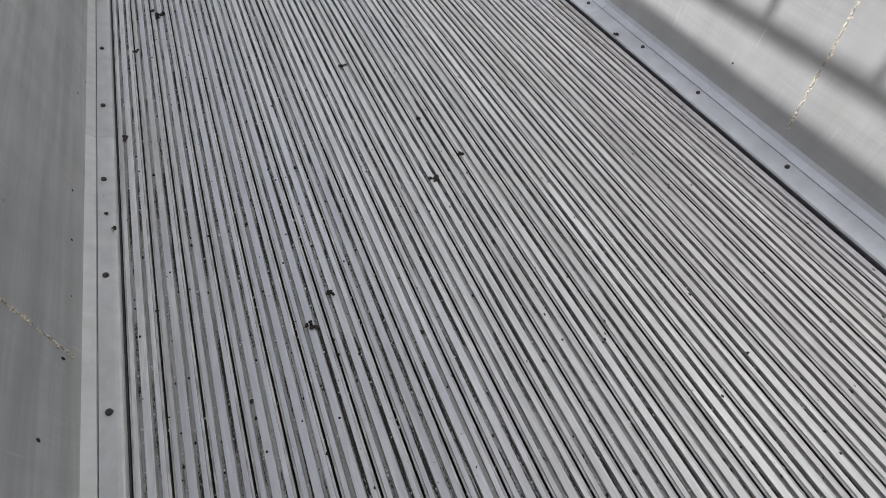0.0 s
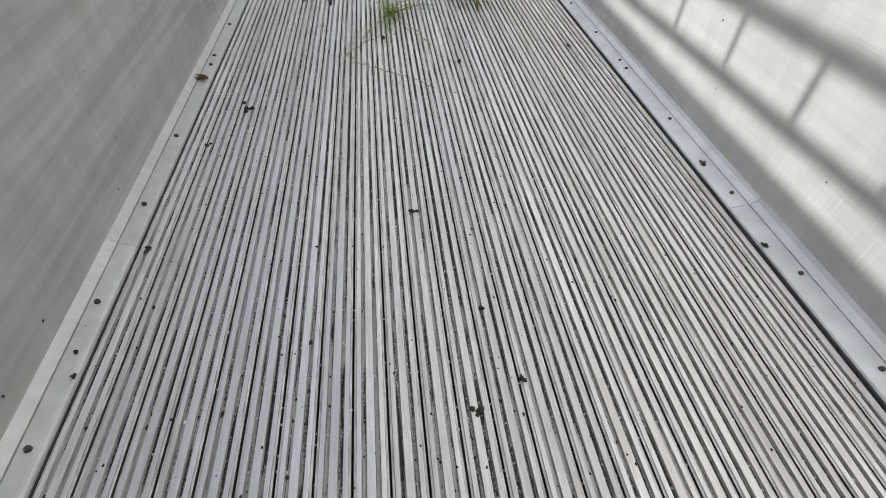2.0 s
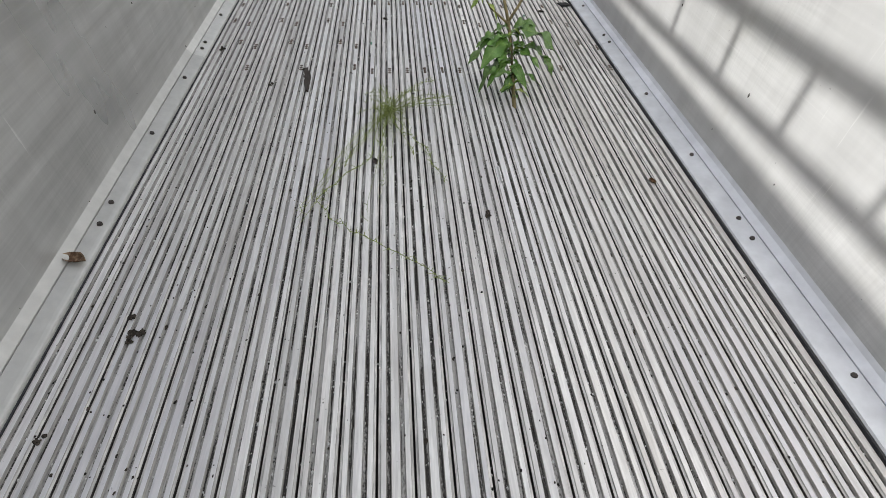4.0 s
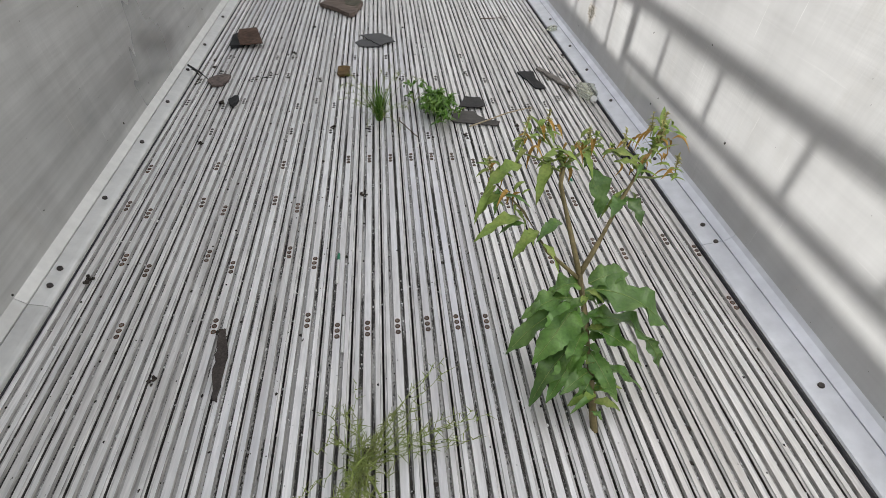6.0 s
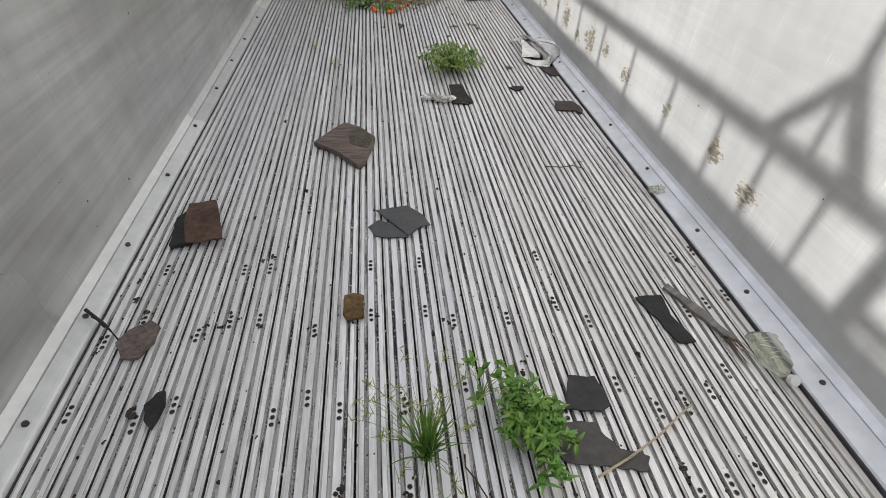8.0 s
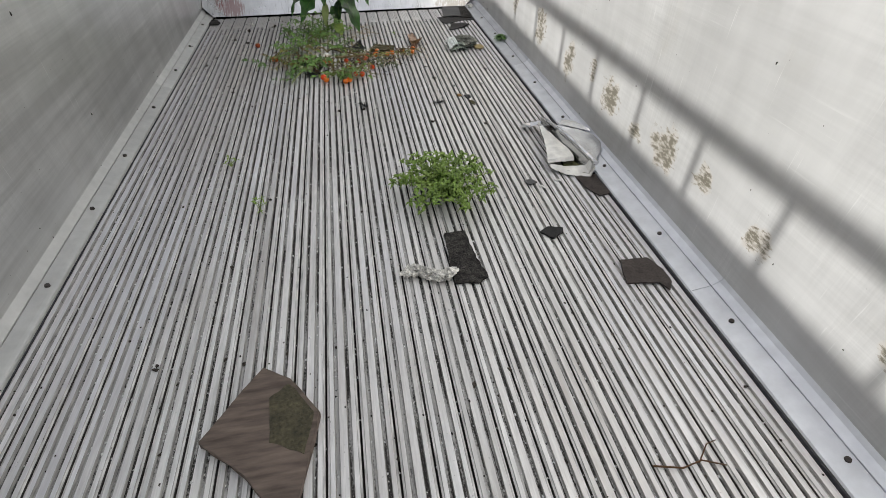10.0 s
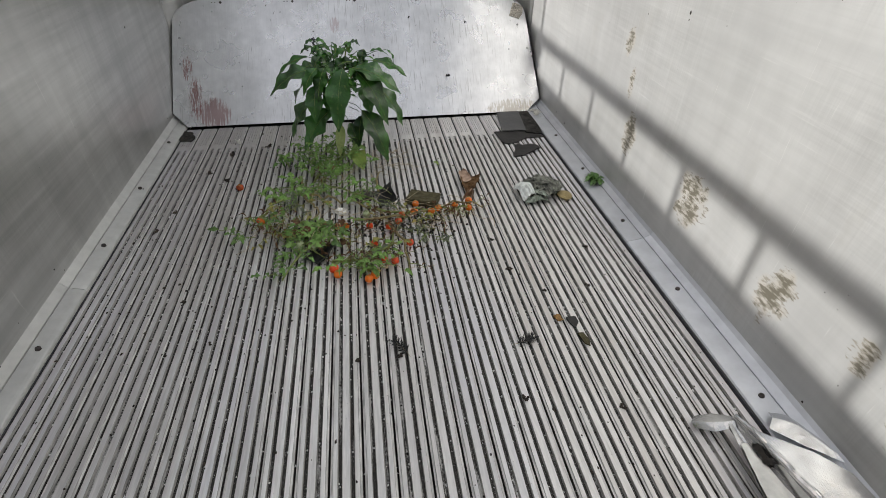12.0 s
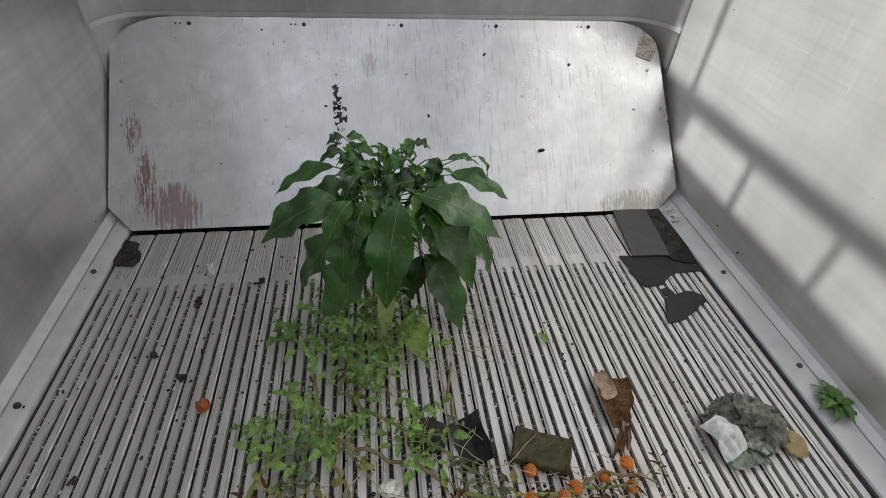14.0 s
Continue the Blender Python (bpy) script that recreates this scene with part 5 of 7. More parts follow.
for c, n in (((0.39, 5.05, 0.59), 14), ((0.33, 5.04, 0.56), 9), ((0.52, 5.03, 0.56), 12), ((0.74, 5.05, 0.59), 18), ((0.70, 5.0, 0.55), 10), ((0.77, 4.97, 0.49), 9), ((0.25, 4.97, 0.505), 12), ((0.60, 5.0, 0.55), 9), ((0.44, 5.0, 0.54), 8), ((0.66, 4.98, 0.52), 8), ((0.29, 4.93, 0.46), 7), ((0.48, 5.02, 0.56), 8), ((0.36, 5.03, 0.57), 8), ((0.71, 5.03, 0.57), 10)):
    bm = bmesh.new()
    for i in range(int(n * 0.7)):
        d = Vector((rnd.uniform(-1, 1), rnd.uniform(-1, 1), rnd.uniform(-0.2, 1))).normalized() * rnd.uniform(0.03, 0.065)
        o = W(*c) + Vector((rnd.uniform(-1, 1), rnd.uniform(-1, 1), rnd.uniform(-1.2, 0.8))) * 0.022
        leaf(bm, o, o + d * rnd.uniform(0.6, 1.3), rnd.uniform(0.009, 0.019), rnd.uniform(0.0, 0.3), 0.4, 5, curl=rnd.uniform(0, 0.5))
    tagged(part("bud_tuft", bm, M_YOUNG, weed, "yellow-green young leaf tuft"), kind="stuff")
    if n > 8:                           # a fluffy upright seed spike
        bm = bmesh.new()
        foot = W(*c) + Vector((rnd.uniform(-0.02, 0.02), rnd.uniform(-0.02, 0.02), 0))
        lean = Vector((rnd.uniform(-0.3, 0.3), rnd.uniform(-0.2, 0.3), 1)).normalized() * rnd.uniform(0.05, 0.085)
        tube(bm, [foot, foot + lean], 0.0014, 0.0008, 4)
        for i in range(42):
            o = foot + lean * rnd.uniform(0.15, 1.0)
            d = Vector((rnd.uniform(-1, 1), rnd.uniform(-1, 1), rnd.uniform(-0.1, 0.9))).normalized() * rnd.uniform(0.007, 0.015)
            leaf(bm, o, o + d, rnd.uniform(0.004, 0.007), 0.1, 0.4, 3)
        tagged(part("seed_spike", bm, M_SEED, weed, "fluffy cream-yellow seed spike"), kind="stuff")
    bm = bmesh.new()
    for i in range(max(3, n // 3)):
        d = Vector((rnd.uniform(-1, 1), rnd.uniform(-1, 0.4), rnd.uniform(-1, 0.3))).normalized() * rnd.uniform(0.03, 0.06)
        o = W(*c) + Vector((rnd.uniform(-1, 1), rnd.uniform(-1, 1), rnd.uniform(-1.2, 0.8))) * 0.025
        leaf(bm, o, o + d, rnd.uniform(0.008, 0.016), 0.3, 0.7, 5, curl=0.5)
    tagged(part("withered_flower", bm, M_DRY, weed, "withered orange flower"), kind="stuff")

# wispy weed sprawling over the slats
wisp = thing("wispy_weed", (-0.15, 4.42, 0), 0, "thin wispy green weed sprawling over the slats", "weed")
bm, strands = bmesh.new(), bmesh.new()
rnd = random.Random(12)
for k in range(54):
    long = k < 30
    if k < 12:
        goal = rnd.choice([(-0.48, 3.63), (-0.45, 3.75), (-0.37, 3.84), (-0.28, 3.55), (-0.20, 3.68), (-0.15, 3.98), (0.09, 3.86), (-0.006, 3.97), (-0.30, 4.10)])
    elif long:
        goal = rnd.choice([(0.17, 4.49), (0.16, 4.46), (0.05, 4.50), (-0.03, 4.53), (-0.14, 4.72), (-0.22, 4.68), (0.10, 4.66)])
    else:
        goal = (-0.18 + rnd.uniform(-0.11, 0.12), 4.36 + rnd.uniform(-0.24, 0.22))
    g = Vector((goal[0] + 0.15 + rnd.uniform(-0.05, 0.05), goal[1] - 4.42 + rnd.uniform(-0.05, 0.05), rnd.uniform(0.005, 0.05)))
    h = rnd.uniform(0.03, 0.10) if long else rnd.uniform(0.05, 0.13)
    pts = []
    n = 7
    for i in range(n):
        t = i / (n - 1)
        pts.append(Vector((g.x * t, g.y * t, g.z * t + h * 2.2 * t * (1 - t))) + Vector((rnd.uniform(-1, 1), rnd.uniform(-1, 1), rnd.uniform(-0.3, 0.3))) * 0.012 * (i > 0))
    tube(strands, pts, 0.0012, 0.0006, 3)
    for i in range(1, n):
        for q in range(3):
            d = Vector((rnd.uniform(-1, 1), rnd.uniform(-1, 1), rnd.uniform(-0.2, 0.7))).normalized() * rnd.uniform(0.015, 0.04)
            p = pts[i - 1].lerp(pts[i], rnd.random())
            blade(bm, p, p + d, 0.0021, 0.002, 2)
RUNNERS = [[(-0.15, 4.42), (-0.193, 4.35), (-0.229, 4.04), (-0.36, 3.87), (-0.435, 3.77), (-0.377, 3.66), (-0.263, 3.56), (-0.124, 3.46), (0.003, 3.35), (0.057, 3.31)],
           [(-0.15, 4.42), (-0.122, 4.27), (0.01, 4.12), (0.048, 3.96), (0.096, 3.79)], [(-0.15, 4.42), (-0.215, 4.28), (-0.316, 4.08), (-0.345, 3.93)]]
for line in RUNNERS:                    # long runners with short side shoots
    knots = []
    for a, b in zip(line, line[1:]):
        for i in range(4):
            knots.append(Vector((a[0] + (b[0] - a[0]) * i / 4 + 0.15, a[1] + (b[1] - a[1]) * i / 4 - 4.42, rnd.uniform(0.008, 0.028))) + Vector((rnd.uniform(-1, 1), rnd.uniform(-1, 1), 0)) * 0.008)
    tube(strands, knots, 0.0017, 0.0010, 4)
    for p, q in zip(knots, knots[1:]):
        for i in range(4):
            d = Vector((rnd.uniform(-1, 1), rnd.uniform(-1, 1), rnd.uniform(-0.1, 0.5))).normalized() * rnd.uniform(0.012, 0.032)
            c = p.lerp(q, rnd.random())
            blade(bm, c, c + d, 0.0026, 0.003, 2)
tagged(part("stem", strands, M_WISP, wisp), kind="stuff")
tagged(part("foliage", bm, M_WISP, wisp), kind="stuff")

# grass tuft
tuft = thing("grass_tuft", (-0.09, 6.22, 0), 0, "upright tuft of narrow grass with seed heads", "grass")
bm = bmesh.new()
rnd = random.Random(31)
for i in range(74):
    a = rnd.uniform(0, 6.283)
    r = rnd.uniform(0.01, 0.12)
    h = rnd.uniform(0.08, 0.26) * (1 - r * 3.0)
    b0 = Vector((rnd.uniform(-0.014, 0.014), rnd.uniform(-0.014, 0.014), -0.005))
    blade(bm, b0, b0 + Vector((math.cos(a) * r, math.sin(a) * r + 0.01, h)), rnd.uniform(0.0036, 0.0062), 0.03, 5)
tagged(part("foliage", bm, M_GRASS, tuft), kind="stuff")
bm = bmesh.new()
for i in range(36):
    a = rnd.uniform(0.3, 3.0) if i > 4 else rnd.uniform(3.2, 6.2)
    r = rnd.uniform(0.08, 0.26)
    h = rnd.uniform(0.06, 0.24)
    pts = [Vector((math.cos(a) * r * t, math.sin(a) * r * t, h * (1 - (1 - t) ** 2) - (0.05 * t ** 3))) for t in (0, 0.25, 0.5, 0.75, 1)]
    tube(bm, pts, 0.0012, 0.0006, 3)
    for q in range(9):
        p = pts[3].lerp(pts[4], rnd.random())
        d = Vector((rnd.uniform(-1, 1), rnd.uniform(-1, 1), rnd.uniform(-0.6, 0.8))).normalized() * rnd.uniform(0.01, 0.035)
        blade(bm, p, p + d, 0.0022, 0.0, 2)
part("seed_head", bm, M_WISP, tuft, "thin airy seed heads")


def clump(name, place, rx, ry, h, count, leaf_len, leaf_w, mat, label, seed, stems=26, holes=0.0):
    """A low bushy weed of many small leaves on thin stems."""
    root = thing(name, place, 0, label, "weed")
    rnd = random.Random(seed)
    bs, bl = bmesh.new(), bmesh.new()
    left = count
    for s in range(stems):
        a = rnd.uniform(0, 6.283)
        r = math.sqrt(rnd.random())
        tip = Vector((math.cos(a) * rx * r, math.sin(a) * ry * r, h * (1.0 - 0.45 * r * r) * rnd.uniform(0.55, 1.1)))
        pts = [Vector((tip.x * t ** 1.2, tip.y * t ** 1.2, tip.z * (1 - (1 - t) ** 1.6))) for t in (0, 0.33, 0.66, 1)]
        pts[0].z = -0.004
        tube(bs, pts, 0.0018, 0.0008, 3)
        n = count // stems
        for i in range(n):
            t = rnd.uniform(0.25, 1) if i > 3 else 1.0
            j = min(2, int(t * 3))
            p = pts[j].lerp(pts[j + 1], t * 3 - j)
            d = Vector((rnd.uniform(-1, 1), rnd.uniform(-1, 1), rnd.uniform(-0.2, 0.8))).normalized() * leaf_len * rnd.uniform(0.6, 1.2)
            leaf(bl, p, p + d, leaf_w * rnd.uniform(0.7, 1.2), 0.22, 0.30, 5, curl=rnd.uniform(0.0, 0.4))
    tagged(part("stem_cluster", bs, M_STEM, root), kind="stuff")
    tagged(part("foliage", bl, mat, root), kind="stuff")
    return root


clump("chickweed", (0.228, 6.255, 0), 0.11, 0.165, 0.105, 820, 0.044, 0.0120, M_CHICK, "dense bright green chickweed clump beside grey felt", 3, 44)
clump("chickweed", (0.10, 6.40, 0), 0.09, 0.09, 0.12, 40, 0.034, 0.018, M_CHICK, "sparse leafy green shoots beside the grass tuft", 4, 9)
clump("bushy_weed", (0.372, 9.115, 0), 0.25, 0.27, 0.15, 1650, 0.034, 0.0125, M_CLOVER, "bushy light green weed spreading over the slats", 5, 75)
clump("small_weed", (-0.475, 9.12, 0), 0.05, 0.06, 0.06, 24, 0.03, 0.007, M_CLOVER, "tiny thin green weed between the slats", 6, 6)
clump("small_weed", (-0.655, 9.54, 0), 0.03, 0.05, 0.05, 16, 0.03, 0.008, M_CLOVER, "tiny yellow-green weed between the slats", 7, 5)
clump("small_weed", (-0.46, 11.56, 0), 0.05, 0.06, 0.06, 40, 0.03, 0.02, M_WEED, "small dark green weed beside the pepper plant", 8, 8)

# rosette growing out of the skirting
M_ROSETTE = leafy("rosette_leaf", (0.10, 0.215, 0.055), (0.19, 0.32, 0.09), 0.45, 0.4)
rosette = thing("thistle_rosette", (1.215, 11.14, 0.03), 0, "small spiky green rosette growing by the skirting", "weed")
rnd = random.Random(15)
for i in range(32):
    a = i * 2.4
    r = rnd.uniform(0.035, 0.088)
    d = Vector((math.cos(a) * r * 0.8 - 0.012, math.sin(a) * r, rnd.uniform(0.0, 0.04)))
    smooth(part("leaf", leaf(bmesh.new(), (0, 0, 0), d, rnd.uniform(0.020, 0.030), 0.2, 0.25, 12, 0.22, ripple=0.4, curl=0.15), M_ROSETTE, rosette))

# pepper plant in front of the plate
pepper = thing("pepper_plant", (-0.15, 11.69, 0), 0, "dark green pepper plant with large drooping leaves", "plant")
rnd = random.Random(77)
smooth(part("stem", tube(bmesh.new(), [(0, 0, -0.01), (-0.008, 0.01, 0.10), (0.004, 0.012, 0.20), (0.01, 0.01, 0.27)], 0.011, 0.008, 8), M_STEM, pepper))
TOPS = [(-0.09, 0.09, 0.61), (-0.04, 0.05, 0.58), (0.02, 0.06, 0.60), (0.09, 0.04, 0.61), (0.17, 0.02, 0.57), (0.11, -0.06, 0.53), (-0.07, -0.05, 0.54), (0.05, -0.09, 0.51)]
for t in TOPS:
    t = Vector(t)
    smooth(part("branch", tube(bmesh.new(), [(0.01, 0.01, 0.26), t * 0.45 + Vector((0, 0, 0.17)), t * 0.8 + Vector((0, 0, 0.10)), t], 0.0055, 0.0028, 6), M_STEM, pepper))
    for j in range(11):                     # small leaves at each growing end
        a = rnd.uniform(0, 6.283)
        d = Vector((math.cos(a), math.sin(a), rnd.uniform(-0.2, 0.8))).normalized() * rnd.uniform(0.035, 0.085)
        t = Vector((t.x, t.y, t.z - 0.012))
        smooth(part("leaf", leaf(bmesh.new(), t, t + d, rnd.uniform(0.016, 0.036), 0.16, 0.4, 7, curl=0.3, ripple=0.3), M_PEPPER_YOUNG if j < 5 else M_PEPPER, pepper))
# where each leaf begins and ends, and how wide it is
CROWN = [((-0.10, 0.05, 0.61), (-0.17, 0.05, 0.58), 0.036), ((-0.09, 0.0, 0.53), (-0.22, 0.0, 0.48), 0.060), ((0.08, 0.02, 0.60), (0.0, 0.0, 0.56), 0.042), ((0.10, -0.02, 0.55), (-0.02, -0.04, 0.51), 0.068), ((0.17, 0.02, 0.60), (0.15, -0.01, 0.53), 0.048),
         ((0.13, -0.02, 0.53), (0.21, -0.03, 0.51), 0.038), ((-0.10, 0.0, 0.58), (-0.07, -0.05, 0.48), 0.044), ((-0.05, 0.02, 0.58), (-0.03, -0.01, 0.49), 0.038), ((-0.10, 0.10, 0.63), (-0.15, 0.10, 0.61), 0.032), ((-0.09, 0.10, 0.63), (-0.03, 0.09, 0.62), 0.034), ((-0.07, 0.08, 0.61), (-0.01, 0.05, 0.59), 0.036)]
CURLED = [((-0.10, 0.06, 0.59), (-0.04, 0.04, 0.57), 0.034), ((0.0, 0.06, 0.63), (0.03, 0.05, 0.58), 0.016), ((0.10, 0.05, 0.63), (0.15, 0.05, 0.61), 0.032), ((0.06, 0.04, 0.62), (0.11, 0.03, 0.60), 0.032), ((0.20, 0.04, 0.58), (0.30, 0.04, 0.565), 0.024), ((0.29, 0.04, 0.59), (0.325, 0.04, 0.51), 0.018), ((-0.04, -0.05, 0.55), (0.0, -0.12, 0.50), 0.052)]
BROAD = [((-0.13, 0.05, 0.56), (-0.32, 0.08, 0.455), 0.062), ((-0.12, -0.07, 0.53), (-0.34, -0.10, 0.41), 0.115), ((-0.08, -0.11, 0.55), (-0.16, -0.17, 0.44), 0.066), ((-0.04, -0.11, 0.55), (-0.09, -0.18, 0.42), 0.072), ((0.05, -0.11, 0.54), (0.0, -0.23, 0.26), 0.120), ((0.11, -0.07, 0.53), (0.35, -0.12, 0.415), 0.118), ((0.12, -0.09, 0.52), (0.27, -0.17, 0.27), 0.112), ((0.21, 0.02, 0.54), (0.40, 0.02, 0.445), 0.072)]
LOW = [((0.22, -0.04, 0.42), (0.36, -0.05, 0.18), 0.096), ((0.13, -0.05, 0.29), (0.26, -0.13, 0.03), 0.118), ((0.13, 0.0, 0.24), (0.10, -0.03, 0.10), 0.066), ((-0.12, 0.0, 0.35), (-0.28, 0.0, 0.14), 0.112), ((-0.04, -0.05, 0.30), (-0.20, -0.13, 0.12), 0.140), ((-0.04, -0.08, 0.36), (0.03, -0.12, 0.27), 0.060), ((0.05, 0.04, 0.18), (0.10, 0.0, 0.03), 0.074), ((-0.01, -0.04, 0.44), (-0.05, -0.10, 0.30), 0.078), ((-0.10, -0.08, 0.45), (-0.12, -0.14, 0.28), 0.090), ((0.14, -0.02, 0.42), (0.18, -0.04, 0.26), 0.090)]
REAR = [((0.04, 0.09, 0.52), (0.10, 0.22, 0.42), 0.09), ((-0.08, 0.10, 0.50), (-0.16, 0.22, 0.40), 0.09), ((0.14, 0.07, 0.48), (0.26, 0.17, 0.37), 0.09), ((-0.12, 0.06, 0.44), (-0.25, 0.14, 0.30), 0.10), ((0.0, 0.08, 0.42), (0.02, 0.20, 0.27), 0.10), ((0.10, 0.06, 0.36), (0.22, 0.13, 0.22), 0.10)]
for i in range(26):                         # leaves of the second rank fill the crown
    a = i * 2.4
    r = rnd.uniform(0.03, 0.13)
    p = Vector((0.03 + math.cos(a) * r, math.sin(a) * r * 0.8, rnd.uniform(0.47, 0.60)))
    q = p + Vector((math.cos(a) * rnd.uniform(0.05, 0.09), math.sin(a) * rnd.uniform(0.03, 0.08) - 0.015, rnd.uniform(-0.085, 0.005)))
    CURLED.append((tuple(p), tuple(q), rnd.uniform(0.026, 0.040)))
for group, bow, fold, wave in ((CROWN, 0.16, 0.30, 0.28), (CURLED, 0.22, 0.55, 0.5), (BROAD, 0.13, 0.18, 0.24), (LOW, 0.12, 0.20, 0.24), (REAR, 0.14, 0.25, 0.20)):
    for p, q, w in group:
        p, q = Vector(p), Vector(q)
        out = Vector((q.x - p.x, q.y - p.y, 0))
        face = Vector((out.x * 0.9 + rnd.uniform(-0.05, 0.05), out.y * 0.9 - 0.12, 0.35)).normalized()     # blades hang with their upper side outwards
        cl = rnd.uniform(0.0, 0.15)
        w *= 1.0 if w < 0.035 else 1.14
        bm = leaf(bmesh.new(), p, q, w, bow, fold, 16, 0.05, side=face, curl=cl, ripple=wave, point=0.15)
        foot = Vector((p.x * 0.45, p.y * 0.45 + 0.005, 0.12 + p.z * 0.72))
        tube(bm, [foot, foot.lerp(p, 0.6) + Vector((0, 0, 0.012)), p], 0.0022, 0.0016, 5)
        ob = smooth(part("leaf", bm, M_PEPPER, pepper))
        if w > 0.04:
            midrib(ob, p, q, bow, cl, 0.0012, M_STEM, face)
            ln = (q - p).length
            d = (q - p).normalized()
            across = d.cross(face).normalized()
            up = across.cross(d).normalized()
            veins = bmesh.new()
            for i in range(1, 6):
                t = 0.08 + 0.14 * i
                a = p + d * ln * t + up * (bow * ln * 4 * t * (1 - t) * (1 - 0.35 * t) + 0.0008) - Vector((0, 0, cl * ln * t * t))
                for e in (-1, 1):
                    u = min(0.95, t + 0.16)
                    ww = 0.5 * w * math.sin(math.pi * u ** 0.72) ** 0.85 * 0.62
                    b = p + d * ln * u + up * (bow * ln * 4 * u * (1 - u) * (1 - 0.35 * u) + fold * ww * 0.75 + 0.0012) - Vector((0, 0, cl * ln * u * u)) + across * e * ww
                    tube(veins, [a, a.lerp(b, 0.5) + up * 0.0006, b], 0.0007, 0.0003, 3)
            tagged(part("vein", veins, M_VEIN, ob), kind="stuff")
smooth(part("leaf", leaf(bmesh.new(), (0.01, -0.11, 0.24), (-0.01, -0.21, 0.09), 0.055, 0.1, 0.2, 9, side=(0, -0.8, 0.5)), M_PALE, pepper, "pale yellow-green ageing leaf"))

# tomato vine sprawling in front of it
vine = thing("tomato_vine", (0, 11.0, 0), 0, "sprawling half-dry tomato vine with red fruit", "plant")


def V(x, y, z=0.02):
    return Vector((x, y - 11.0, z))


rnd = random.Random(55)
LINES = [[(-0.16, 11.60), (-0.24, 11.46), (-0.308, 11.341), (-0.189, 11.241), (-0.045, 11.149), (0.063, 11.054), (0.125, 10.986)], [(-0.376, 11.41), (-0.364, 11.28), (-0.37, 11.213), (-0.30, 11.09), (-0.268, 11.038), (-0.30, 10.90)], [(-0.37, 11.217), (-0.278, 11.166), (-0.193, 11.13), (-0.094, 11.089), (-0.023, 11.047), (0.012, 11.003), (0.06, 10.94)]]
LINES += [[(-0.10, 10.92), (0.05, 10.91), (0.20, 10.96), (0.40, 11.01), (0.55, 10.98)], [(-0.40, 11.20), (-0.493, 11.103), (-0.54, 11.0), (-0.44, 10.87), (-0.31, 10.75), (-0.19, 10.63)], [(-0.19, 10.63), (-0.06, 10.60), (0.07, 10.70), (0.09, 10.85)], [(-0.41, 10.94), (-0.30, 10.93), (-0.20, 10.92)],
         [(0.05, 10.9), (0.13, 10.72), (0.13, 10.55)], [(-0.30, 10.75), (-0.40, 10.55)], [(0.012, 11.003), (0.16, 10.97), (0.33, 10.985), (0.50, 10.96)], [(0.03, 11.20), (0.02, 11.30), (0.05, 11.42)]]
for pts in LINES:
    fine = []
    for a, b in zip(pts, pts[1:]):
        for i in range(3):
            t = i / 3
            fine.append(V(a[0] + (b[0] - a[0]) * t + rnd.uniform(-0.007, 0.007), a[1] + (b[1] - a[1]) * t + rnd.uniform(-0.007, 0.007), rnd.uniform(0.015, 0.045)))
    fine.append(V(*pts[-1], 0.012))
    part("stem", tube(bmesh.new(), fine, 0.0068, 0.0036, 7), rnd.choice([M_STEM, M_STEM, M_STEM, M_STEM_RED]), vine)


def leaflets(regions, mat, size, name, label, dry=False):
    """Compound leaves: a stalk with a large end leaflet and two smaller pairs."""
    bl, bs = bmesh.new(), bmesh.new()
    for x0, x1, y0, y1, z1, n in regions:
        for i in range(n):
            a = V(rnd.uniform(x0, x1), rnd.uniform(y0, y1), rnd.uniform(0.02, z1))
            yaw = rnd.uniform(0, 6.283)
            d = Vector((math.cos(yaw), math.sin(yaw), rnd.uniform(-0.2, 0.5)))
            ln = rnd.uniform(0.05, 0.11)
            tube(bs, [a, a + d * ln * 0.5 + Vector((0, 0, 0.010)), a + d * ln], 0.0016, 0.0009, 4)
            w = d.cross(Vector((0, 0, 1))).normalized()
            for j in range(5):
                t = (0.35, 0.40, 0.7, 0.76, 1.0)[j]
                s = (1, -1, 1, -1, 0)[j]
                if rnd.random() < 0.15:
                    continue
                big = size * (1.35 if s == 0 else 0.7 if j < 2 else 1.0) * rnd.uniform(0.75, 1.2)
                p = a + d * ln * t + Vector((0, 0, 0.005))
                q = p + (w * s * 0.9 + d * (0.35 if s else 1)).normalized() * big + Vector((0, 0, rnd.uniform(-0.016, 0.010)))
                q.z = max(q.z, 0.004)
                leaf(bl, p, q, big * (0.25 if dry else rnd.uniform(0.42, 0.66)), 0.35 if dry else rnd.uniform(0.05, 0.25), 0.9 if dry else rnd.uniform(0.1, 0.5), 6 if dry else 9, 0.28 if dry else 0.22, side=(rnd.uniform(-0.4, 0.4), rnd.uniform(-0.5, 0.2), 1), curl=rnd.uniform(0.0, 0.35), ripple=0.0 if dry else 0.35)
    tagged(part("leaf_stalk", bs, M_STEM, vine), kind="stuff")
    tagged(part(name, bl, mat, vine, label), kind="stuff")


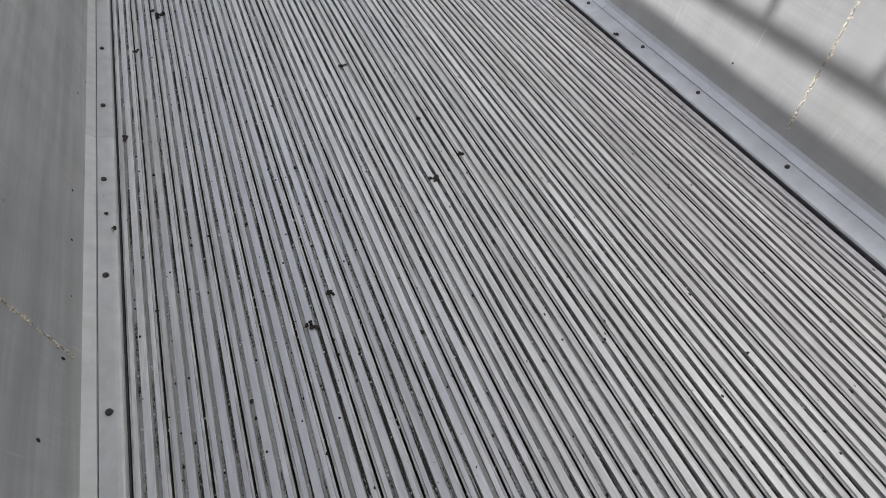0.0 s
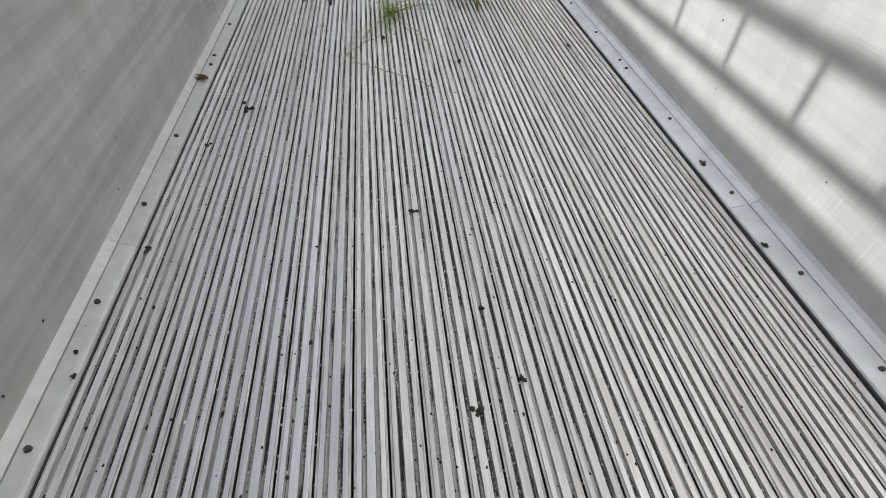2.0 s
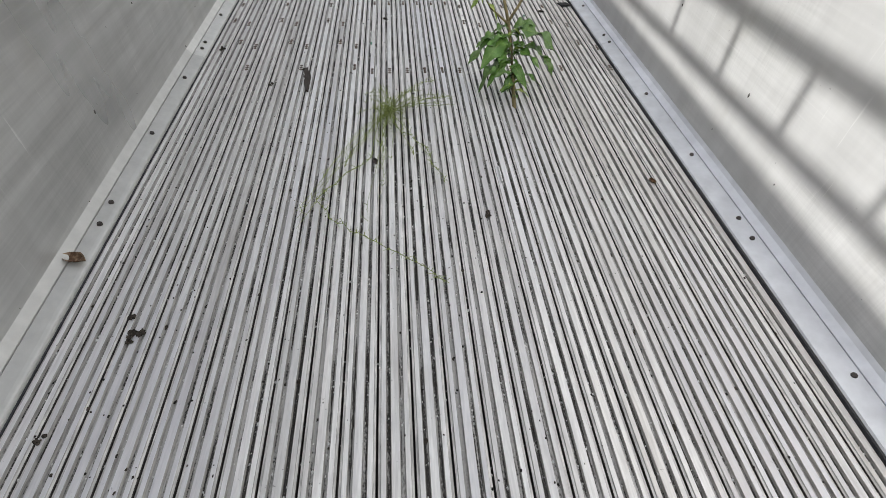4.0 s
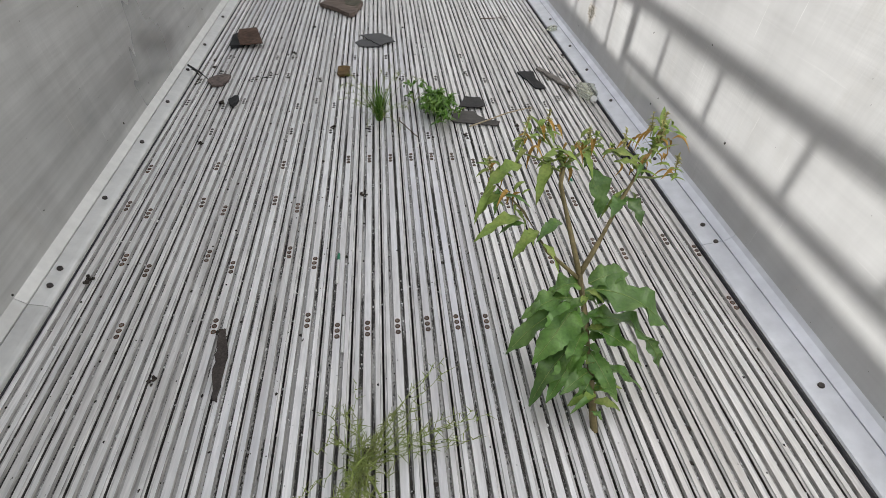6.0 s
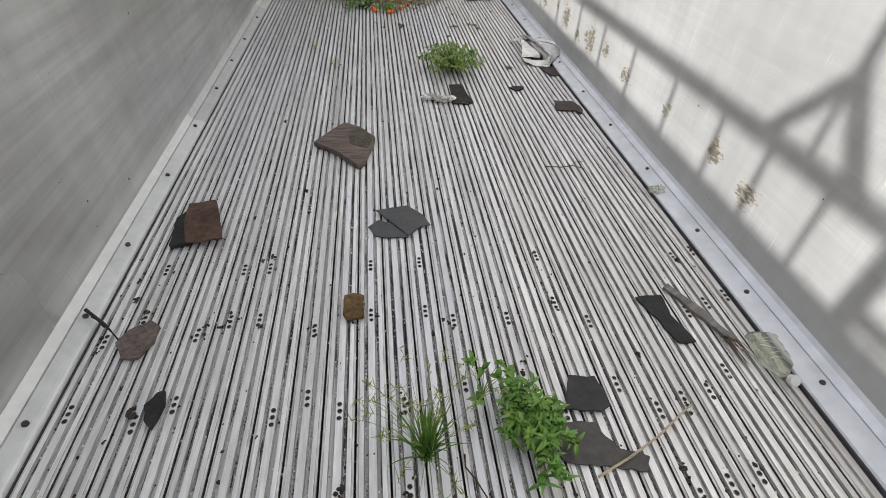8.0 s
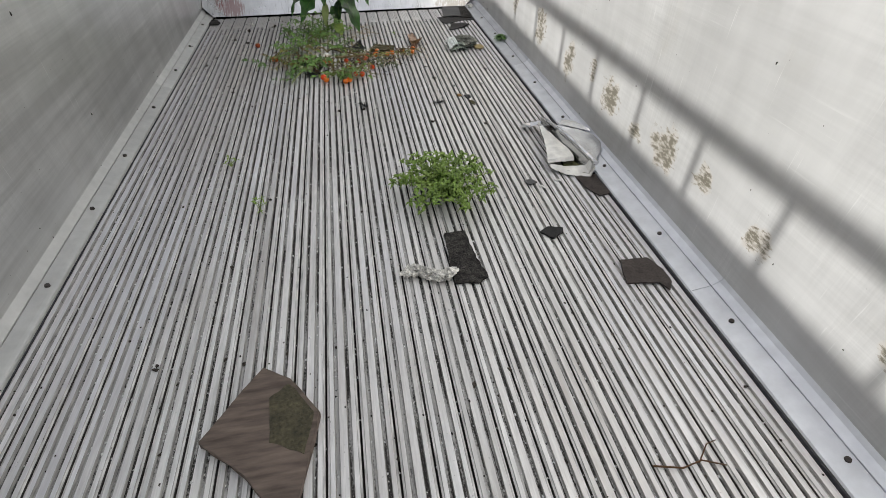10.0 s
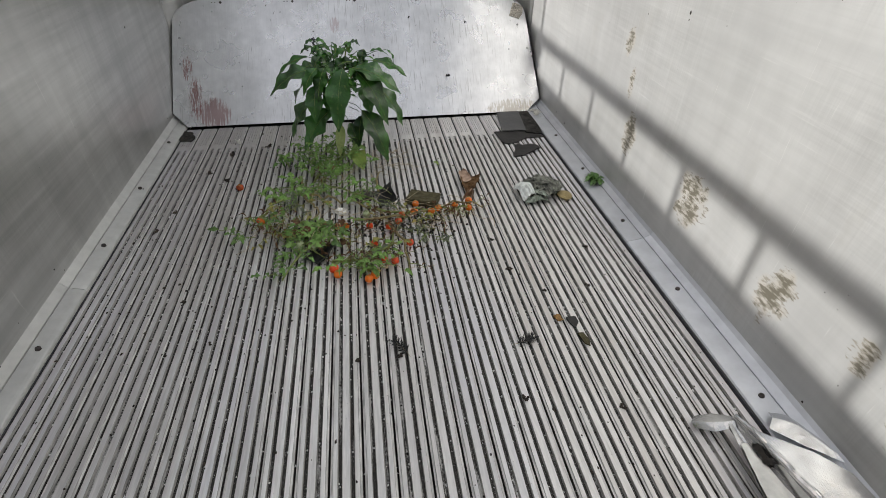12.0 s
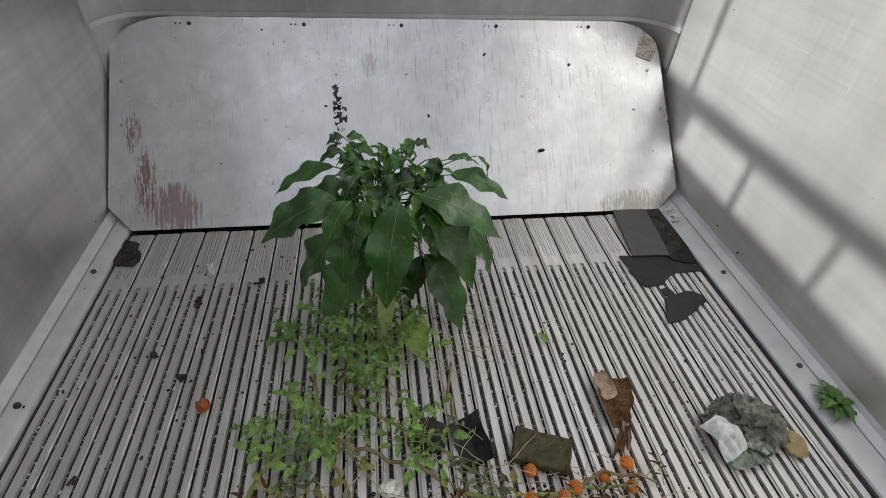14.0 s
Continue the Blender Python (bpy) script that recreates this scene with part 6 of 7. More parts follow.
leaflets([(-0.36, -0.08, 11.43, 11.64, 0.15, 62), (-0.50, -0.36, 11.24, 11.50, 0.05, 8), (-0.36, -0.10, 11.17, 11.33, 0.08, 24), (-0.46, -0.34, 11.06, 11.20, 0.05, 10), (-0.12, 0.0, 11.10, 11.22, 0.06, 8), (-0.36, -0.14, 10.74, 10.95, 0.08, 14), (-0.14, 0.06, 10.52, 10.64, 0.05, 18), (-0.10, -0.02, 11.40, 11.50, 0.06, 6)], M_TOMLEAF, 0.032, "foliage", "pale green tomato leaves")
leaflets([(-0.50, -0.38, 11.54, 11.66, 0.05, 5), (-0.42, -0.16, 10.66, 10.93, 0.07, 20), (-0.61, -0.53, 10.85, 10.94, 0.05, 8), (-0.46, -0.38, 10.52, 10.66, 0.05, 6), (-0.40, -0.12, 11.15, 11.30, 0.06, 8), (-0.34, -0.10, 11.45, 11.60, 0.08, 10)], M_WEED, 0.032, "dark_foliage", "darker green tomato leaves")
leaflets([(0.17, 0.33, 10.70, 10.80, 0.04, 10), (-0.02, 0.10, 11.02, 11.22, 0.07, 8), (-0.54, -0.34, 10.88, 11.16, 0.05, 9)], M_GREYLEAF, 0.026, "grey_foliage", "dull grey-green tomato leaves")
leaflets([(-0.50, -0.15, 11.02, 11.26, 0.05, 5), (-0.56, -0.20, 10.82, 11.02, 0.05, 10), (0.0, 0.45, 10.88, 11.0, 0.04, 5), (-0.15, 0.10, 10.52, 10.75, 0.05, 8)], M_DRYVINE, 0.026, "yellow_foliage", "withered olive yellow leaves")
leaflets([(-0.58, -0.34, 10.86, 11.02, 0.04, 18), (-0.08, 0.48, 10.88, 10.98, 0.03, 26), (-0.2, 0.15, 10.55, 10.80, 0.04, 20), (-0.40, -0.15, 10.72, 10.90, 0.04, 8), (0.42, 0.56, 10.90, 11.03, 0.04, 6), (-0.36, -0.22, 11.28, 11.36, 0.05, 8)], M_BROWN, 0.030, "dry_foliage", "shrivelled brown leaves", True)
smooth(part("long_leaf", leaf(bmesh.new(), V(-0.094, 10.585, 0.012), V(0.060, 10.715, 0.030), 0.044, 0.06, 0.5, 14, ripple=0.3), M_GREYLEAF, vine, "long grey-green withered leaf"))
for i in range(16):                     # larger leaves in the thick of the vine
    a = V(rnd.uniform(-0.42, -0.14), rnd.uniform(10.70, 10.95), rnd.uniform(0.03, 0.07))
    yaw = rnd.uniform(0, 6.283)
    b = a + Vector((math.cos(yaw), math.sin(yaw), rnd.uniform(-0.4, 0.2))) * rnd.uniform(0.05, 0.085)
    b.z = max(b.z, 0.006)
    smooth(part("large_leaf", leaf(bmesh.new(), a, b, rnd.uniform(0.028, 0.044), 0.15, 0.3, 12, 0.18, side=(rnd.uniform(-0.4, 0.4), -0.3, 1), curl=0.2, ripple=0.4), (M_WEED, M_TOMLEAF, M_WEED, M_BROWN)[i % 4], vine))
smooth(part("broad_leaf", leaf(bmesh.new(), V(-0.08, 11.56, 0.09), V(-0.04, 11.42, 0.03), 0.10, 0.12, 0.2, 12, 0.10, ripple=0.3), M_YOUNG, vine, "broad yellow-green leaf under the pepper"))
FRUIT = [(-0.546, 10.995, 0), (-0.530, 10.985, 1), (-0.038, 10.981, 2), (-0.026, 10.880, 0), (0.064, 10.861, 0), (0.114, 10.901, 0), (0.196, 10.970, 1), (0.212, 11.044, 1), (0.283, 10.968, 1), (0.321, 10.987, 1), (0.408, 11.008, 1), (0.474, 10.973, 1), (-0.138, 10.893, 1), (-0.178, 10.893, 1), (-0.009, 10.738, 0), (0.151, 10.723, 0), (-0.341, 10.766, 2), (-0.281, 10.747, 2), (0.029, 10.616, 0), (0.073, 10.601, 0), (-0.044, 10.497, 1), (-0.017, 10.516, 1), (-0.188, 10.580, 0), (-0.171, 10.543, 1), (0.135, 10.958, 0), (0.485, 11.035, 1)]
for i, (x, y, c) in enumerate(FRUIT):
    bm = bmesh.new()
    bmesh.ops.create_uvsphere(bm, u_segments=14, v_segments=9, radius=1.0)
    r = rnd.uniform(0.0165, 0.021)
    for v in bm.verts:
        f = 1 + 0.05 * math.cos(5 * math.atan2(v.co.y, v.co.x)) * (1 - abs(v.co.z))
        v.co = Vector((v.co.x * r * f, v.co.y * r * f, v.co.z * r * (0.92 if v.co.z > 0 else 1.0)))
    ob = smooth(part("tomato", bm, (M_TOMATO, M_ORANGE, M_GREENTOM)[c], vine, ("ripe red cherry tomato", "ripe orange cherry tomato", "unripe pale green cherry tomato")[c]))
    ob.location = V(x, y, r + 0.006)
    bm = bmesh.new()
    for j in range(5):
        a = j * 1.2566
        leaf(bm, (0, 0, r * 0.93), (math.cos(a) * r * 0.7, math.sin(a) * r * 0.7, r * 0.86), 0.004, 0.2, 0.2, 2)
    ob2 = part("calyx", bm, M_STEM, ob)
# a tomato that rolled off
bm = bmesh.new()
bmesh.ops.create_uvsphere(bm, u_segments=16, v_segments=10, radius=0.02)
for v in bm.verts:
    v.co.z *= 0.86
    v.co *= 1 + 0.06 * noise.noise(v.co * 70)
loose = thing("tomato", (-0.692, 11.337, 0.018), 0, "loose rotting red cherry tomato on the slats", "tomato")
smooth(part("fruit", bm, plain("rotting_tomato_skin", (0.42, 0.075, 0.02), 0.25, 0, 60, 0.5, 0.4), loose))
bm = bmesh.new()
for j in range(5):
    a = j * 1.2566
    leaf(bm, (0, 0, 0.016), (math.cos(a) * 0.013, math.sin(a) * 0.013, 0.014), 0.004, 0.2, 0.2, 2)
part("calyx", bm, M_STEM, loose)
# thin dry tendrils
bm = bmesh.new()
for i in range(150):
    x, y = rnd.choice(((-0.25, 11.35), (-0.3, 10.9), (0.1, 10.95), (-0.2, 11.1), (0.0, 10.65), (0.35, 10.97), (-0.45, 10.95), (0.03, 11.48), (0.06, 11.55), (0.30, 10.90)))
    p = V(x + rnd.gauss(0, 0.09), y + rnd.gauss(0, 0.07), rnd.uniform(0.005, 0.05))
    yaw = rnd.uniform(0, 6.283)
    pts = [p]
    for j in range(5):
        yaw += rnd.uniform(-0.5, 0.5)
        q = pts[-1] + Vector((math.cos(yaw), math.sin(yaw), rnd.uniform(-0.25, 0.25))) * rnd.uniform(0.02, 0.045)
        q.z = max(0.004, q.z)
        pts.append(q)
    tube(bm, pts, 0.0017, 0.0008, 3)
tagged(part("tendril", bm, M_STRAW, vine, "thin dry pale tendrils"), kind="stuff")
bm = bmesh.new()
wad(bm, (0, 0, 0.012), (0.034, 0.024, 0.017), 3, 2.2)
ob = tagged(part("paper_scrap", bm, M_RAG), "small crumpled white paper under the tomato vine", "paper")
ob.matrix_world = pose(-0.164, 11.043, 0.0008)
# soil under the vine
bm = bmesh.new()
for i in range(760):
    x, y = rnd.gauss(0.12, 0.16), rnd.gauss(10.91, 0.06)
    if i > 420:
        x, y = rnd.gauss(0.06, 0.16), rnd.gauss(10.80, 0.14)
    if i > 620:
        x, y = rnd.gauss(-0.25, 0.10), rnd.gauss(10.85, 0.08)
    s = rnd.choice((0.0015, 0.002, 0.003, 0.004, 0.006, 0.008))
    lump(bm, (x, y, s * 0.3), (s, s, s * 0.6), i, 1, 0.5)
tagged(part("potting_soil", bm, M_SOIL), "dark crumbly soil under the tomato vine", "soil", kind="stuff")


# ---- floor slats, last of the large pieces ----
DEPTH = 0.0110                     # depth of the grooves


def mirrored(right):
    """A closed outline from its right half, in millimetres."""
    return [(-x, z) for x, z in right[::-1]] + right


SLAT = mirrored([(10.8, 0), (11.6, -0.6), (13.2, -11), (23.2, -11), (24.6, -0.6), (25.4, 0), (36.9, 0), (38.0, -0.4), (39.6, -3.2), (45.2, -4.2), (46.2, -5.5), (46.2, -30)])
FLAT = mirrored([(36.9, 0), (38.0, -0.4), (39.6, -3.2), (45.2, -4.2), (46.2, -5.5), (46.2, -30)])
SLIT = mirrored([(6.6, 0), (6.8, -4), (8.6, -4), (8.8, 0), (18.4, 0), (18.6, -4), (20.4, -4), (20.6, 0), (36.9, 0), (38.0, -0.4), (39.6, -3.2), (45.2, -4.2), (46.2, -5.5), (46.2, -30)])


def dull_metal(name, color):
    k = Mat(name, color, 0.75, 0.1)
    n = k.noise(30, (4, 0.5, 4), 4)
    k.value(k.ramp(n, 0.3, 0.7, 0.6, 1.45))
    return k.done()


def dark_sides(bm):
    """Gives a slat's upright flanks, gap walls and ledges their darker materials."""
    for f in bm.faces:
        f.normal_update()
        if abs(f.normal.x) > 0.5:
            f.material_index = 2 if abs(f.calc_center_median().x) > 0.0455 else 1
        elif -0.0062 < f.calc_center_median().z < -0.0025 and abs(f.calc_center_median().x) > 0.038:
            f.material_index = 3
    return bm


# upright groove flanks are darker than the slat tops
M_SIDE = dull_metal("darker_slat_side", (0.43, 0.42, 0.40))
# the ledges' grey shading is put into this colour
M_LEDGE = dull_metal("shaded_slat_ledge", (0.58, 0.57, 0.55))
# near-black gap walls: the shade between slats is in the colour
M_GAP = plain("shaded_gap", (0.07, 0.064, 0.058), 0.95, 0, 120, 0.5)


def shared_mesh(name, bm, mat):
    me = bpy.data.meshes.new(name)
    bm.to_mesh(me)
    bm.free()
    me.materials.append(mat)
    return me


SPLIT, SLITS = 11.86, 11.915         # where the grooves close, and where the thin slits begin


def drawn(outline, y0, y1):
    return dark_sides(extrude_y(bmesh.new(), [(x / 1000, z / 1000) for x, z in outline], y0, y1))


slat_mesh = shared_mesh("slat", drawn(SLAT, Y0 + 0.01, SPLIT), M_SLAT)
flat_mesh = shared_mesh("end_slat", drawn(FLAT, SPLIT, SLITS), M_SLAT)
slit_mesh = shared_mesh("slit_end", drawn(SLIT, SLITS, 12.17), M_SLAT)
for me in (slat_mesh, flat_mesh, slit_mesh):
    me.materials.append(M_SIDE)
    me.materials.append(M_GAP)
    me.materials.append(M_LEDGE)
M_SOCKET = plain("bolt_socket", (0.17, 0.15, 0.13), 0.5, 0.5, 60, 0.3)
M_RIM = plain("worn_bolt_rim", (0.42, 0.40, 0.38), 0.5, 0.4, 90, 0.6)
# near-black core: the shade of an open socket hole as colour
M_HOLE = plain("shaded_socket", (0.030, 0.026, 0.022), 0.9, 0, 150, 0.4)


def bolt_head(name, levels, rim, core):
    """A round head through rings of radius and height; the innermost ring and cap take the core material."""
    bm = bmesh.new()
    rings = [[bm.verts.new((math.cos(math.pi * i / 6) * r, math.sin(math.pi * i / 6) * r, z)) for i in range(12)] for r, z in levels]
    for n, (a, b) in enumerate(zip(rings, rings[1:])):
        for i in range(12):
            f = bm.faces.new((a[i], a[(i + 1) % 12], b[(i + 1) % 12], b[i]))
            f.material_index = 1 if n == len(rings) - 2 else 0
    bm.faces.new(rings[-1]).material_index = 1
    bmesh.ops.recalc_face_normals(bm, faces=bm.faces)
    me = shared_mesh(name, bm, rim)
    me.materials.append(core)
    return me


rusty_bolt = bolt_head("rusty_bolt", ((0.0085, -0.001), (0.0081, 0.0013), (0.0052, 0.0015), (0.0034, 0.0004)), M_RUST, M_SOCKET)
worn_bolt = bolt_head("worn_bolt", ((0.0086, -0.001), (0.0082, 0.0008), (0.0066, 0.0009), (0.0060, 0.0002)), M_RIM, M_HOLE)
SECOND = {-10: 6.45, -9: 6.79, -8: 6.13, -7: 6.45, -6: 6.77, -5: 6.77, -4: 6.12, -3: 6.44, -2: 6.12, -1: 6.76, 0: 6.12, 1: 6.76, 2: 6.44, 3: 6.04, 4: 6.44, 5: 6.03, 6: 6.76, 7: 6.40, 8: 6.03, 9: 6.06, 10: 6.08, 11: 6.41, 12: 6.71, 13: 6.75}
for k in range(-10, 14):
    x = FIRST + PITCH * k
    s = new("slat", slat_mesh)
    s.parent = floor
    s.location = (x, random.uniform(-0.004, 0.004), random.uniform(-0.0008, 0.0008))
    for name, me in (("end_slat", flat_mesh), ("slit_end", slit_mesh)):
        e = new(name, me)
        e.parent, e.location = floor, s.location
    if -1 <= k <= 4:
        rows = [4.86, 5.85]
    else:
        base = {1: 4.92, 0: 5.25, 2: 5.57}[k % 3]
        base -= 0.045 if k > 4 else 0.012
        rows = [base, base + 0.265]
    rows += [SECOND[k], SECOND[k] + 0.265]
    for y in rows:
        for d in (-0.023, 0, 0.023):
            b = new("bolt", rusty_bolt if y < 6.0 else worn_bolt)
            b.parent, b.location = s, (random.uniform(-0.001, 0.001), y + d, 0.0005)

# ---- grit and dirt on the slats ----
rnd = random.Random(99)


M_CLOD = plain("clod_soil", (0.055, 0.045, 0.036), 0.95, 0, 160, 0.7, 1.0, 0.004)


def clods(name, spots, mat, label, sunk=0.0):
    bm = bmesh.new()
    for i, (x, y, s) in enumerate(spots):
        s *= 0.8
        for j in range(7 if s > 0.008 else 1):
            if s > 0.008:
                e = s * rnd.uniform(0.3, 0.62)
                lump(bm, (x + rnd.gauss(0, 0.45) * s, y + rnd.gauss(0, 0.5) * s, e * 0.4 + (0.02 if abs(x) > 1.155 else 0.0) + (e * 0.5 if j > 4 else 0)), (e * rnd.uniform(0.6, 1), e * rnd.uniform(0.6, 1.1), e * 0.6), i + j * 7, 2, 0.9, 2.0)
                continue
            lump(bm, (x + rnd.uniform(-0.5, 0.5) * s * j, y + rnd.uniform(-0.6, 0.6) * s * j, s * 0.35 + (0.02 if abs(x) > 1.155 else 0.0)), (s * rnd.uniform(0.6, 1), s * rnd.uniform(0.7, 1.3), s * 0.42), i + j * 7, 2 if s > 0.009 else 1, 1.3, 2.6)
    bmesh.ops.translate(bm, vec=(0, 0, -sunk), verts=bm.verts)
    return tagged(part(name, bm, mat), label, "dirt", kind="stuff")


spots = [(-1.196, 1.745, 0.012), (-1.172, 1.66, 0.014), (-1.21, 1.84, 0.008), (-0.152, 2.314, 0.018), (0.041, 1.80, 0.014), (0.114, 1.528, 0.016), (-0.035, 1.441, 0.018), (-0.54, 1.107, 0.018), (-0.625, 1.014, 0.022), (-0.52, 2.144, 0.010), (-0.519, 1.723, 0.012), (1.185, 2.50, 0.020), (1.165, 1.98, 0.016), (-1.134, 2.184, 0.016), (-1.059, 2.863, 0.014),
         (-0.938, 3.151, 0.012), (0.234, 3.665, 0.020), (-0.922, 3.173, 0.026), (-0.95, 3.24, 0.016), (-0.755, 4.716, 0.018), (-0.60, 4.88, 0.016), (-0.165, 5.574, 0.016), (-0.303, 6.729, 0.010), (0.893, 5.699, 0.022), (-0.932, 6.022, 0.014), (-1.104, 5.145, 0.024), (-0.139, 4.45, 0.016)]
spots += [(-0.54, 7.57, 0.014), (0.09, 7.55, 0.012), (-0.10, 10.09, 0.018), (0.05, 10.09, 0.014), (0.535, 10.725, 0.014), (0.67, 10.35, 0.012), (-0.774, 10.48, 0.013), (-1.02, 11.0, 0.016), (-0.78, 11.45, 0.018), (-0.98, 11.15, 0.014), (-0.62, 11.85, 0.012), (0.74, 9.78, 0.014), (0.44, 9.85, 0.018),
         (0.52, 9.80, 0.010), (0.56, 10.5, 0.014), (0.86, 10.35, 0.012), (0.95, 10.6, 0.016), (-0.44, 9.2, 0.010), (-0.72, 8.3, 0.014), (-0.55, 8.75, 0.010), (1.10, 7.9, 0.010), (-0.62, 7.1, 0.014), (-0.98, 6.35, 0.010), (-1.08, 6.9, 0.018), (-1.1, 7.0, 0.012), (0.62, 6.12, 0.018), (0.66, 6.5, 0.014), (-0.80, 11.765, 0.024), (-0.89, 11.545, 0.020), (-0.60, 11.855, 0.020), (-0.93, 6.44, 0.020), (-0.945, 6.03, 0.016)]
for i in range(90):
    y = rnd.uniform(0.9, 2.3)
    spots.append((1.236 + rnd.uniform(-0.012, 0.01), y, rnd.uniform(0.003, 0.008)))
for i in range(110):
    spots.append((rnd.gauss(-0.75, 0.3), rnd.uniform(10.2, 12.15), rnd.uniform(0.003, 0.009)))
for k, y in SECOND.items():                 # dirt caught round the bolts
    for d in (0.0, 0.265):
        if rnd.random() < 0.55:
            for j in range(rnd.randrange(2, 5)):
                spots.append((FIRST + PITCH * k + rnd.gauss(0, 0.014), y + d + rnd.gauss(0, 0.03), rnd.uniform(0.005, 0.0115)))
for i in range(260):
    spots.append((rnd.uniform(-1.14, 1.15), rnd.uniform(0.0, 12.1), rnd.choice([0.003, 0.003, 0.004, 0.005, 0.006])))
clods("dirt_clods", spots, M_CLOD, "scattered black clods of dirt on the slats")
caught = [(FIRST + PITCH * rnd.randrange(-10, 14) + rnd.choice((-0.0182, 0.0182, 0.0486)) + rnd.uniform(-0.002, 0.002), rnd.uniform(0.0, 11.8), rnd.choice((0.005, 0.006, 0.007, 0.0095))) for i in range(620)]
clods("groove_clods", caught, M_CLOD, "black clods of dirt caught in the floor grooves", DEPTH - 0.003)

def packed():
    k = Mat("packed_dirt", (0.045, 0.04, 0.035), 0.95)
    n = k.noise(420, (1, 0.8, 1), 2)
    k.value(k.ramp(n, 0.35, 0.65, 0.3, 2.2))
    k.tint(k.ramp(k.noise(520, detail=1), 0.66, 0.70, 0, 0.8), (0.5, 0.48, 0.44))
    k.bump(n, 1.0, 0.002)
    return k.done()


M_PACKED = packed()
# dirt packed in the grooves, in broken runs
GROOVES = (-0.0182, 0.0182)
verts, faces = [], []


def run(x, y0, y1, w, z0, z1, uneven=0.0012, ragged=True):
    n = max(2, int((y1 - y0) / (0.016 if y1 - y0 < 3 else 0.1)))
    first = len(verts)
    for i in range(n + 1):
        y = y0 + (y1 - y0) * i / n
        taper = 0.05 + 0.95 * max(0.0, math.sin(math.pi * i / n)) ** 0.6
        a, b = -w * taper * rnd.uniform(0.25, 1), w * taper * rnd.uniform(0.25, 1)
        if not ragged:
            a, b = -w, w
        h = z1 + rnd.uniform(-uneven, uneven)
        verts.extend(((x + a, y, z0), (x + a * (0.6 if ragged else 0.98), y, h), (x + b * (0.6 if ragged else 0.98), y, h), (x + b, y, z0)))
    for i in range(n):
        p = first + 4 * i
        for j in range(3):
            faces.append((p + j, p + j + 1, p + j + 5, p + j + 4))


# a grey film along every groove bottom; its tone stands for the shade there
def shaded_groove():
    """Groove-bottom shade as a greyed metal colour, with long ragged runs of black dirt."""
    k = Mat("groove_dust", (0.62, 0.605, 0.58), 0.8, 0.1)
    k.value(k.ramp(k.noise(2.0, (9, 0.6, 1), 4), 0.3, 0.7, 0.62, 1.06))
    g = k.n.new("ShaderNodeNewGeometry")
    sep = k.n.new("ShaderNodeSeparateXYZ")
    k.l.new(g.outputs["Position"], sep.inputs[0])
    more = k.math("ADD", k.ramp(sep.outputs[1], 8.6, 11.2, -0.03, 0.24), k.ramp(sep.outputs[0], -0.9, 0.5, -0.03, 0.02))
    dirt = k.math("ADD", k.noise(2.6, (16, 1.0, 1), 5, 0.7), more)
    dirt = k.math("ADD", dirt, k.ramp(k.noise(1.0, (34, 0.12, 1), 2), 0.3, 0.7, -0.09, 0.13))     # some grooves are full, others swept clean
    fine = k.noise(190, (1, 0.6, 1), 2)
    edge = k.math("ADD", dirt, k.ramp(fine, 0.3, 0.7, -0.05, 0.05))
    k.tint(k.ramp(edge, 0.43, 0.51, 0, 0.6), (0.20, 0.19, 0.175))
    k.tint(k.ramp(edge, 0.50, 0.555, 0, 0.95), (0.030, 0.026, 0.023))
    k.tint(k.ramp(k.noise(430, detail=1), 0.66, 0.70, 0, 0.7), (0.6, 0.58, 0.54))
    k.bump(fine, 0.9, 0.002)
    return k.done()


M_SHADE_DIRT = shaded_groove()
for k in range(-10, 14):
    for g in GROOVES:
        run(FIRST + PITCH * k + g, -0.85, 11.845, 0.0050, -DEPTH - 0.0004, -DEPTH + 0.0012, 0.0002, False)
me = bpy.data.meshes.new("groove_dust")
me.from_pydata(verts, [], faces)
me.materials.append(M_SHADE_DIRT)
tagged(new("groove_dust", me), "grey shade tone with black dirt along the floor grooves", "dust", kind="stuff")
verts, faces = [], []
for k in range(-10, 14):
    cx = FIRST + PITCH * k
    for g in GROOVES:
        y = -0.6
        while y < 11.75:
            d = noise.noise((k * 0.37 + g * 20, y * 0.45, 2.0)) + 0.12 * (k - 1) / 8 + max(0, y - 9.0) * 0.10
            ln = rnd.uniform(0.05, 0.3) * (1.6 if d > 0.05 else 0.7)
            if rnd.random() < 0.14 + 0.5 * d:
                wide = 0.0052 if rnd.random() < 0.25 + d else rnd.uniform(0.0018, 0.003)
                side = 0 if wide > 0.005 else rnd.choice((-0.0025, 0.0025))
                run(cx + g + side, y, min(11.84, y + ln), wide, -DEPTH - 0.0004, -DEPTH + 0.0022 + max(0, rnd.uniform(-0.001, 0.002)))
            y += ln + rnd.uniform(-0.01, 0.10)
    y = -0.6
    while y < 11.85:
        ln = rnd.uniform(0.1, 0.5)
        if rnd.random() < 0.15:
            run(cx + PITCH / 2, y, y + ln, 0.0022, -0.03, -0.012)
        y += ln + rnd.uniform(0.02, 0.3)
me = bpy.data.meshes.new("groove_dirt")
me.from_pydata(verts, [], faces)
me.materials.append(M_PACKED)
tagged(new("groove_dirt", me), "dark dirt packed along the floor grooves", "dirt", kind="stuff")

M_PALEGRIT = plain("pale_grit", (0.86, 0.86, 0.84), 0.4)
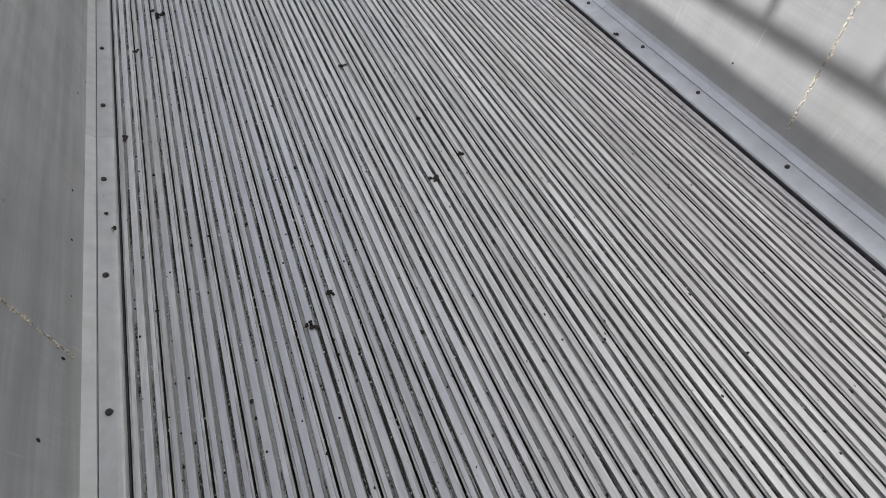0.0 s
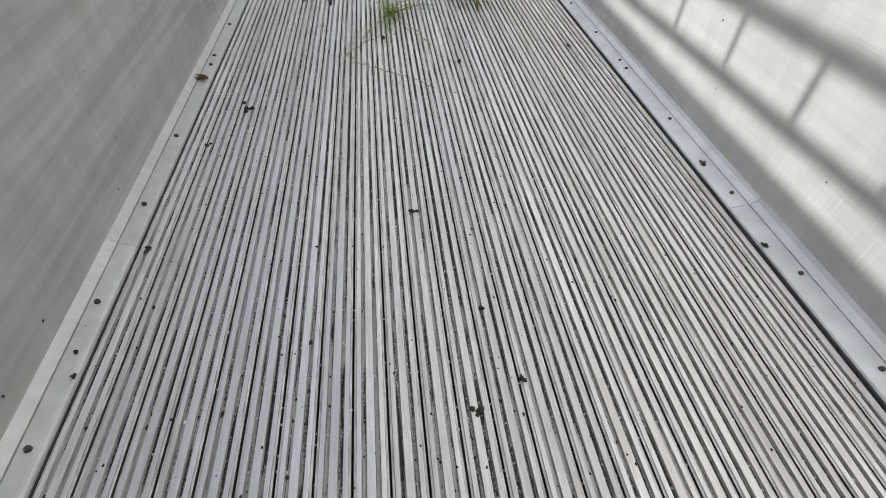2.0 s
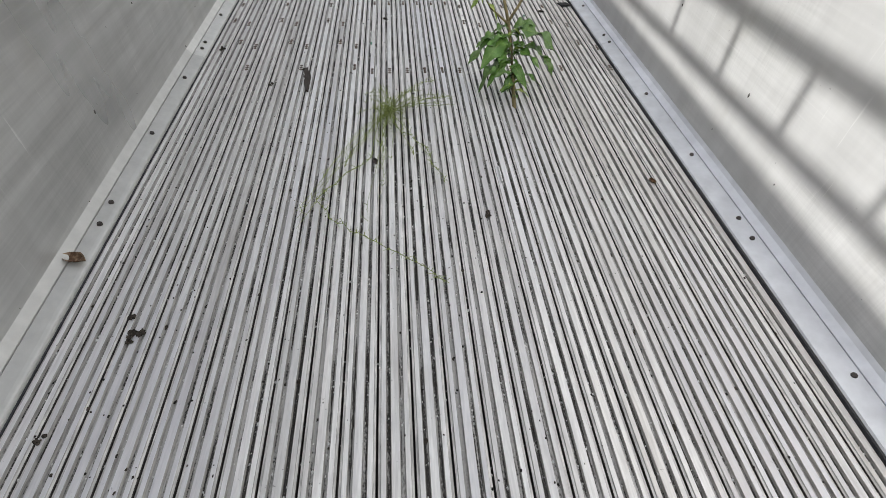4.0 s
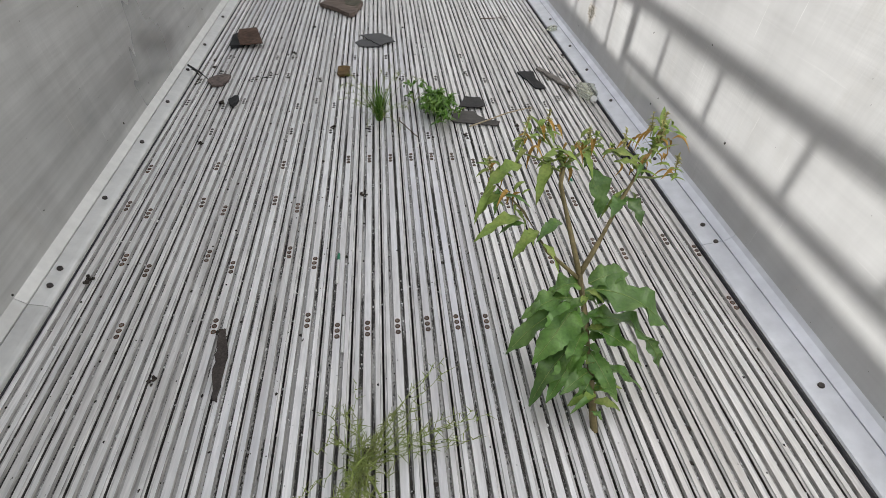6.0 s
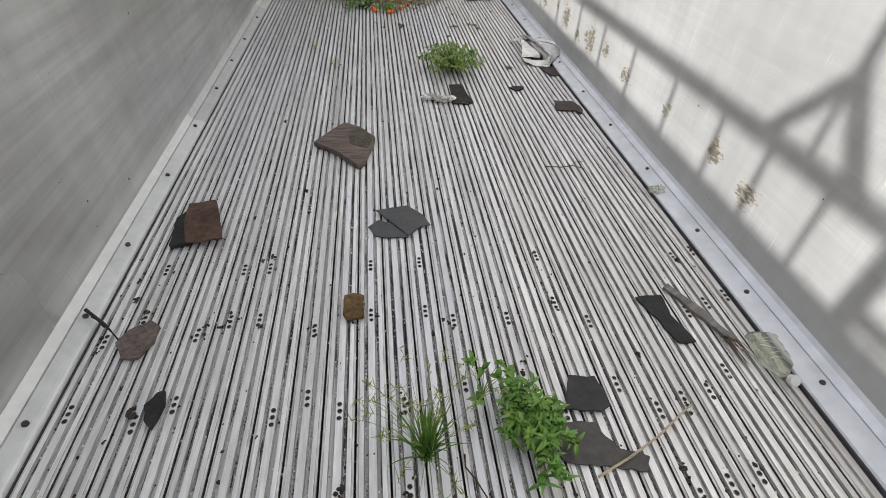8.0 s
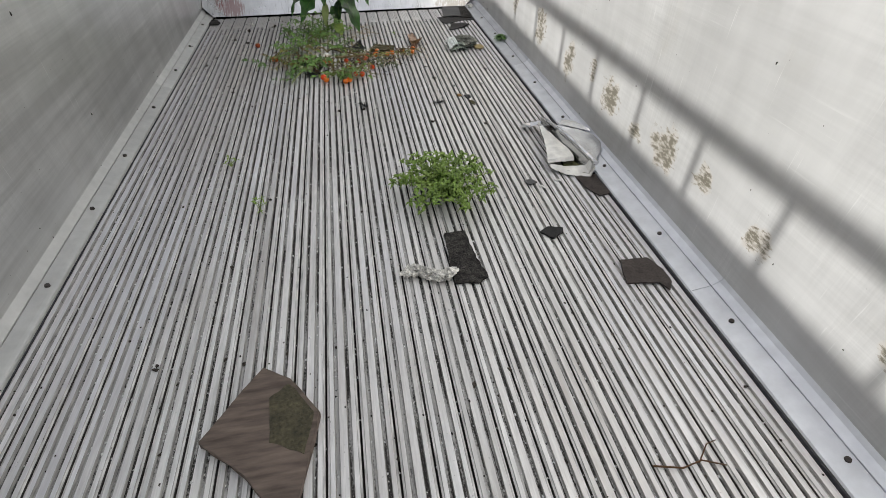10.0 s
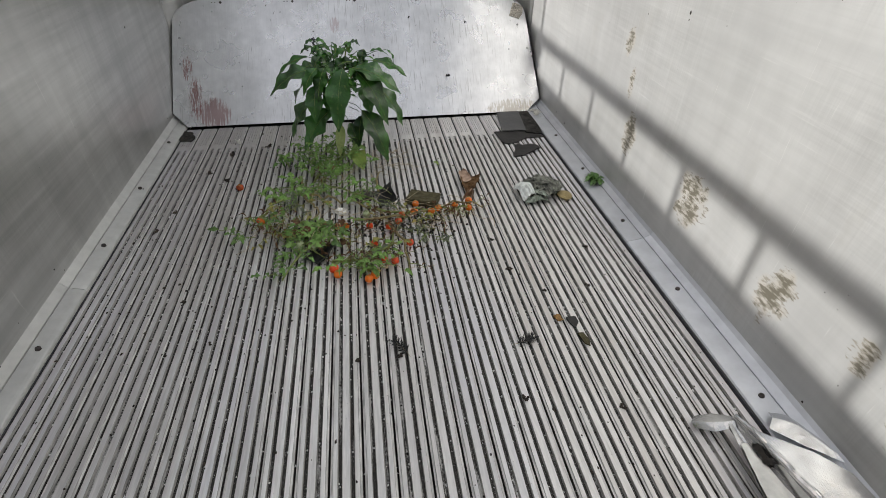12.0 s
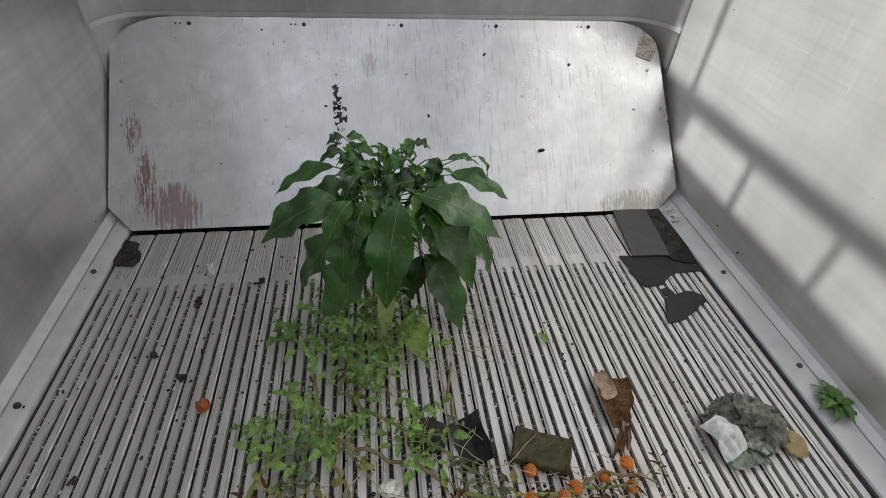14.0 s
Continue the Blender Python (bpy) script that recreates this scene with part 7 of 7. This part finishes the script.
# pale and dark grains lying in the grooves
for name, mat, count, lo, hi, label in (("pale_flakes", M_PALEGRIT, 160, 0.003, 0.006, "pale flakes scattered on the slats"), ("pale_grit", M_PALEGRIT, 9500, 0.0016, 0.0046, "pale grains of grit along the grooves"), ("dark_grit", M_SOIL, 4200, 0.0015, 0.0052, "dark grains of grit on the slats")):
    verts, faces = [], []
    for i in range(count):
        k = rnd.randrange(-10, 14)
        x = FIRST + PITCH * k + rnd.choice((-0.0182, 0.0182, -0.0182, 0.0182, 0.0486)) + rnd.uniform(-0.004, 0.004)
        base = -DEPTH + 0.0014
        if (name == "dark_grit" and rnd.random() < 0.35) or name == "pale_flakes":
            x, base = rnd.uniform(-1.14, 1.15), 0.0
        y, s = rnd.uniform(-0.2, 11.8) if i % 4 else rnd.uniform(10.2, 11.84), rnd.uniform(lo, hi)
        p = len(verts)
        a = rnd.uniform(0, 6.28)
        for j in range(4):
            verts.append((x + math.cos(a + j * 1.57) * s * rnd.uniform(0.6, 1), y + math.sin(a + j * 1.57) * s * rnd.uniform(0.7, 1.6), base))
        verts.append((x, y, base + s * rnd.uniform(0.8, 1.4)))
        faces.extend((p + j, p + (j + 1) % 4, p + 4) for j in range(4))
    me = bpy.data.meshes.new(name)
    me.from_pydata(verts, [], faces)
    me.materials.append(mat)
    tagged(new(name, me), label, "grit", kind="stuff")

# dark flecks stuck on the walls
spots = [(1.92, 0.533), (1.786, 0.128), (1.553, 0.123), (1.329, 0.116), (1.224, 0.503), (0.865, 0.367), (0.85, 0.215)] + [(rnd.uniform(0.3, 12.4), 0.06 + 1.2 * rnd.random() ** 2) for i in range(60)]
for name, x, label in (("wall_flecks", -1.2495, "black flecks of dirt on the shaded wall"), ("wall_dirt", 1.2645, "black flecks of dirt on the sunlit wall")):
    bm = bmesh.new()
    for i, (y, z) in enumerate(spots if x < 0 else [(rnd.uniform(0.3, 12.4), 0.06 + 1.3 * rnd.random() ** 1.5) for j in range(60)]):
        r = rnd.choice((0.002, 0.003, 0.003, 0.004, 0.0055))
        lump(bm, (x, y, z), (0.002, r, r * rnd.uniform(0.8, 1.8)), i, 1, 0.7)
    tagged(part(name, bm, M_SOIL), label, "dirt", kind="stuff")

# pale mortar crust in the front corner
bm = bmesh.new()
for i in range(70):
    r = rnd.uniform(0.003, 0.011)
    lump(bm, (1.195 + rnd.gauss(0, 0.018), 12.12 + rnd.gauss(0, 0.03), 0.026 + r * 0.3), (r, r * 1.2, r * 0.6), i, 1, 0.8)
tagged(part("mortar_crust", bm, plain("mortar", (0.55, 0.54, 0.50), 0.9)), "pale mortar crumbs in the front corner", "dirt", kind="stuff")
